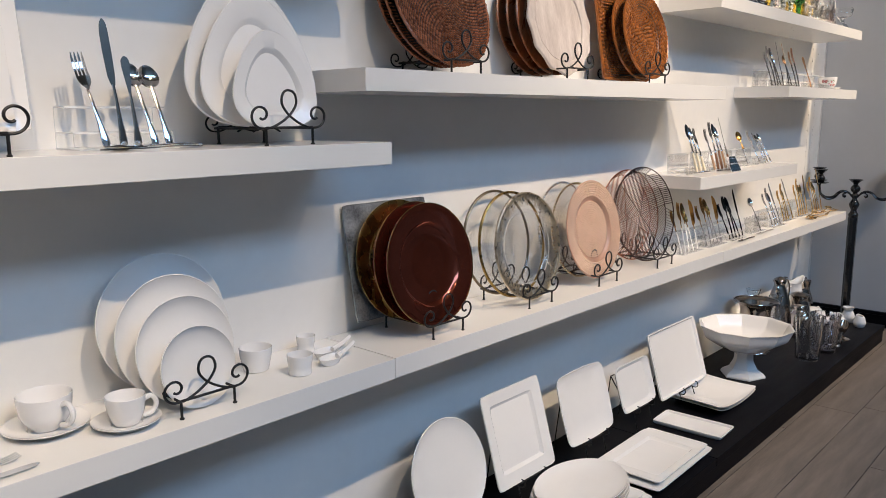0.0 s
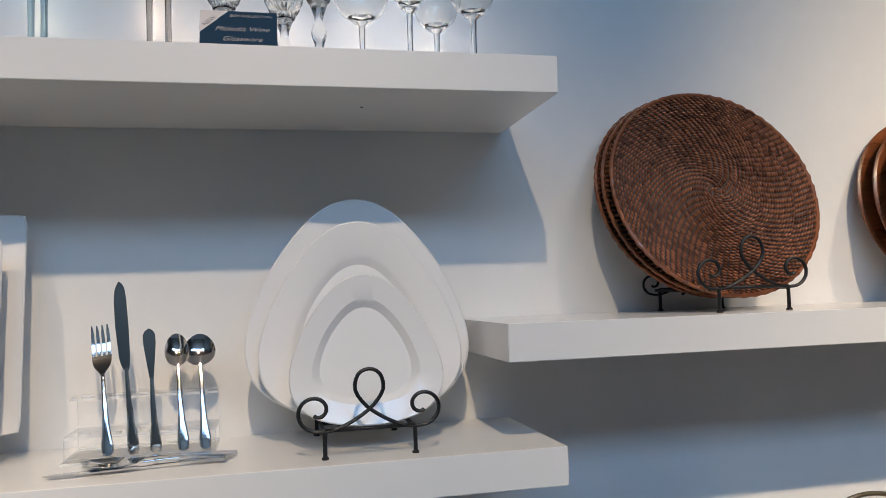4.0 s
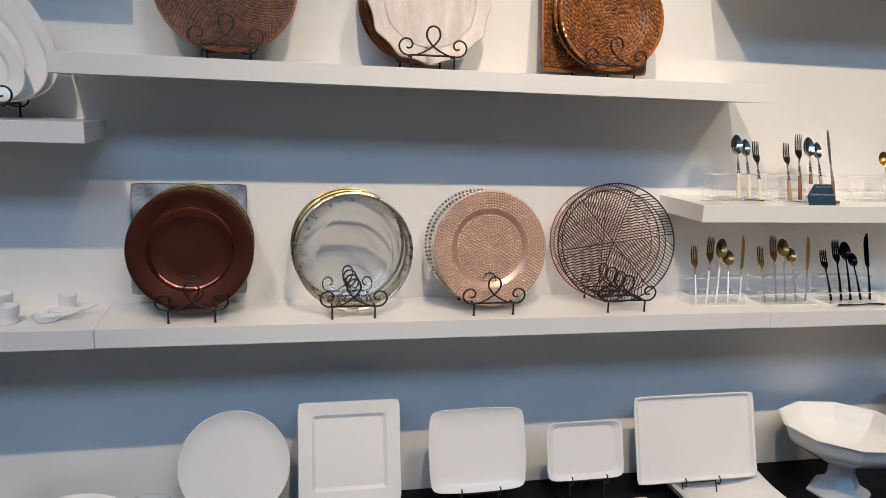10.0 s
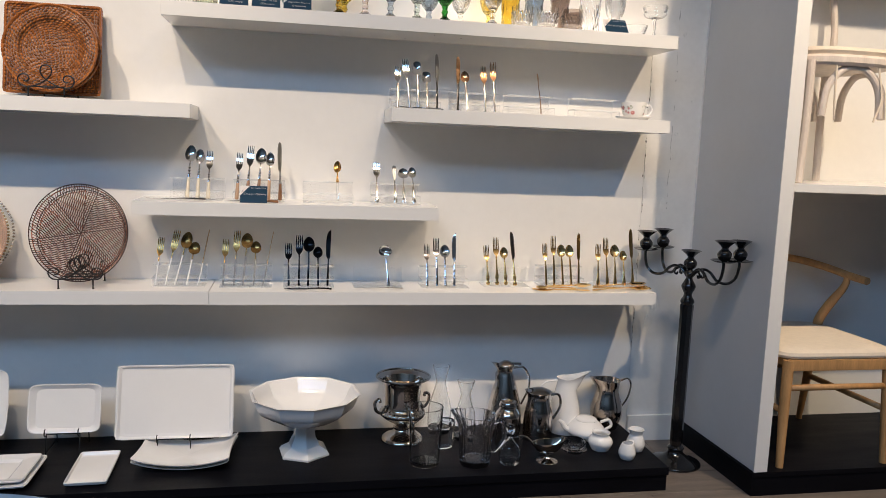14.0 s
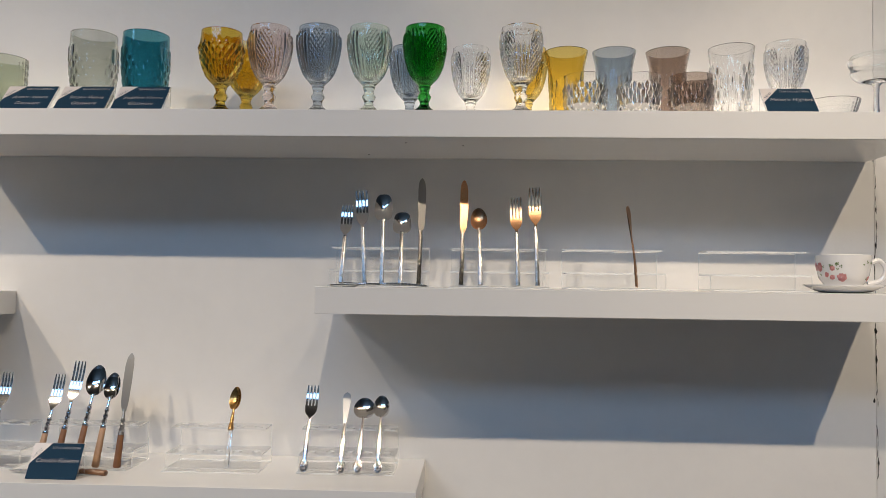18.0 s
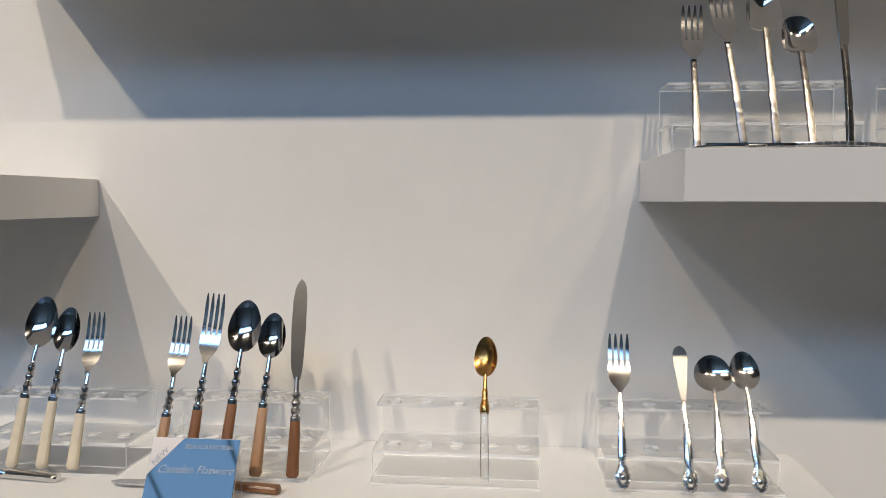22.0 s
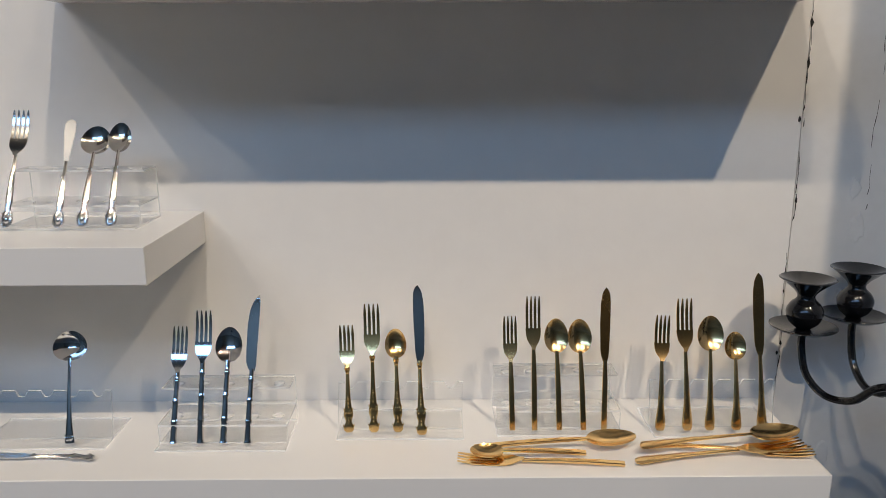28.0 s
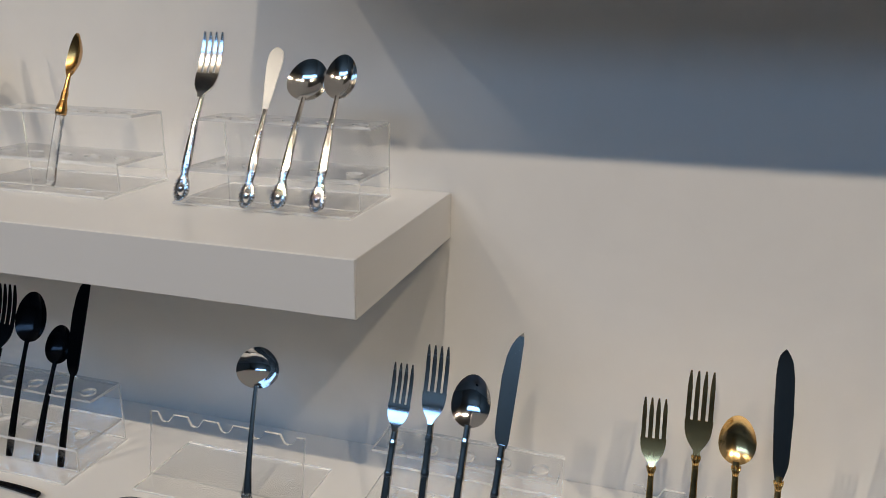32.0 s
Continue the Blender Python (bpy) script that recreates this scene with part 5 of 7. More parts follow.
# shelf D
for hx in (2.672, 2.909, 3.133, 3.409):
    holder(hx, Z_D, -0.185)
for kind, xb, xt, zt in (("salad_fork", 2.600, 2.603, 1.585), ("fork", 2.647, 2.630, 1.615), ("square_spoon", 2.680, 2.676, 1.609), ("square_spoon", 2.716, 2.714, 1.573), ("knife", 2.752, 2.753, 1.643)):
    cutlery(kind, "hammer", (xb, -0.170, Z_D + 0.0065), (xt, -0.115, zt), SATIN if kind == "knife" else STEEL, HAMMERED, "steel " + NAMES[kind].replace("_", " ") + " with a hammered handle", face=(0.4, -1, 0) if kind == "knife" else (0, -1, 0.15))
for kind, xb, xt, zt in (("knife", 2.834, 2.838, 1.639), ("teaspoon", 2.872, 2.867, 1.583), ("salad_fork", 2.944, 2.941, 1.604), ("fork", 2.982, 2.978, 1.624)):
    cutlery(kind, "hammer", (xb, -0.170, Z_D + 0.0065), (xt, -0.115, zt), ROSE, HAMMERED, "copper coloured " + NAMES[kind].replace("_", " ") + " with a grey handle", face=(0.3, -1, 0.1) if kind == "knife" else (0, -1, 0.15))
cutlery("butter_knife", "plain", (3.171, -0.170, Z_D + 0.0065), (3.164, -0.115, 1.590), ROSE, ROSE, "copper butter knife in an acrylic stand", face=(0.9, -0.7, 0))
zf = Z_D + 0.0035
lying("spoon", "hammer", (2.770, -0.205, zf), (2.585, -0.215, zf), STEEL, BRUSHED, "steel spoon lying on the shelf edge")
lying("knife", "hammer", (2.765, -0.222, zf), (2.600, -0.200, zf + 0.003), STEEL, BRUSHED, "steel knife lying on the shelf edge")
tea = cup(3.578, -0.13, Z_D, 0.050, 0.068, "white china teacup with a rose pattern on its saucer", -12, 0.52, saucer=0.072, name="teacup")
PINKP = mat("pink_rose_print", (0.58, 0.13, 0.15), 0.25, var=0.45, scale=160, bump=0, col2=(0.80, 0.42, 0.40))
GREENP = mat("green_leaf_print", (0.17, 0.23, 0.10), 0.25, var=0.4, scale=160, bump=0)
rnd = random.Random(3)
for pname, pm, count, r_lo, r_hi, n_pet in (("rose_print", PINKP, 17, 0.0045, 0.0085, 6), ("leaf_print", GREENP, 34, 0.002, 0.0038, 3)):
    bm = bmesh.new()
    for k in range(count):
        a = rnd.uniform(0, 2 * math.pi)
        hz = rnd.uniform(0.020, 0.056)
        s = rnd.uniform(r_lo, r_hi)
        for j in range(n_pet):
            b = j * 2 * math.pi / n_pet + k
            da, dz = 0.6 * s * math.cos(b) / 0.047, 0.6 * s * math.sin(b)
            rr = 0.050 * float(np.interp((hz + dz) / 0.068, [0, 0.06, 0.35, 0.72, 1], [0.52, 0.57, 0.86, 0.97, 1.0])) + 0.0009
            o = bmesh.new()
            bmesh.ops.create_circle(o, cap_ends=True, radius=s * rnd.uniform(0.4, 0.6), segments=7)
            join(bm, o, Matrix.Translation((rr * math.cos(a + da), rr * math.sin(a + da), hz + dz)) @ Euler((0, radians(98), a + da)).to_matrix().to_4x4())
    part(pname, bm, pm, tea, "pink rose print" if count == 17 else "green leaf print")["kind"] = "stuff"

# shelf A flatware
holder(-0.545, Z_A, -0.135)
for kind, xb, xt, zt in (("fork", -0.585, -0.605, 1.415), ("-knife", -0.553, -0.572, 1.475), ("-butter_knife", -0.525, -0.535, 1.410), ("teaspoon", -0.490, -0.505, 1.400), ("soup_spoon_round", -0.462, -0.474, 1.398)):
    k = kind.lstrip("-")
    cutlery(k, "bead", (xb, -0.120, Z_A + 0.0065), (xt, -0.105 if "knife" in k else -0.062, zt), STEEL, STEEL, "polished steel " + NAMES[k].replace("_", " ") + " in an acrylic stand", -1 if kind[0] == "-" else 1)
zf = Z_A + 0.0035
lying("spoon", "bead", (-0.420, -0.150, zf), (-0.610, -0.160, zf + 0.004), STEEL, STEEL, "steel spoon lying on the shelf")
lying("knife", "bead", (-0.433, -0.185, zf), (-0.640, -0.212, zf), STEEL, STEEL, "steel knife lying on the shelf")
lying("fork", "bead", (-0.425, -0.170, zf + 0.003), (-0.600, -0.190, zf + 0.004), STEEL, STEEL, "steel fork lying on the shelf")
zf = Z_M + 0.0035
lying("knife", "bead", (-0.985, -0.228, zf), (-0.788, -0.225, zf), STEEL, STEEL, "steel knife lying on the long shelf")
lying("fork", "bead", (-0.985, -0.180, zf), (-0.800, -0.168, zf), STEEL, STEEL, "steel fork lying on the long shelf")

# ---- drinking glasses ----
def glass_pair(outer, inner, material, cut, n=48, wob=None):
    """A bowl and the stem with its foot, meeting at the height cut."""
    low = [q for q in outer if q[1] < cut]
    high = [q for q in outer if q[1] >= cut]
    rc = high[0][0]
    stem = link_mesh("stem", lathe(low + [(rc * 0.97, cut - 0.0003)], 48), material)
    return glass_mesh("bowl", [(rc * 0.97, cut)] + high[1:], inner, material, n, wob), stem


def glass_mesh(name, outer, inner, material, n=48, wob=None):
    prof = list(outer) + [(inner[0][0] + (outer[-1][0] - inner[0][0]) * 0.5, outer[-1][1] + 0.0006)] + list(inner)
    k_out = len(outer)

    def w2(t, k, z):
        return wob(t, z) if (wob and k < k_out) else 1.0
    return link_mesh(name, lathe(prof, n, wob=w2), material)


def goblet_mesh(material, r=0.0392, h=0.166, arches=True):
    bowl0 = h * 0.345
    out = prof2([(r * 0.66, 0.0), (r * 0.68, 0.003), (r * 0.52, 0.008), (r * 0.28, 0.016), (r * 0.22, 0.024), (r * 0.33, 0.034), (r * 0.23, 0.043), (r * 0.30, 0.052), (r * 0.28, bowl0 * 0.97)], 4) + prof2([(r * 0.34, bowl0), (r * 0.64, bowl0 + h * 0.10), (r * 0.86, bowl0 + h * 0.24), (r * 0.99, bowl0 + h * 0.42), (r * 1.0, h * 0.86), (r * 0.955, h)], 14)
    inn = prof2([(r * 0.905, h - 0.001), (r * 0.93, bowl0 + h * 0.44), (r * 0.80, bowl0 + h * 0.26), (r * 0.54, bowl0 + h * 0.12), (r * 0.24, bowl0 + 0.012), (0.001, bowl0 + 0.01)], 4)

    def wob(t, z):
        if z < bowl0 or z > h * 0.95:
            return 1.0
        f = (z - bowl0) / (h * 0.95 - bowl0)
        fade = min(1, f * 6, (1 - f) * 14)
        if not arches:
            if f > 0.78:
                return 1 + 0.05 * max(0, 0.92 - f) * 7 * abs(math.sin(8 * t)) ** 3
            return 1 + 0.11 * fade * (abs(math.sin(10 * t + f * 15)) * abs(math.sin(10 * t - f * 15))) ** 0.8
        u = (t * 8 / (2 * math.pi)) % 2
        if u < 1:
            arch = 0.66 + 0.34 * math.sqrt(max(0, 1 - (2 * u - 1) ** 2))
            if f < arch - 0.05:
                return 1 + 0.115 * fade * (abs(math.sin(4.5 * math.pi * u + f * 26)) * abs(math.sin(4.5 * math.pi * u - f * 26))) ** 0.7
            return 1 + 0.06 * fade * (f < arch)
        return 1 + 0.06 * fade * abs(math.sin(4 * math.pi * u))
    return glass_pair(out, inn, material, bowl0, 240, wob)


def tumbler_mesh(material, r=0.04, h=0.15, flare=1.12, cut="lines", foot=0.75, bend=0.75):
    out = [(r * foot * 0.9, 0.0), (r * foot, 0.002)] + [(r * (foot + (flare - foot) * (k / 40) ** bend), 0.004 + (h - 0.004) * k / 40) for k in range(1, 41)]
    inn = [(r * (foot + (flare - foot) * (k / 8) ** bend) - 0.003, 0.004 + (h - 0.004) * k / 8) for k in range(8, 1, -1)] + [(r * foot * 0.6, 0.014), (0.001, 0.013)]

    def wob(t, z):
        f = z / h
        if cut == "lines":
            return 1 + 0.07 * min(1, (0.72 - f) * 8) * (abs(math.sin(7 * t)) ** 2 if f > 0.45 else abs(math.sin(9 * t + f * 16)) * abs(math.sin(9 * t - f * 16))) if f < 0.72 else 1.0
        if cut == "diamond" and f < 0.8:
            return 1 + 0.11 * min(1, (0.8 - f) * 9) * abs(math.sin(9 * t + f * 9)) * abs(math.sin(9 * t - f * 9))
        if cut == "hob":
            return 1 + 0.03 * abs(math.sin(16 * t)) * abs(math.sin(f * 26))
        if cut == "leaf" and f < 0.86:
            return 1 + 0.04 * abs(math.sin(8 * t + math.sin(f * 14)))
        return 1.0
    return glass_mesh("tumbler", out, inn, material, 180, wob)


def wine_mesh(material, r=0.05, h=0.25, bowl=0.5, rim=0.75, base=0.04):
    b0 = h * (1 - bowl)
    out = prof2([(base, 0.0), (base, 0.0015), (base * 0.4, 0.006), (0.006, 0.014), (0.0042, b0 * 0.5), (0.005, b0 * 0.93)], 4) + prof2([(0.010, b0), (r * 0.72, b0 + h * bowl * 0.12), (r * 0.98, b0 + h * bowl * 0.36), (r * 0.97, b0 + h * bowl * 0.55), (r * (rim + 0.1), h * 0.92), (r * rim, h)], 6)
    inn = prof2([(r * rim - 0.0012, h - 0.0005), (r * 0.97 - 0.0015, b0 + h * bowl * 0.55), (r * 0.98 - 0.0015, b0 + h * bowl * 0.36), (r * 0.6, b0 + h * bowl * 0.11), (0.002, b0 + 0.006)], 5)
    return glass_pair(out, inn, material, b0, 56)


def stand_glass(name, me, x, y, z, label, group, turn=0):
    if isinstance(me, tuple):
        t = thing(name, pose(x, y, z, 0, 0, turn), label, "glass", group)
        child("bowl", me[0], t, Matrix())
        child("stem", me[1], t, Matrix())
        return t
    ob = new(name, me)
    ob.matrix_basis = pose(x, y, z, 0, 0, turn)
    return tagged(ob, label, "glass", group)


GOB = "coloured pressed goblets"
gobs = {}
for key, g, lab in (("pink", G_PINK, "pale pink"), ("blue", G_BLUE, "dusk blue"), ("mint", G_MINT, "mint"), ("green", G_GREEN, "emerald green"), ("clear", CRYSTAL, "clear"), ("yellow", G_YELLOW, "yellow")):
    gobs[key] = (goblet_mesh(g), lab)
for key, x, y in (("pink", 2.463, -0.212), ("blue", 2.557, -0.212), ("mint", 2.655, -0.212), ("green", 2.761, -0.212), ("clear", 2.944, -0.212), ("blue", 2.722, -0.085), ("clear", 2.848, -0.080), ("yellow", 2.965, -0.080)):
    me, lab = gobs[key]
    stand_glass("goblet", me, x, y, Z_E, lab + " pressed glass goblet with a diamond pattern", GOB, x * 100)
amb = goblet_mesh(G_AMBER, 0.0402, 0.159, False)
for x, y in ((2.368, -0.210), (2.392, -0.125)):
    stand_glass("goblet", amb, x, y, Z_E, "amber pressed glass goblet with a floral relief", GOB)
for g, x, lab in ((G_SMOKE, 2.094, "smoke grey"), (G_TEAL, 2.200, "sapphire teal")):
    out = prof2([(0.028, 0.0), (0.029, 0.004), (0.017, 0.014), (0.027, 0.026), (0.038, 0.05), (0.0435, 0.09), (0.0450, 0.13), (0.0440, 0.168)], 12)
    inn = prof2([(0.0415, 0.167), (0.0425, 0.13), (0.0405, 0.09), (0.033, 0.05), (0.018, 0.034), (0.001, 0.032)], 4)
    me = glass_mesh("goblet", out, inn, g, 200, lambda t, z: 1 + (0.06 * abs(math.sin(9 * t + z * 110)) * abs(math.sin(9 * t - z * 110)) if 0.03 < z < 0.118 else (0.05 * abs(math.sin(8 * t)) ** 3 if z < 0.137 else 0)))
    stand_glass("goblet", me, x, -0.165, Z_E, lab + " pressed glass goblet behind a name card", GOB)
stand_glass("tumbler", tumbler_mesh(G_SAGE, 0.045, 0.128, 1.0, "hob", 0.95), 1.893, -0.14, Z_E, "sage green hobnail glass tumbler", "tumblers")
stand_glass("tumbler", tumbler_mesh(CLEAR, 0.043, 0.14, 1.0, "hob", 0.95), 1.805, -0.11, Z_E, "clear straight glass tumbler", "tumblers")
for g, x, lab in ((G_YELLOW, 3.040, "yellow"), (G_BLUE, 3.136, "grey blue"), (G_BROWN, 3.243, "smoky brown")):
    stand_glass("tumbler", tumbler_mesh(g, 0.039, 0.150, 1.12, "lines", 0.80, 3.0), x, -0.115, Z_E, lab + " tall faceted glass tumbler", "tumblers", x * 70)
for k, (x, g) in enumerate(((3.068, CRYSTAL), (3.170, CRYSTAL), (3.268, G_BROWN))):
    stand_glass("rocks_glass", tumbler_mesh(g, 0.040, 0.080, 1.02, "diamond", 0.9), x, -0.190, Z_E, "short cut crystal rocks glass at the shelf edge", "rocks glasses", k * 13)
stand_glass("tumbler", tumbler_mesh(CRYSTAL, 0.042, 0.151, 1.05, "diamond", 0.84, 2.2), 3.362, -0.135, Z_E, "tall cut crystal tumbler", "tumblers")
stand_glass("goblet", goblet_mesh(CRYSTAL, 0.039, 0.162), 3.470, -0.130, Z_E, "clear cut crystal goblet behind a name card", GOB)
stand_glass("glass_bowl", tumbler_mesh(CRYSTAL, 0.052, 0.055, 1.0, "hob", 0.6), 3.572, -0.100, Z_E, "small ribbed clear glass bowl", "glass bowls")
stand_glass("coupe_glass", wine_mesh(SODA, 0.046, 0.125, 0.42, 0.99, 0.034), 3.622, -0.175, Z_E, "clear stemmed coupe glass", "stem glasses")

WG = "stem glasses"
for g, x, y, h, r, lab in ((G_TAUPE, -0.806, -0.095, 0.252, 0.050, "taupe"), (G_TAUPE, -0.770, -0.150, 0.252, 0.050, "taupe"), (G_STEELBLUE, -0.682, -0.095, 0.244, 0.047, "blue grey"), (G_STEELBLUE, -0.650, -0.155, 0.244, 0.047, "blue grey"), (G_TAUPE, -0.530, -0.095, 0.249, 0.046, "brown grey"), (G_TAUPE, -0.498, -0.155, 0.249, 0.046, "brown grey")):
    stand_glass("wine_glass", wine_mesh(g, r, h, 0.50, 0.72), x, y, Z_G, lab + " tinted stemmed wine glass", WG)
for x, y, h, r in ((-0.925, -0.15, 0.268, 0.056), (-0.945, -0.09, 0.220, 0.050), (-1.040, -0.16, 0.205, 0.044), (-1.045, -0.09, 0.235, 0.050), (-1.15, -0.14, 0.22, 0.046), (-1.24, -0.12, 0.24, 0.050)):
    stand_glass("wine_glass", wine_mesh(SODA, r, h, 0.55, 0.74), x, y, Z_G, "clear large stemmed wine glass", WG)
cut = tumbler_mesh(CRYSTAL, 0.036, 0.075, 1.1, "diamond", 0.4)
for x, y in ((-0.428, -0.120), (-0.300, -0.165), (-0.345, -0.09)):
    t = thing("crystal_wine_glass", pose(x, y, Z_G), "cut crystal stemmed wine glass", "glass", WG)
    child("bowl", cut, t, pose(0, 0, 0.093), "cut diamond pattern")
    part("stem", lathe(prof2([(0.033, 0), (0.033, 0.003), (0.01, 0.009), (0.006, 0.03), (0.011, 0.05), (0.006, 0.07), (0.014, 0.0945)], 4), 20), CRYSTAL, t)
for x, y, h, r, rim in ((-0.235, -0.120, 0.200, 0.043, 1.0), (-0.165, -0.125, 0.252, 0.034, 1.02), (-0.118, -0.095, 0.205, 0.038, 0.96), (-0.078, -0.160, 0.205, 0.037, 0.92)):
    ob = stand_glass("rimmed_wine_glass", wine_mesh(SODA, r, h, 0.58, rim), x, y, Z_G, "clear stem glass with a thin metallic rim line", WG)
    part("rim_line", tube([(r * rim * math.cos(a * math.pi / 24), r * rim * math.sin(a * math.pi / 24), h) for a in range(48)], 0.0009, 5, closed=True), GOLDRIM, ob, "thin gold rim line")


# ---- name cards ----
def lettering(text, size, m, parent, material, shear=0.0):
    c = bpy.data.curves.new("lettering", "FONT")
    c.body, c.size, c.align_x, c.extrude, c.shear = text, size, "CENTER", 0.0001, shear
    c.offset = -size * 0.02
    c.materials.append(material)
    ob = new("lettering", c)
    ob.parent = parent
    ob.matrix_basis = m
    return ob


def card(x, y, z, lines, w=0.098, h=0.068, lean=38, turn=0.0, shine=True):
    t = thing("name_card", pose(x, y, z, 0, 0, turn), "navy product name card in a slanted clear acrylic stand", "sign", "name cards")
    tilt = pose(0, 0, 0.0005, 90 - lean, 0, 0)
    clear_part("acrylic_sheet", box(-w / 2 - 0.001, w / 2 + 0.001, 0.001, h + 0.001, -0.0032, -0.0012, 0.0003, seg=1), t, tilt)
    hz, hy = h * math.cos(radians(lean)), h * math.sin(radians(lean))
    clear_part("back_leg", box(-w / 2, w / 2, hy, hy + 0.0018, 0.0, hz, 0.0003, seg=1), t)
    bm = bmesh.new()
    c = 0.36
    pts = [(-w / 2, 0), (w / 2, 0), (w / 2, h), (-w / 2 + c * w, h), (-w / 2, h * 0.42)]
    f = bm.faces.new([bm.verts.new((a, b, 0)) for a, b in pts])
    field = part("navy_field", bm, NAVY, t, m=tilt, smooth=False)
    bm = bmesh.new()
    bm.faces.new([bm.verts.new((a, b, 0)) for a, b in ((-w / 2, h * 0.43), (-w / 2 + c * w * 0.98, h), (-w / 2, h))])
    corner = part("white_corner", bm, PAPER, t, m=tilt, smooth=False)
    up = pose(0, 0, 0.0004)
    lettering("NEW", 0.0095, pose(-w * 0.36, h * 0.68, 0.0005, 0, 0, 50), corner, NAVY)
    if lines:
        lettering("2024 COLLECTION", 0.0064, pose(w * 0.16, h * 0.84, 0.0005), field, PAPER)
        for k, l in enumerate(lines):
            lettering(l, 0.0118, pose(w * 0.04, h * (0.46 - 0.26 * k), 0.0005), field, PAPER, 0.35)
    else:
        for k in range(2):
            part("text_bar", box(-w * 0.28, w * 0.3, h * (0.4 - 0.2 * k), h * (0.44 - 0.2 * k), 0.0003, 0.0006), PAPER, t, m=tilt)
    return t


card(2.000, -0.250, Z_E, ["Amber Vienna", "Glassware"])
card(2.110, -0.250, Z_E, ["Smoke Vienna", "Glassware"])
card(2.220, -0.250, Z_E, ["Sapphire Vienna", "Glassware"])
card(3.436, -0.250, Z_E, ["Melodia Highball"], 0.092)
card(2.071, -0.234, Z_C, ["Camden Flatware"], 0.097, 0.068, 28)
card(-0.405, -0.240, Z_G, ["Melodia Wine", "Glassware"], 0.095, 0.070, 30)


# ---- white ware and vessels on the platform ----
def easel(x, y, w, z=Z_P, lift=0.0):
    t = thing("plate_easel", pose(x, y, z), "small black wire easel holding a plate", "easel", "wire easels")
    for sx in (-w / 2, w / 2):
        part("hook", tube(spline([(sx, 0.105, 0.16 + lift), (sx, 0.055, 0.09 + lift), (sx, 0.010, 0.047 + lift), (sx, -0.014, 0.040 + lift), (sx, -0.026, 0.050 + lift), (sx, -0.022, 0.064 + lift), (sx, -0.014, 0.067 + lift)], 5), 0.0022, 7), IRON, t)
        part("back_leg", tube([(sx, 0.105, 0.16 + lift), (sx, 0.130, 0.002)], 0.0022, 7), IRON, t)
    part("crossbar", tube([(-w / 2, 0.0, 0.044 + lift), (w / 2, 0.0, 0.044 + lift)], 0.0022, 7), IRON, t)
    for sx in (-w / 2, w / 2):
        part("front_leg", tube([(sx, 0.0, 0.044 + lift), (sx, -0.018, 0.002)], 0.0022, 7), IRON, t)
    part("crossbar", tube([(-w / 2, 0.105, 0.16 + lift), (w / 2, 0.105, 0.16 + lift)], 0.0022, 7), IRON, t)


PL, PZ, LN = -0.185, Z_P + 0.046, 16
rim_sq = [(0.02, -0.016), (0.64, -0.016), (0.66, -0.016), (0.70, -0.012), (0.73, -0.007), (0.95, -0.001), (0.99, 0.0), (1.0, -0.003), (0.98, -0.008), (0.74, -0.016), (0.68, -0.022), (0.02, -0.022)]
flat_sq = [(0.02, -0.012), (0.845, -0.012), (0.86, -0.012), (0.92, -0.010), (0.955, -0.002), (0.985, 0.0), (1.0, -0.002), (0.97, -0.012), (0.88, -0.018), (0.02, -0.018)]
WP = "white platters on the platform"


def platter(x, hw, hh, p, prof, label, y=PL, n=96, name="platter", curve=0.0, lift=0.0):
    sq = squircle(p, hw, hh)
    shape = sq
    if curve:
        shape = lambda a: (sq(a)[0] * (1 - curve * (1 - (sq(a)[1] / hh) ** 2) * -1 - curve), sq(a)[1] * (1 - curve + curve * (1 - (sq(a)[0] / hw) ** 2)))
    plate_thing(name, label, standing(x, y, PZ + lift, hh, LN), link_mesh(name, loft(shape, prof, n), CHINA), WP, "platter")
    easel(x, y, min(hw * 0.9, 0.12), lift=lift)


plate_thing("round_platter", "large round white porcelain platter on an easel", standing(0.329, PL, PZ - 0.006, 0.155, LN), link_mesh("round_platter", loft(circle, scaled(coupe, 0.155), 80), CHINA), WP, "platter")
easel(0.329, PL, 0.12)
platter(0.656, 0.150, 0.150, 26, rim_sq, "square white platter with a stepped rim on an easel", lift=0.018)
platter(1.043, 0.153, 0.126, 14, coupe, "square white platter with softly bowed sides on an easel", curve=0.05, lift=0.026)
platter(1.390, 0.128, 0.090, 9, rim_sq[:2] + [(0.8, -0.015), (0.88, -0.008), (0.96, -0.001)] + rim_sq[5:8] + [(0.85, -0.02), (0.7, -0.026), (0.02, -0.026)], "small white rectangular dish with rounded corners on an easel", lift=0.040)
platter(1.782, 0.216, 0.139, 30, flat_sq, "large white rectangular tray with a thin raised rim on an easel", lift=0.005)


def lay(name, shape, prof, x, y, z, label, turn=0, n=72, material=None, group=WP, cat="platter"):
    return solid(name, loft(shape, prof, n), material or CHINA, pose(x, y, z, 0, 0, turn), label, cat, group)


def up(prof):
    low = min(z for s, z in prof)
    return [(s, z - low) for s, z in prof]


bowed = lambda hw, hh: [(0.02, 0.003), (0.7, 0.0035), (0.9, 0.008), (1.0, 0.014), (0.99, 0.011), (0.7, 0.0), (0.02, 0.0)]


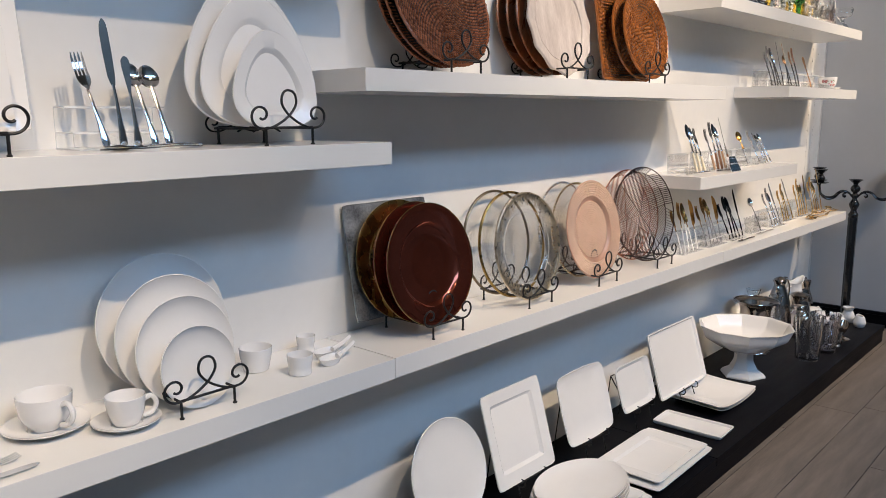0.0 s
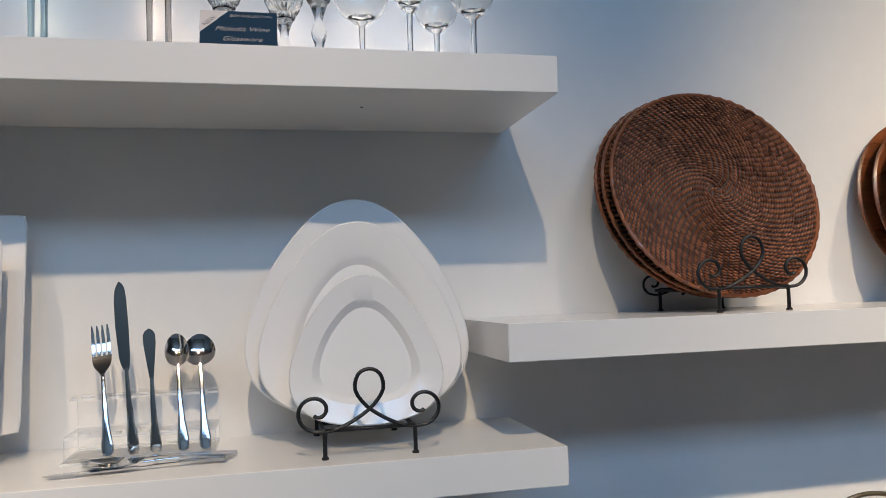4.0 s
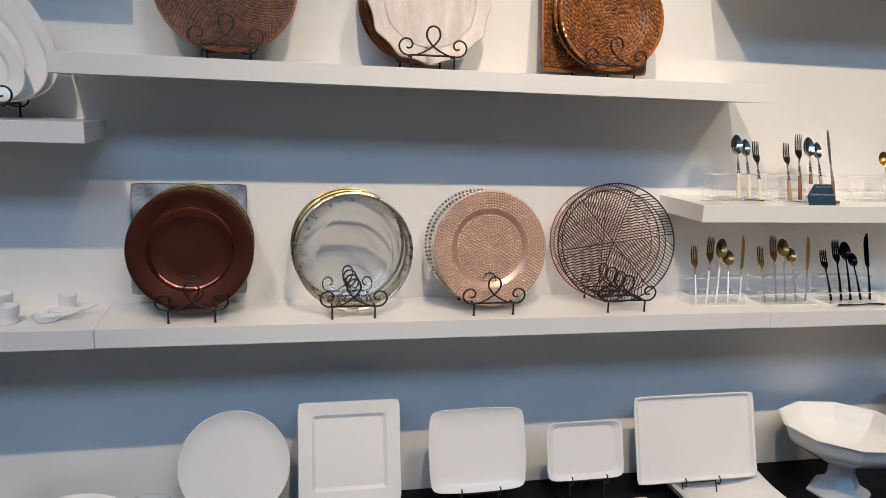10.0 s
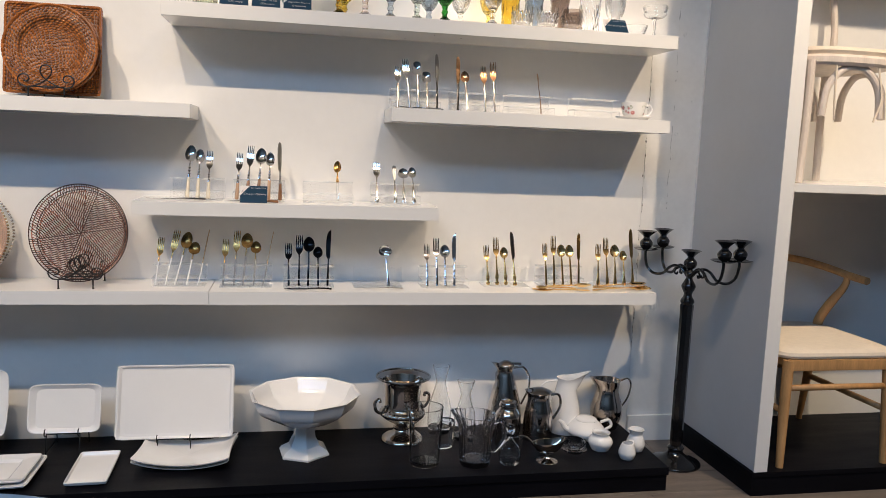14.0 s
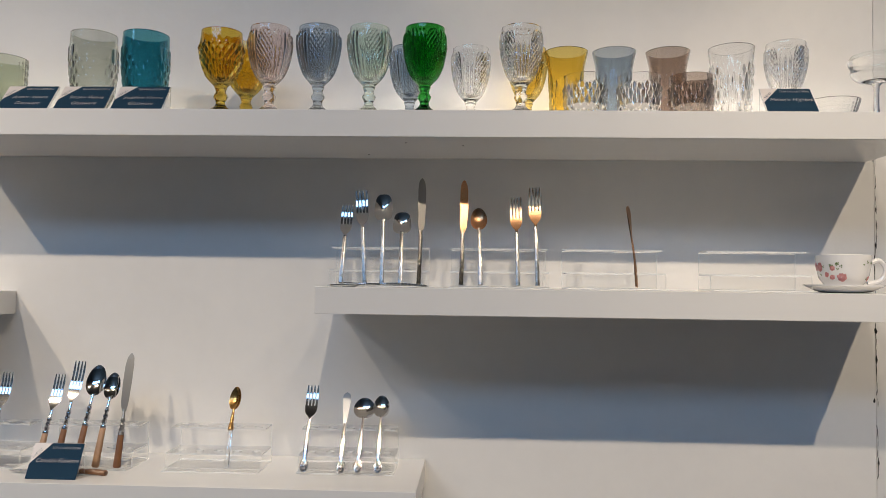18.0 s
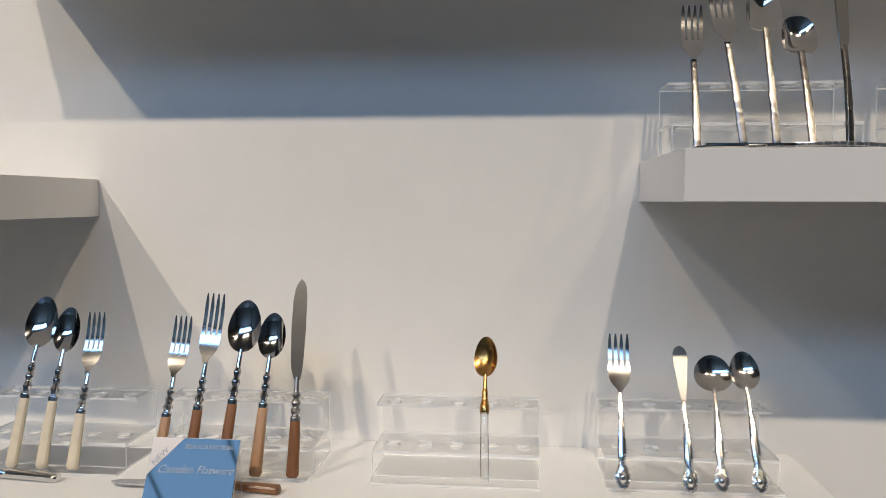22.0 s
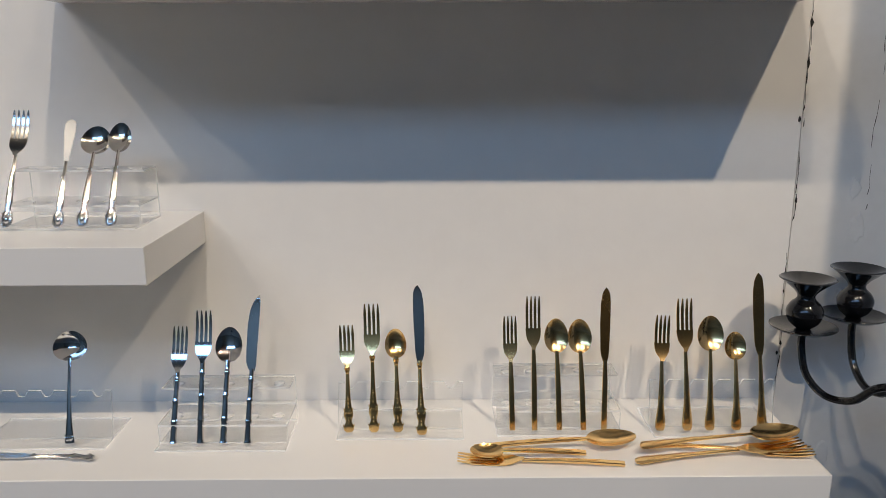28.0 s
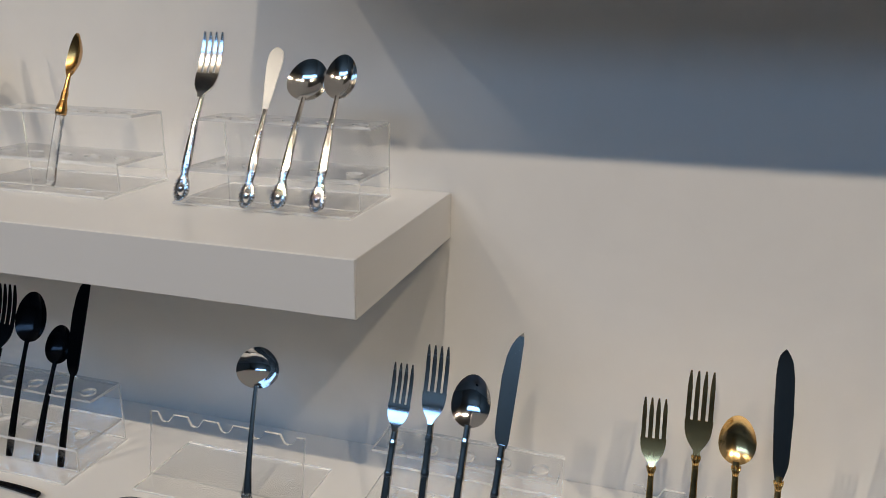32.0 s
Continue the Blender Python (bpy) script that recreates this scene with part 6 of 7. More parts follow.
def curved_plate(x, y, z, hw, hh, label, turn=0):
    sq = squircle(40, 1, 1)
    bm = loft(lambda a: (hw * sq(a)[0] * (1 - 0.05 * (1 - sq(a)[1] ** 2)), hh * sq(a)[1] * (1 - 0.05 * (1 - sq(a)[0] ** 2))), bowed(hw, hh), 120)
    for v in bm.verts:
        v.co.z += 0.030 * (abs(v.co.x) / hw) ** 2.2
    return solid("curved_plate", bm, CHINA, pose(x, y, z, 0, 0, turn), label, "plate", WP)


curved_plate(1.838, -0.262, Z_P, 0.172, 0.130, "white square plate with upswept sides lying in a pair", -4)
curved_plate(1.838, -0.262, Z_P + 0.012, 0.172, 0.130, "white square plate with upswept sides lying in a pair", -4)
lay("small_tray", squircle(26, 0.070, 0.138), up(flat_sq), 1.529, -0.334, Z_P, "narrow white rectangular porcelain tray lying flat", 2)
lay("rectangular_platter", squircle(26, 0.217, 0.135), up(rim_sq), 1.136, -0.361, Z_P, "white rectangular platter lying flat on the platform", 1)
lay("rectangular_platter", squircle(26, 0.195, 0.118), up(rim_sq), 1.146, -0.364, Z_P + 0.014, "smaller white rectangular platter nested on another", 1)
lay("rectangular_platter", squircle(26, 0.205, 0.125), up(rim_sq), 0.678, -0.380, Z_P, "white rectangular tray under a stack of ovals", 1)
lay("rectangular_platter", squircle(26, 0.185, 0.110), up(rim_sq), 0.678, -0.380, Z_P + 0.016, "white rectangular tray under a stack of ovals", 2)
for k in range(4):
    s = 0.198 - 0.004 * k
    lay("oval_platter", lambda a, s=s: (s * math.cos(a), s * 0.68 * math.sin(a)), up([(q, z * 1.2) for q, z in coupe]), 0.692 + 0.004 * (k % 2), -0.352, Z_P + 0.032 + 0.0105 * k, "white oval porcelain platter in a stack", 3)


def open_bowl(x, y, z, r, h, label, foot=0.45, n=56, shape=None, name="bowl", material=None, wide=0.78):
    shape = shape or circle
    prof = prof2([(foot * 0.9, 0.0), (foot, 0.001), (foot * 1.15, h * 0.1), (wide, h * 0.5), (max(0.94, wide), h * 0.85), (1.0, h)], 4) + [(0.985, h), (0.92, h * 0.86), (wide - 0.04, h * 0.5), (foot * 0.9, h * 0.16), (0.02, h * 0.12)]
    return solid(name, loft(lambda a: (shape(a)[0] * r, shape(a)[1] * r), prof, n), material or CHINA, pose(x, y, z), label, "bowl", "bowls on the platform")


open_bowl(0.313, -0.368, Z_P, 0.069, 0.070, "deep round white porcelain bowl", 0.58, wide=0.88)
open_bowl(0.070, -0.385, Z_P, 0.100, 0.062, "wide white oval serving bowl", 0.35, shape=lambda a: (1.0 * math.cos(a), 0.8 * math.sin(a)))
solid("pasta_bowl", loft(lambda a: (0.150 * math.cos(a), 0.112 * math.sin(a)), [(0.02, 0.006), (0.25, 0.007), (0.36, 0.016), (0.44, 0.034), (0.6, 0.044), (0.9, 0.054), (0.99, 0.058), (1.0, 0.056), (0.9, 0.050), (0.6, 0.039), (0.44, 0.028), (0.36, 0.008), (0.3, 0.0), (0.02, 0.0)], 80), CHINA, pose(-0.098, -0.150, Z_P + 0.012, 12, 0, 4), "wide rimmed white oval bowl tilted to the front", "bowl", "bowls on the platform")
open_bowl(0.090, -0.085, Z_P, 0.060, 0.062, "small clear glass bowl", 0.35, material=SODA, name="glass_bowl")
open_bowl(-0.072, -0.425, Z_P, 0.041, 0.048, "small white ribbed ramekin", 0.85, wide=0.92, shape=lambda a: ((1 + 0.015 * math.cos(28 * a)) * math.cos(a), (1 + 0.015 * math.cos(28 * a)) * math.sin(a)), n=112, name="ramekin")
open_bowl(-0.335, -0.080, Z_P, 0.078, 0.055, "white porcelain bowl near the wall", 0.4)
open_bowl(-0.340, -0.185, Z_P, 0.062, 0.050, "plain white porcelain bowl on the platform", 0.4)
bt = thing("gravy_boat", pose(-0.190, -0.318, Z_P, 0, 0, 62) @ Matrix.Scale(0.88, 4), "white rectangular porcelain gravy boat with a handle", "gravy boat")
part("body", loft(squircle(8, 0.075, 0.035), prof2([(0.7, 0), (0.72, 0.002), (0.85, 0.03), (1.0, 0.058)], 4) + [(0.96, 0.058), (0.8, 0.03), (0.6, 0.008), (0.02, 0.007)], 56), CHINA, bt)
part("handle", tube(spline([(0.07, 0, 0.05), (0.095, 0, 0.062), (0.115, 0, 0.058)], 5), 0.007, 8), CHINA, bt)

# footed decagon bowl
deca = lambda n: (lambda a: (math.cos(math.pi / n) / math.cos(((a + math.pi / n) % (2 * math.pi / n)) - math.pi / n) * math.cos(a), math.cos(math.pi / n) / math.cos(((a + math.pi / n) % (2 * math.pi / n)) - math.pi / n) * math.sin(a)))
fb = thing("footed_bowl", pose(2.268, -0.240, Z_P, 0, 0, 8) @ Matrix.Scale(1.05, 4), "large white faceted porcelain bowl on a pedestal foot", "bowl")
part("foot", loft(deca(6), [(0.02, 0), (0.096, 0.0), (0.097, 0.006), (0.088, 0.018), (0.060, 0.034), (0.042, 0.07), (0.040, 0.10), (0.052, 0.118), (0.02, 0.119)], 120), CHINA, fb)
part("bowl", loft(deca(10), prof2([(0.02, 0.110), (0.05, 0.112), (0.10, 0.128), (0.155, 0.160), (0.178, 0.180), (0.196, 0.222), (0.203, 0.228)], 3) + prof2([(0.199, 0.2285), (0.190, 0.222), (0.170, 0.184), (0.150, 0.167), (0.09, 0.138), (0.02, 0.130)], 3), 160), CHINA, fb)

# silver wine cooler
ur = thing("wine_cooler", pose(2.660, -0.140, Z_P, 0, 0, 20) @ Matrix.Scale(1.01, 4), "polished silver urn shaped wine cooler with scroll handles", "wine cooler")
part("body", lathe(prof2([(0.078, 0.0), (0.082, 0.004), (0.074, 0.016), (0.045, 0.030), (0.030, 0.046), (0.034, 0.056), (0.026, 0.066), (0.060, 0.088), (0.086, 0.108), (0.088, 0.122), (0.076, 0.132), (0.070, 0.15), (0.074, 0.22), (0.084, 0.246), (0.102, 0.258), (0.107, 0.264)], 4) + [(0.102, 0.262), (0.082, 0.250), (0.072, 0.22)], 120, wob=lambda a, k, z: 1 + (0.035 * abs(math.sin(12 * a)) if 0.07 < z < 0.128 else 0)), PLATED, ur)
part("rim_bead", tube([(0.1065 * math.cos(a * math.pi / 36), 0.1065 * math.sin(a * math.pi / 36), 0.2645) for a in range(72)], 0.0042, 8, closed=True), PLATED, ur)
part("inside", lathe([(0.0715, 0.222), (0.068, 0.15), (0.066, 0.135), (0.001, 0.134)], 48), DARKIN, ur, "brown metal interior")
for s in (-1, 1):
    part("handle", tube(spline([(s * 0.072, 0, 0.150), (s * 0.095, 0, 0.125), (s * 0.118, 0, 0.140), (s * 0.122, 0, 0.172), (s * 0.104, 0, 0.182), (s * 0.10, 0, 0.168)], 5), 0.0065, 8), PLATED, ur)


def jug(name, x, y, prof, material, label, handle=None, lid=None, n=44, turn=0, th=0.0025, lip=0.0, knob=None, cat="pitcher", hr=0.005, ribs=0):
    t = thing(name, pose(x, y, Z_P, 0, 0, turn), label, cat)
    out = prof2(prof, 5)
    inner = [(max(0.002, r - th), z) for r, z in out[::-1] if z > prof[0][1] + 0.012]
    r_last = inner[-1]
    full = out + [(out[-1][0] - th * 0.5, out[-1][1] + 0.0008)] + inner + [(0.001, r_last[1] - 0.001)]
    bm = lathe(full, n, wob=(lambda a, k, z: 1 + 0.045 * abs(math.cos(ribs * a / 2)) * (1 if z > 0.03 else 0.4)) if ribs else None)
    if lip:
        zt, zb = prof[-1][1], prof[-1][1] * 0.78
        for v in bm.verts:
            if v.co.z > zb and v.co.x < 0:
                f = (v.co.z - zb) / (zt - zb) * max(0, -v.co.x / (prof[-1][0] + 1e-6)) ** 3
                v.co.x -= lip * f
                v.co.z += lip * 0.5 * f
    part("body", bm, material, t)
    if handle:
        part("handle", tube(spline(handle, 6), hr, 8), material, t)
    if lid:
        part("lid", lathe(prof2(lid, 4), n), material, t)
    if knob:
        part("stopper", lathe(prof2(knob, 5), 28), material, t)
    return t


jug("carafe", 2.832, -0.062, [(0.040, 0), (0.044, 0.004), (0.048, 0.06), (0.045, 0.12), (0.025, 0.195), (0.022, 0.225), (0.037, 0.285)], JUGGLASS, "clear glass carafe with a flared neck", th=0.0042)
jug("carafe", 2.920, -0.150, [(0.040, 0), (0.044, 0.004), (0.047, 0.05), (0.042, 0.10), (0.024, 0.165), (0.022, 0.195), (0.037, 0.245)], JUGGLASS, "smaller clear glass carafe with a flared neck", th=0.0042)
jug("beer_mug_pitcher", 2.715, -0.385, [(0.050, 0), (0.055, 0.004), (0.057, 0.03), (0.061, 0.13), (0.066, 0.222)], JUGGLASS, "clear glass pitcher with a square handle", handle=[(0.060, 0, 0.175), (0.094, 0, 0.172), (0.100, 0, 0.160), (0.098, 0, 0.085), (0.090, 0, 0.070), (0.058, 0, 0.064)], lip=0.02, turn=-10, hr=0.009, th=0.0065)
jug("fluted_pitcher", 2.905, -0.405, [(0.052, 0), (0.056, 0.004), (0.060, 0.06), (0.063, 0.13), (0.070, 0.195)], CLOUDY, "clear fluted plastic pitcher with a handle", handle=[(0.062, 0, 0.16), (0.100, 0, 0.165), (0.110, 0, 0.105), (0.080, 0, 0.055), (0.058, 0, 0.052)], lip=0.024, turn=-8, hr=0.007, th=0.005, ribs=22, n=132)
jug("decanter", 3.040, -0.415, [(0.030, 0), (0.036, 0.004), (0.043, 0.032), (0.036, 0.066), (0.013, 0.094), (0.012, 0.108), (0.019, 0.116)], JUGGLASS, "small clear glass cruet with a stopper", th=0.0045, knob=[(0.001, 0.10), (0.011, 0.104), (0.012, 0.118), (0.018, 0.134), (0.012, 0.152), (0.001, 0.156)], cat="cruet", handle=[(0.014, 0, 0.104), (0.046, 0, 0.098), (0.041, 0, 0.055)], hr=0.003)
tj = jug("thermal_jug", 3.100, -0.105, [(0.066, 0), (0.070, 0.004), (0.073, 0.03), (0.070, 0.10), (0.058, 0.175), (0.036, 0.245), (0.028, 0.27), (0.034, 0.292)], STAINLESS, "tall polished steel thermal coffee jug with a lever lid", handle=[(0.030, 0, 0.285), (0.070, 0, 0.290), (0.095, 0, 0.255), (0.098, 0, 0.20), (0.070, 0, 0.13)], lid=[(0.001, 0.286), (0.032, 0.290), (0.030, 0.302), (0.012, 0.314), (0.001, 0.315)], lip=0.030, turn=-12, hr=0.0045)
part("lever", box(0.0, 0.062, -0.008, 0.008, 0.300, 0.308, 0.002), STAINLESS, tj)
jug("steel_shaker", 3.082, -0.225, [(0.046, 0), (0.050, 0.004), (0.051, 0.10), (0.050, 0.128), (0.036, 0.150), (0.034, 0.160)], STAINLESS, "small polished steel shaker with a sloped shoulder", lid=[(0.001, 0.158), (0.035, 0.159), (0.034, 0.176), (0.026, 0.181), (0.001, 0.182)])
jug("thermal_jug", 3.228, -0.175, [(0.056, 0), (0.060, 0.004), (0.062, 0.05), (0.057, 0.12), (0.044, 0.172), (0.048, 0.200)], STAINLESS, "short polished steel thermal jug with a handle", handle=[(0.048, 0, 0.188), (0.082, 0, 0.188), (0.090, 0, 0.140), (0.062, 0, 0.085)], lid=[(0.001, 0.194), (0.048, 0.197), (0.049, 0.204), (0.020, 0.216), (0.001, 0.218)], lip=0.014, turn=-8, hr=0.0055)
jug("white_jug", 3.372, -0.098, [(0.064, 0), (0.068, 0.004), (0.070, 0.04), (0.062, 0.11), (0.046, 0.175), (0.038, 0.215), (0.040, 0.235)], CHINA, "tall white porcelain jug with a long swept spout", lip=0.062, turn=172, th=0.004, handle=[(0.036, 0, 0.222), (0.090, 0, 0.210), (0.120, 0, 0.165), (0.110, 0, 0.120), (0.060, 0, 0.105)], hr=0.0045)
jug("water_pitcher", 3.572, -0.075, [(0.046, 0), (0.050, 0.004), (0.068, 0.055), (0.066, 0.105), (0.048, 0.165), (0.054, 0.215)], STAINLESS, "polished steel water pitcher with a wire handle", handle=[(0.052, 0, 0.205), (0.095, 0, 0.215), (0.112, 0, 0.185), (0.100, 0, 0.130), (0.066, 0, 0.080)], lip=0.036, turn=4, hr=0.004)
tp2 = jug("teapot", 3.435, -0.190, [(0.046, 0), (0.050, 0.003), (0.078, 0.028), (0.076, 0.050), (0.050, 0.076), (0.042, 0.080)], CHINA, "white porcelain teapot with a lid", handle=[(0.064, 0, 0.066), (0.100, 0, 0.074), (0.112, 0, 0.048), (0.072, 0, 0.026)], lid=[(0.001, 0.078), (0.044, 0.079), (0.036, 0.090), (0.010, 0.096), (0.001, 0.097)], cat="teapot", hr=0.0065)
part("spout", tube(spline([(-0.062, 0, 0.032), (-0.092, 0, 0.048), (-0.106, 0, 0.070), (-0.124, 0, 0.080)], 5), [0.015 - 0.0006 * k for k in range(16)], 10), CHINA, tp2)
jug("sugar_bowl", 3.450, -0.315, [(0.034, 0), (0.037, 0.003), (0.049, 0.028), (0.046, 0.045), (0.034, 0.060), (0.038, 0.072)], CHINA, "round white porcelain sugar bowl", th=0.004, cat="bowl")
jug("creamer", 3.592, -0.338, [(0.028, 0), (0.031, 0.003), (0.038, 0.028), (0.030, 0.055), (0.024, 0.068), (0.032, 0.088)], CHINA, "white porcelain creamer jug with a pinched lip", th=0.004, lip=0.012, turn=40)
jug("creamer", 3.520, -0.418, [(0.024, 0), (0.027, 0.003), (0.034, 0.022), (0.030, 0.042), (0.022, 0.062)], CHINA, "small white porcelain creamer", th=0.004, lip=0.012, turn=-150)
cup(3.332, -0.335, Z_P, 0.034, 0.048, "clear glass cup on a glass saucer", 10, 0.5, material=SODA, saucer=0.052, name="glass_cup")
gb = thing("gravy_boat", pose(3.192, -0.412, Z_P, 0, 0, 5), "polished silver gravy boat on a foot", "gravy boat")
part("foot", lathe(prof2([(0.040, 0), (0.041, 0.003), (0.018, 0.012), (0.010, 0.022), (0.016, 0.034)], 4), 32), PLATED, gb)
bm = loft(lambda a: (0.070 * math.cos(a) * (1 + 0.12 * math.cos(a)), 0.034 * math.sin(a)), prof2([(0.15, 0.032), (0.6, 0.040), (0.9, 0.062), (1.0, 0.078)], 4) + [(0.97, 0.077), (0.85, 0.060), (0.5, 0.042), (0.02, 0.038)], 48)
for v in bm.verts:
    if v.co.x > 0.03:
        v.co.z += (v.co.x - 0.03) * 0.25
part("bowl", bm, PLATED, gb)
part("handle", tube(spline([(-0.055, 0, 0.066), (-0.085, 0, 0.098), (-0.115, 0, 0.108), (-0.118, 0, 0.095)], 6), 0.0045, 8), PLATED, gb)

# ---- black candelabra on the floor ----
cd = thing("candelabra", pose(3.812, -0.264, 0), "tall glossy black five arm candelabra on the floor", "candelabra")
BLK = mat("glossy_black_enamel", (0.008, 0.008, 0.009), 0.16, metal=0.2, var=0.1, bump=0.02, coat=0.5)
part("base", lathe(prof2([(0.104, 0.0), (0.106, 0.004), (0.100, 0.012), (0.062, 0.026), (0.040, 0.040), (0.030, 0.055), (0.034, 0.068), (0.024, 0.078)], 5), 48), BLK, cd)
part("column", loft(deca(8), [(0.002, 0.07), (0.021, 0.07), (0.026, 0.10), (0.026, 0.64), (0.028, 0.678), (0.022, 0.688), (0.002, 0.688)], 64), BLK, cd, smooth=False)
part("baluster", lathe(prof2([(0.024, 0.683), (0.028, 0.698), (0.016, 0.723), (0.026, 0.748), (0.028, 0.763), (0.014, 0.790), (0.014, 0.808), (0.020, 0.813), (0.012, 0.826)], 5), 36), BLK, cd)


def candle_cup(parent, x, y, z, s=1.0):
    part("candle_cup", lathe(prof2([(0.009, 0.0), (0.022, 0.012), (0.027, 0.028), (0.022, 0.040), (0.013, 0.050), (0.017, 0.060), (0.034, 0.075), (0.041, 0.080)], 5) + [(0.039, 0.081), (0.016, 0.070), (0.001, 0.069)], 32), BLK, parent, m=pose(x, y, z))


candle_cup(cd, 0, 0, 0.826)
for deg, rr, dz in ((126, 0.204, 0.006), (97, 0.202, 0.012), (300, 0.211, 0.010), (278, 0.202, 0.010)):
    c, s = math.cos(radians(deg)), math.sin(radians(deg))
    P = [(0.010, 0.800), (0.035, 0.826), (0.062, 0.836), (0.090, 0.825), (0.120, 0.795), (0.160, 0.788), (0.192, 0.810), (0.204, 0.850), (0.205, 0.880 + dz)]
    part("arm", tube(spline([(r * rr / 0.205 * c, r * rr / 0.205 * s, z + dz * (r / 0.205) ** 2 - (dz if r > 0.2049 else 0)) for r, z in P], 5), 0.0058, 8), BLK, cd)
    part("scroll", tube(spline([(0.040 * c, 0.040 * s, 0.835), (0.060 * c, 0.060 * s, 0.822), (0.066 * c, 0.066 * s, 0.808), (0.056 * c, 0.056 * s, 0.802), (0.052 * c, 0.052 * s, 0.812)], 5), 0.004, 7), BLK, cd)
    part("drip_pan", lathe(prof2([(0.004, 0.0), (0.034, 0.002), (0.048, 0.008), (0.049, 0.010)], 4) + [(0.034, 0.005), (0.002, 0.004)], 32), BLK, cd, m=pose(rr * c, rr * s, 0.876 + dz))
    candle_cup(cd, rr * c, rr * s, 0.880 + dz)

# ---- chairs in the bay ----
ch = thing("wishbone_chair", pose(4.325, -0.30, Z_P), "oiled beech wishbone chair with a cream seat", "chair")
SH = 0.425
legs = {"fl": (-0.232, -0.262), "fr": (0.232, -0.262), "bl": (-0.222, 0.255), "br": (0.222, 0.255)}
for k, (lx, ly) in legs.items():
    sx = 1 if lx > 0 else -1
    if ly < 0:
        part("leg", tube([(lx, ly, 0), (lx * 0.985, ly * 0.96, 0.2), (lx * 0.96, ly * 0.93, SH)], [0.014, 0.019, 0.0215], 14), BEECH, ch)
    else:
        post = spline([(lx, ly, 0), (sx * 0.214, 0.215, 0.22), (sx * 0.208, 0.180, SH), (sx * 0.212, 0.168, 0.50), (sx * 0.240, 0.138, 0.58), (sx * 0.272, 0.112, 0.648), (sx * 0.280, 0.104, 0.694)], 6)
        part("leg", tube(post, [float(np.interp(p.z, [0, 0.25, 0.45, 0.58, 0.70], [0.0125, 0.019, 0.021, 0.020, 0.013])) for p in post], 14), BEECH, ch)
part("top_rail", tube(spline([(-0.292, 0.000, 0.694), (-0.282, 0.100, 0.702), (-0.225, 0.205, 0.728), (-0.12, 0.262, 0.752), (0, 0.278, 0.760), (0.12, 0.262, 0.752), (0.225, 0.205, 0.728), (0.282, 0.100, 0.702), (0.292, 0.000, 0.694)], 8), 0.0165, 14), BEECH, ch)
splat = spline([(0, 0.205, SH), (0, 0.222, 0.50), (0, 0.240, 0.58)], 6)
part("backrest", tube(splat, 0.014, 12), BEECH, ch)
for sx in (-1, 1):
    part("backrest_branch", tube(spline([(0, 0.236, 0.565), (sx * 0.016, 0.245, 0.62), (sx * 0.048, 0.262, 0.69), (sx * 0.085, 0.268, 0.752)], 6), 0.0105, 10), BEECH, ch)
for a, b, zz in (("fl", "fr", 0.315), ("bl", "br", 0.27), ("fl", "bl", 0.22), ("fr", "br", 0.22)):
    p, q = legs[a], legs[b]
    part("stretcher", tube([(p[0] * 0.97, p[1] * (0.94 if p[1] < 0 else 0.84), zz), (q[0] * 0.97, q[1] * (0.94 if q[1] < 0 else 0.84), zz)], [0.0125, 0.0125], 12), BEECH, ch)
part("seat_rail", box(-0.225, 0.225, -0.262, -0.230, SH - 0.040, SH + 0.004, 0.006), BEECH, ch)
for sx in (-1, 1):
    part("seat_rail", box(sx * 0.212 - 0.014, sx * 0.212 + 0.014, -0.225, 0.17, SH - 0.03, SH + 0.002, 0.006), BEECH, ch)
part("seat", loft(squircle(8, 0.262, 0.262), [(0.02, SH + 0.002), (0.93, SH + 0.002), (0.985, SH + 0.008), (1.0, SH + 0.018), (0.985, SH + 0.030), (0.93, SH + 0.040), (0.7, SH + 0.046), (0.02, SH + 0.048)], 80), LINEN, ch, "cream upholstered seat")

bc = thing("bentwood_chair", pose(4.30, -0.300, 1.2025), "limed bentwood chair on a shelf above the other", "chair")
for lx, ly in ((-0.19, -0.19), (0.19, -0.19), (-0.16, 0.19), (0.16, 0.19)):
    part("leg", tube(spline([(lx * 1.1, ly * 1.1, 0), (lx * 0.98, ly, 0.25), (lx * 0.95, ly * 0.95, 0.46)], 4), 0.0165, 10), WASHWOOD, bc)
for k in range(4):
    a = radians(90 * k)
    pts = [(-0.125, -0.19, 0.255), (-0.11, -0.19, 0.36), (-0.06, -0.19, 0.425), (0, -0.19, 0.442), (0.06, -0.19, 0.425), (0.11, -0.19, 0.36), (0.125, -0.19, 0.255)]
    part("bent_brace", tube(spline(pts, 6), 0.0145, 10), WASHWOOD, bc, m=pose(0, 0, 0, 0, 0, 90 * k))
part("seat_ring", loft(squircle(3, 0.225, 0.225), [(0.02, 0.445), (0.96, 0.445), (1.0, 0.455), (1.0, 0.475), (0.96, 0.485), (0.02, 0.485)], 56), WASHWOOD, bc)
part("seat_cushion", loft(squircle(3, 0.215, 0.215), [(0.02, 0.486), (0.96, 0.486), (1.0, 0.500), (0.95, 0.514), (0.02, 0.520)], 56), LINEN, bc, "thin cream seat cushion")
part("back_hoop", tube(spline([(-0.18, 0.18, 0.46), (-0.19, 0.21, 0.7), (-0.15, 0.24, 0.92), (0, 0.25, 0.99), (0.15, 0.24, 0.92), (0.19, 0.21, 0.7), (0.18, 0.18, 0.46)], 6), 0.015, 10), WASHWOOD, bc)
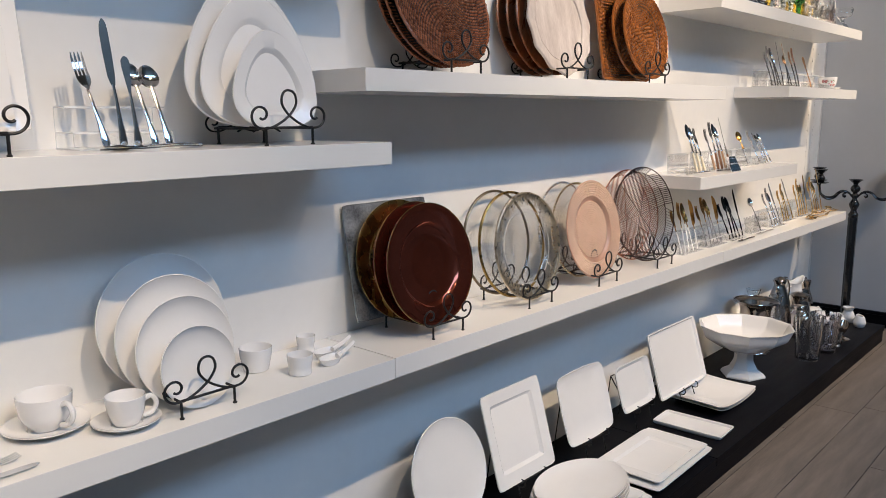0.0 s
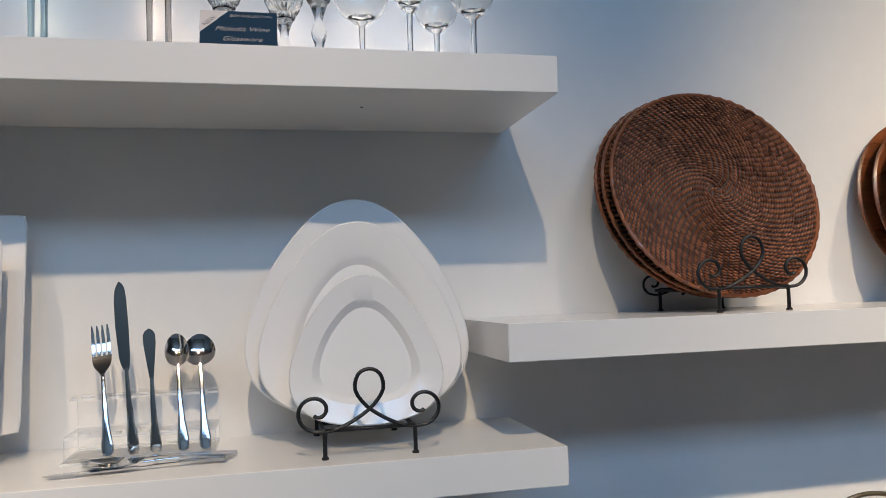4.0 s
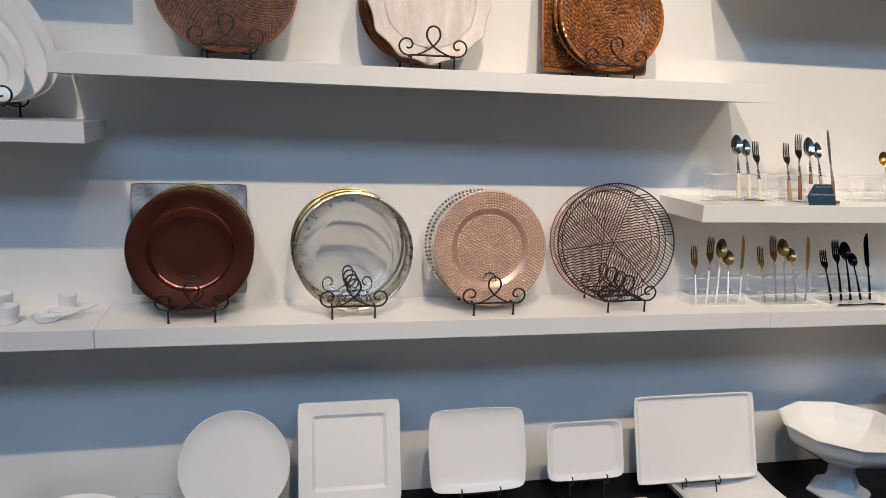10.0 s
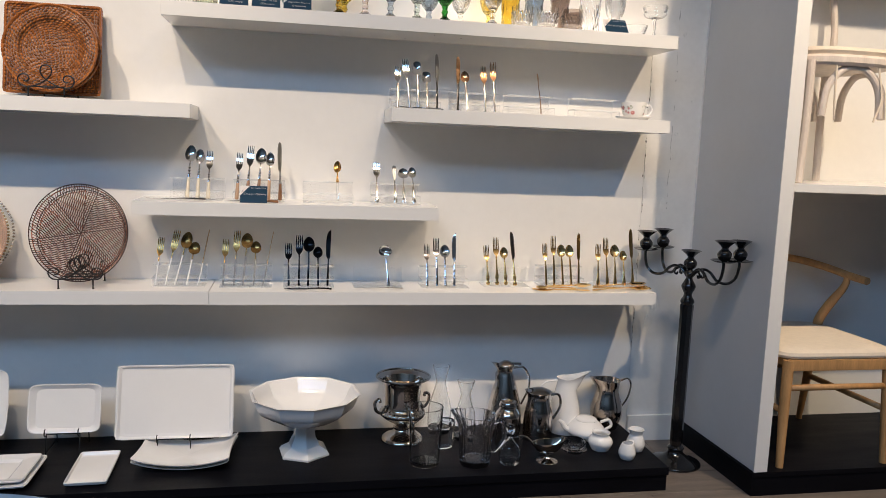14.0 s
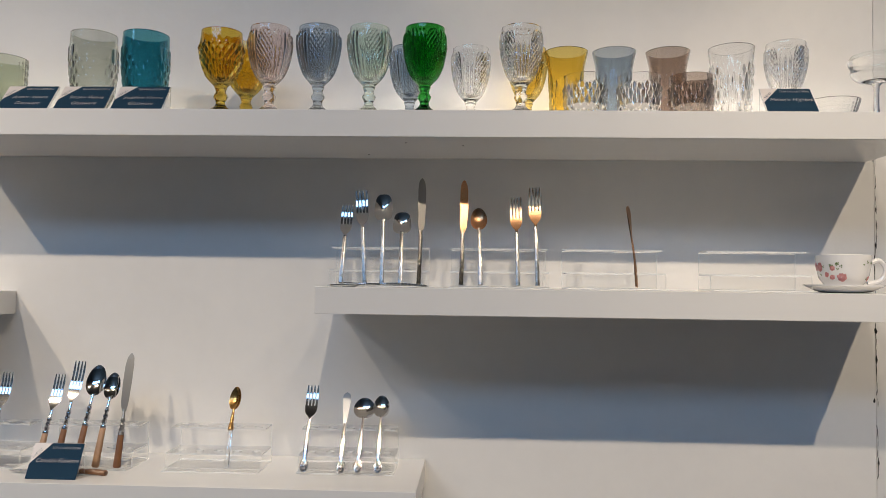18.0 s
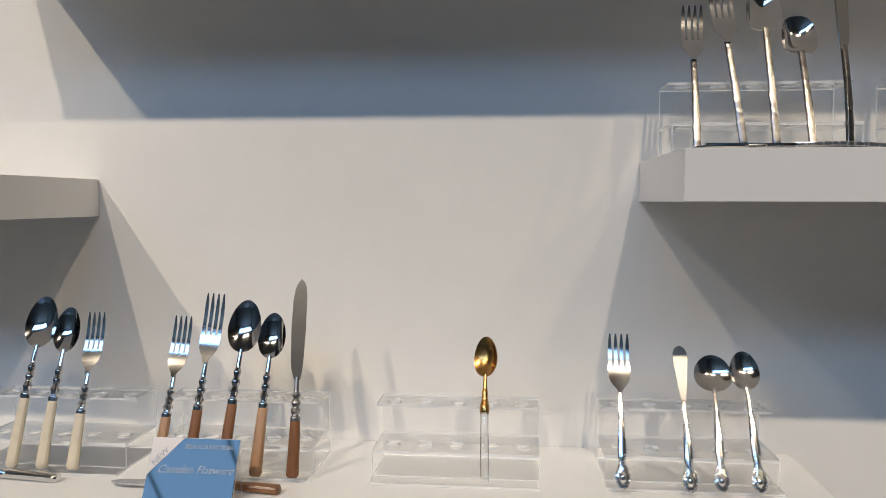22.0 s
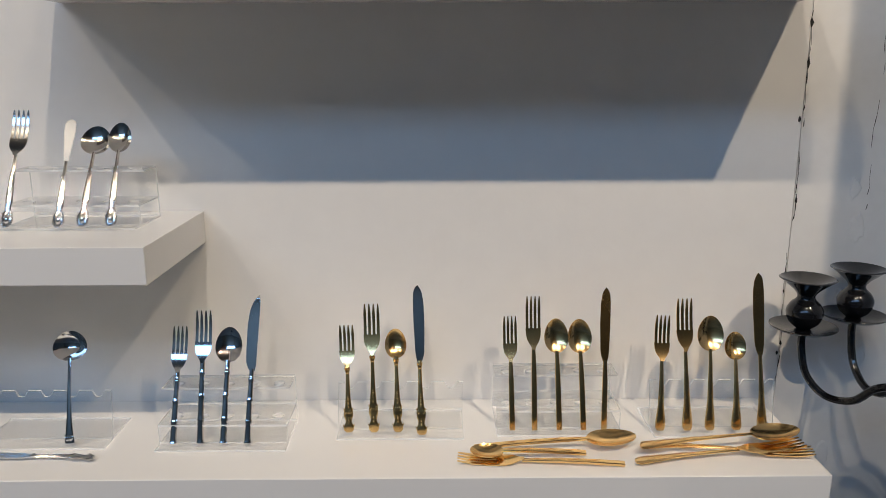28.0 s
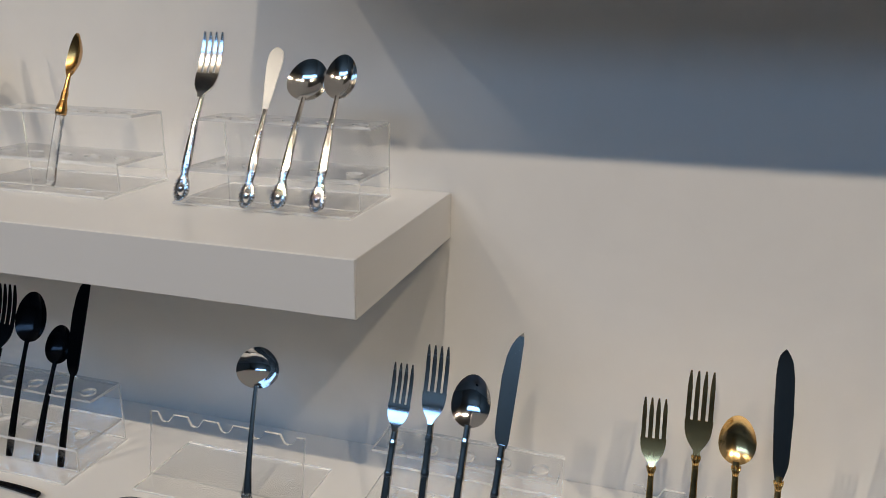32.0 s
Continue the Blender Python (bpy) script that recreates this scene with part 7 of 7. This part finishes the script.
for sx in (-1, 1):
    part("tie_cord", tube(spline([(sx * 0.09, -0.205, 0.45), (sx * 0.10 + 0.01, -0.21, 0.33), (sx * 0.085, -0.212, 0.24)], 4), 0.004, 6), LINEN, bc)

# ---- round table in the aisle ----
tb = thing("round_table", pose(1.665, -2.50, 0), "round table with a glossy pale top in the aisle", "table")
part("tabletop", lathe([(0.001, 0.728), (0.54, 0.728), (0.562, 0.733), (0.570, 0.741), (0.566, 0.748), (0.55, 0.750), (0.001, 0.750)], 96), TABLETOP, tb, smooth=False)
part("pedestal", lathe(prof2([(0.28, 0.0), (0.28, 0.012), (0.08, 0.03), (0.04, 0.06), (0.04, 0.66), (0.10, 0.725)], 4), 40), BLACK, tb)

# ---- floor planks ----
rnd = random.Random(11)
PW, PLEN = 0.178, 1.22
mes = []
for k in range(4):
    mes.append(link_mesh("plank", box(-PLEN / 2 + 0.0012, PLEN / 2 - 0.0012, -PW / 2 + 0.0012, PW / 2 - 0.0012, -0.004, 0.0, 0.0008, seg=1), FLOORM, False))
far = bmesh.new()
row = 0
yy = -0.09
while yy > y0:
    off = rnd.uniform(0, PLEN)
    xx = x0 - off
    while xx < x1:
        cx = xx + PLEN / 2
        if -0.8 < cx < 6.0 and -3.2 < yy < -0.3:
            o = child("plank", mes[rnd.randrange(4)], floor, pose(cx, yy, 0))
        else:
            box(max(x0, xx + 0.0012), min(x1, xx + PLEN - 0.0012), yy - PW / 2 + 0.0012, yy + PW / 2 - 0.0012, -0.0038, 0.0, bm=far)
        xx += PLEN
    yy -= PW
    row += 1
o = part("far_planks", far, FLOORM, floor, smooth=False)
o["kind"] = "stuff"

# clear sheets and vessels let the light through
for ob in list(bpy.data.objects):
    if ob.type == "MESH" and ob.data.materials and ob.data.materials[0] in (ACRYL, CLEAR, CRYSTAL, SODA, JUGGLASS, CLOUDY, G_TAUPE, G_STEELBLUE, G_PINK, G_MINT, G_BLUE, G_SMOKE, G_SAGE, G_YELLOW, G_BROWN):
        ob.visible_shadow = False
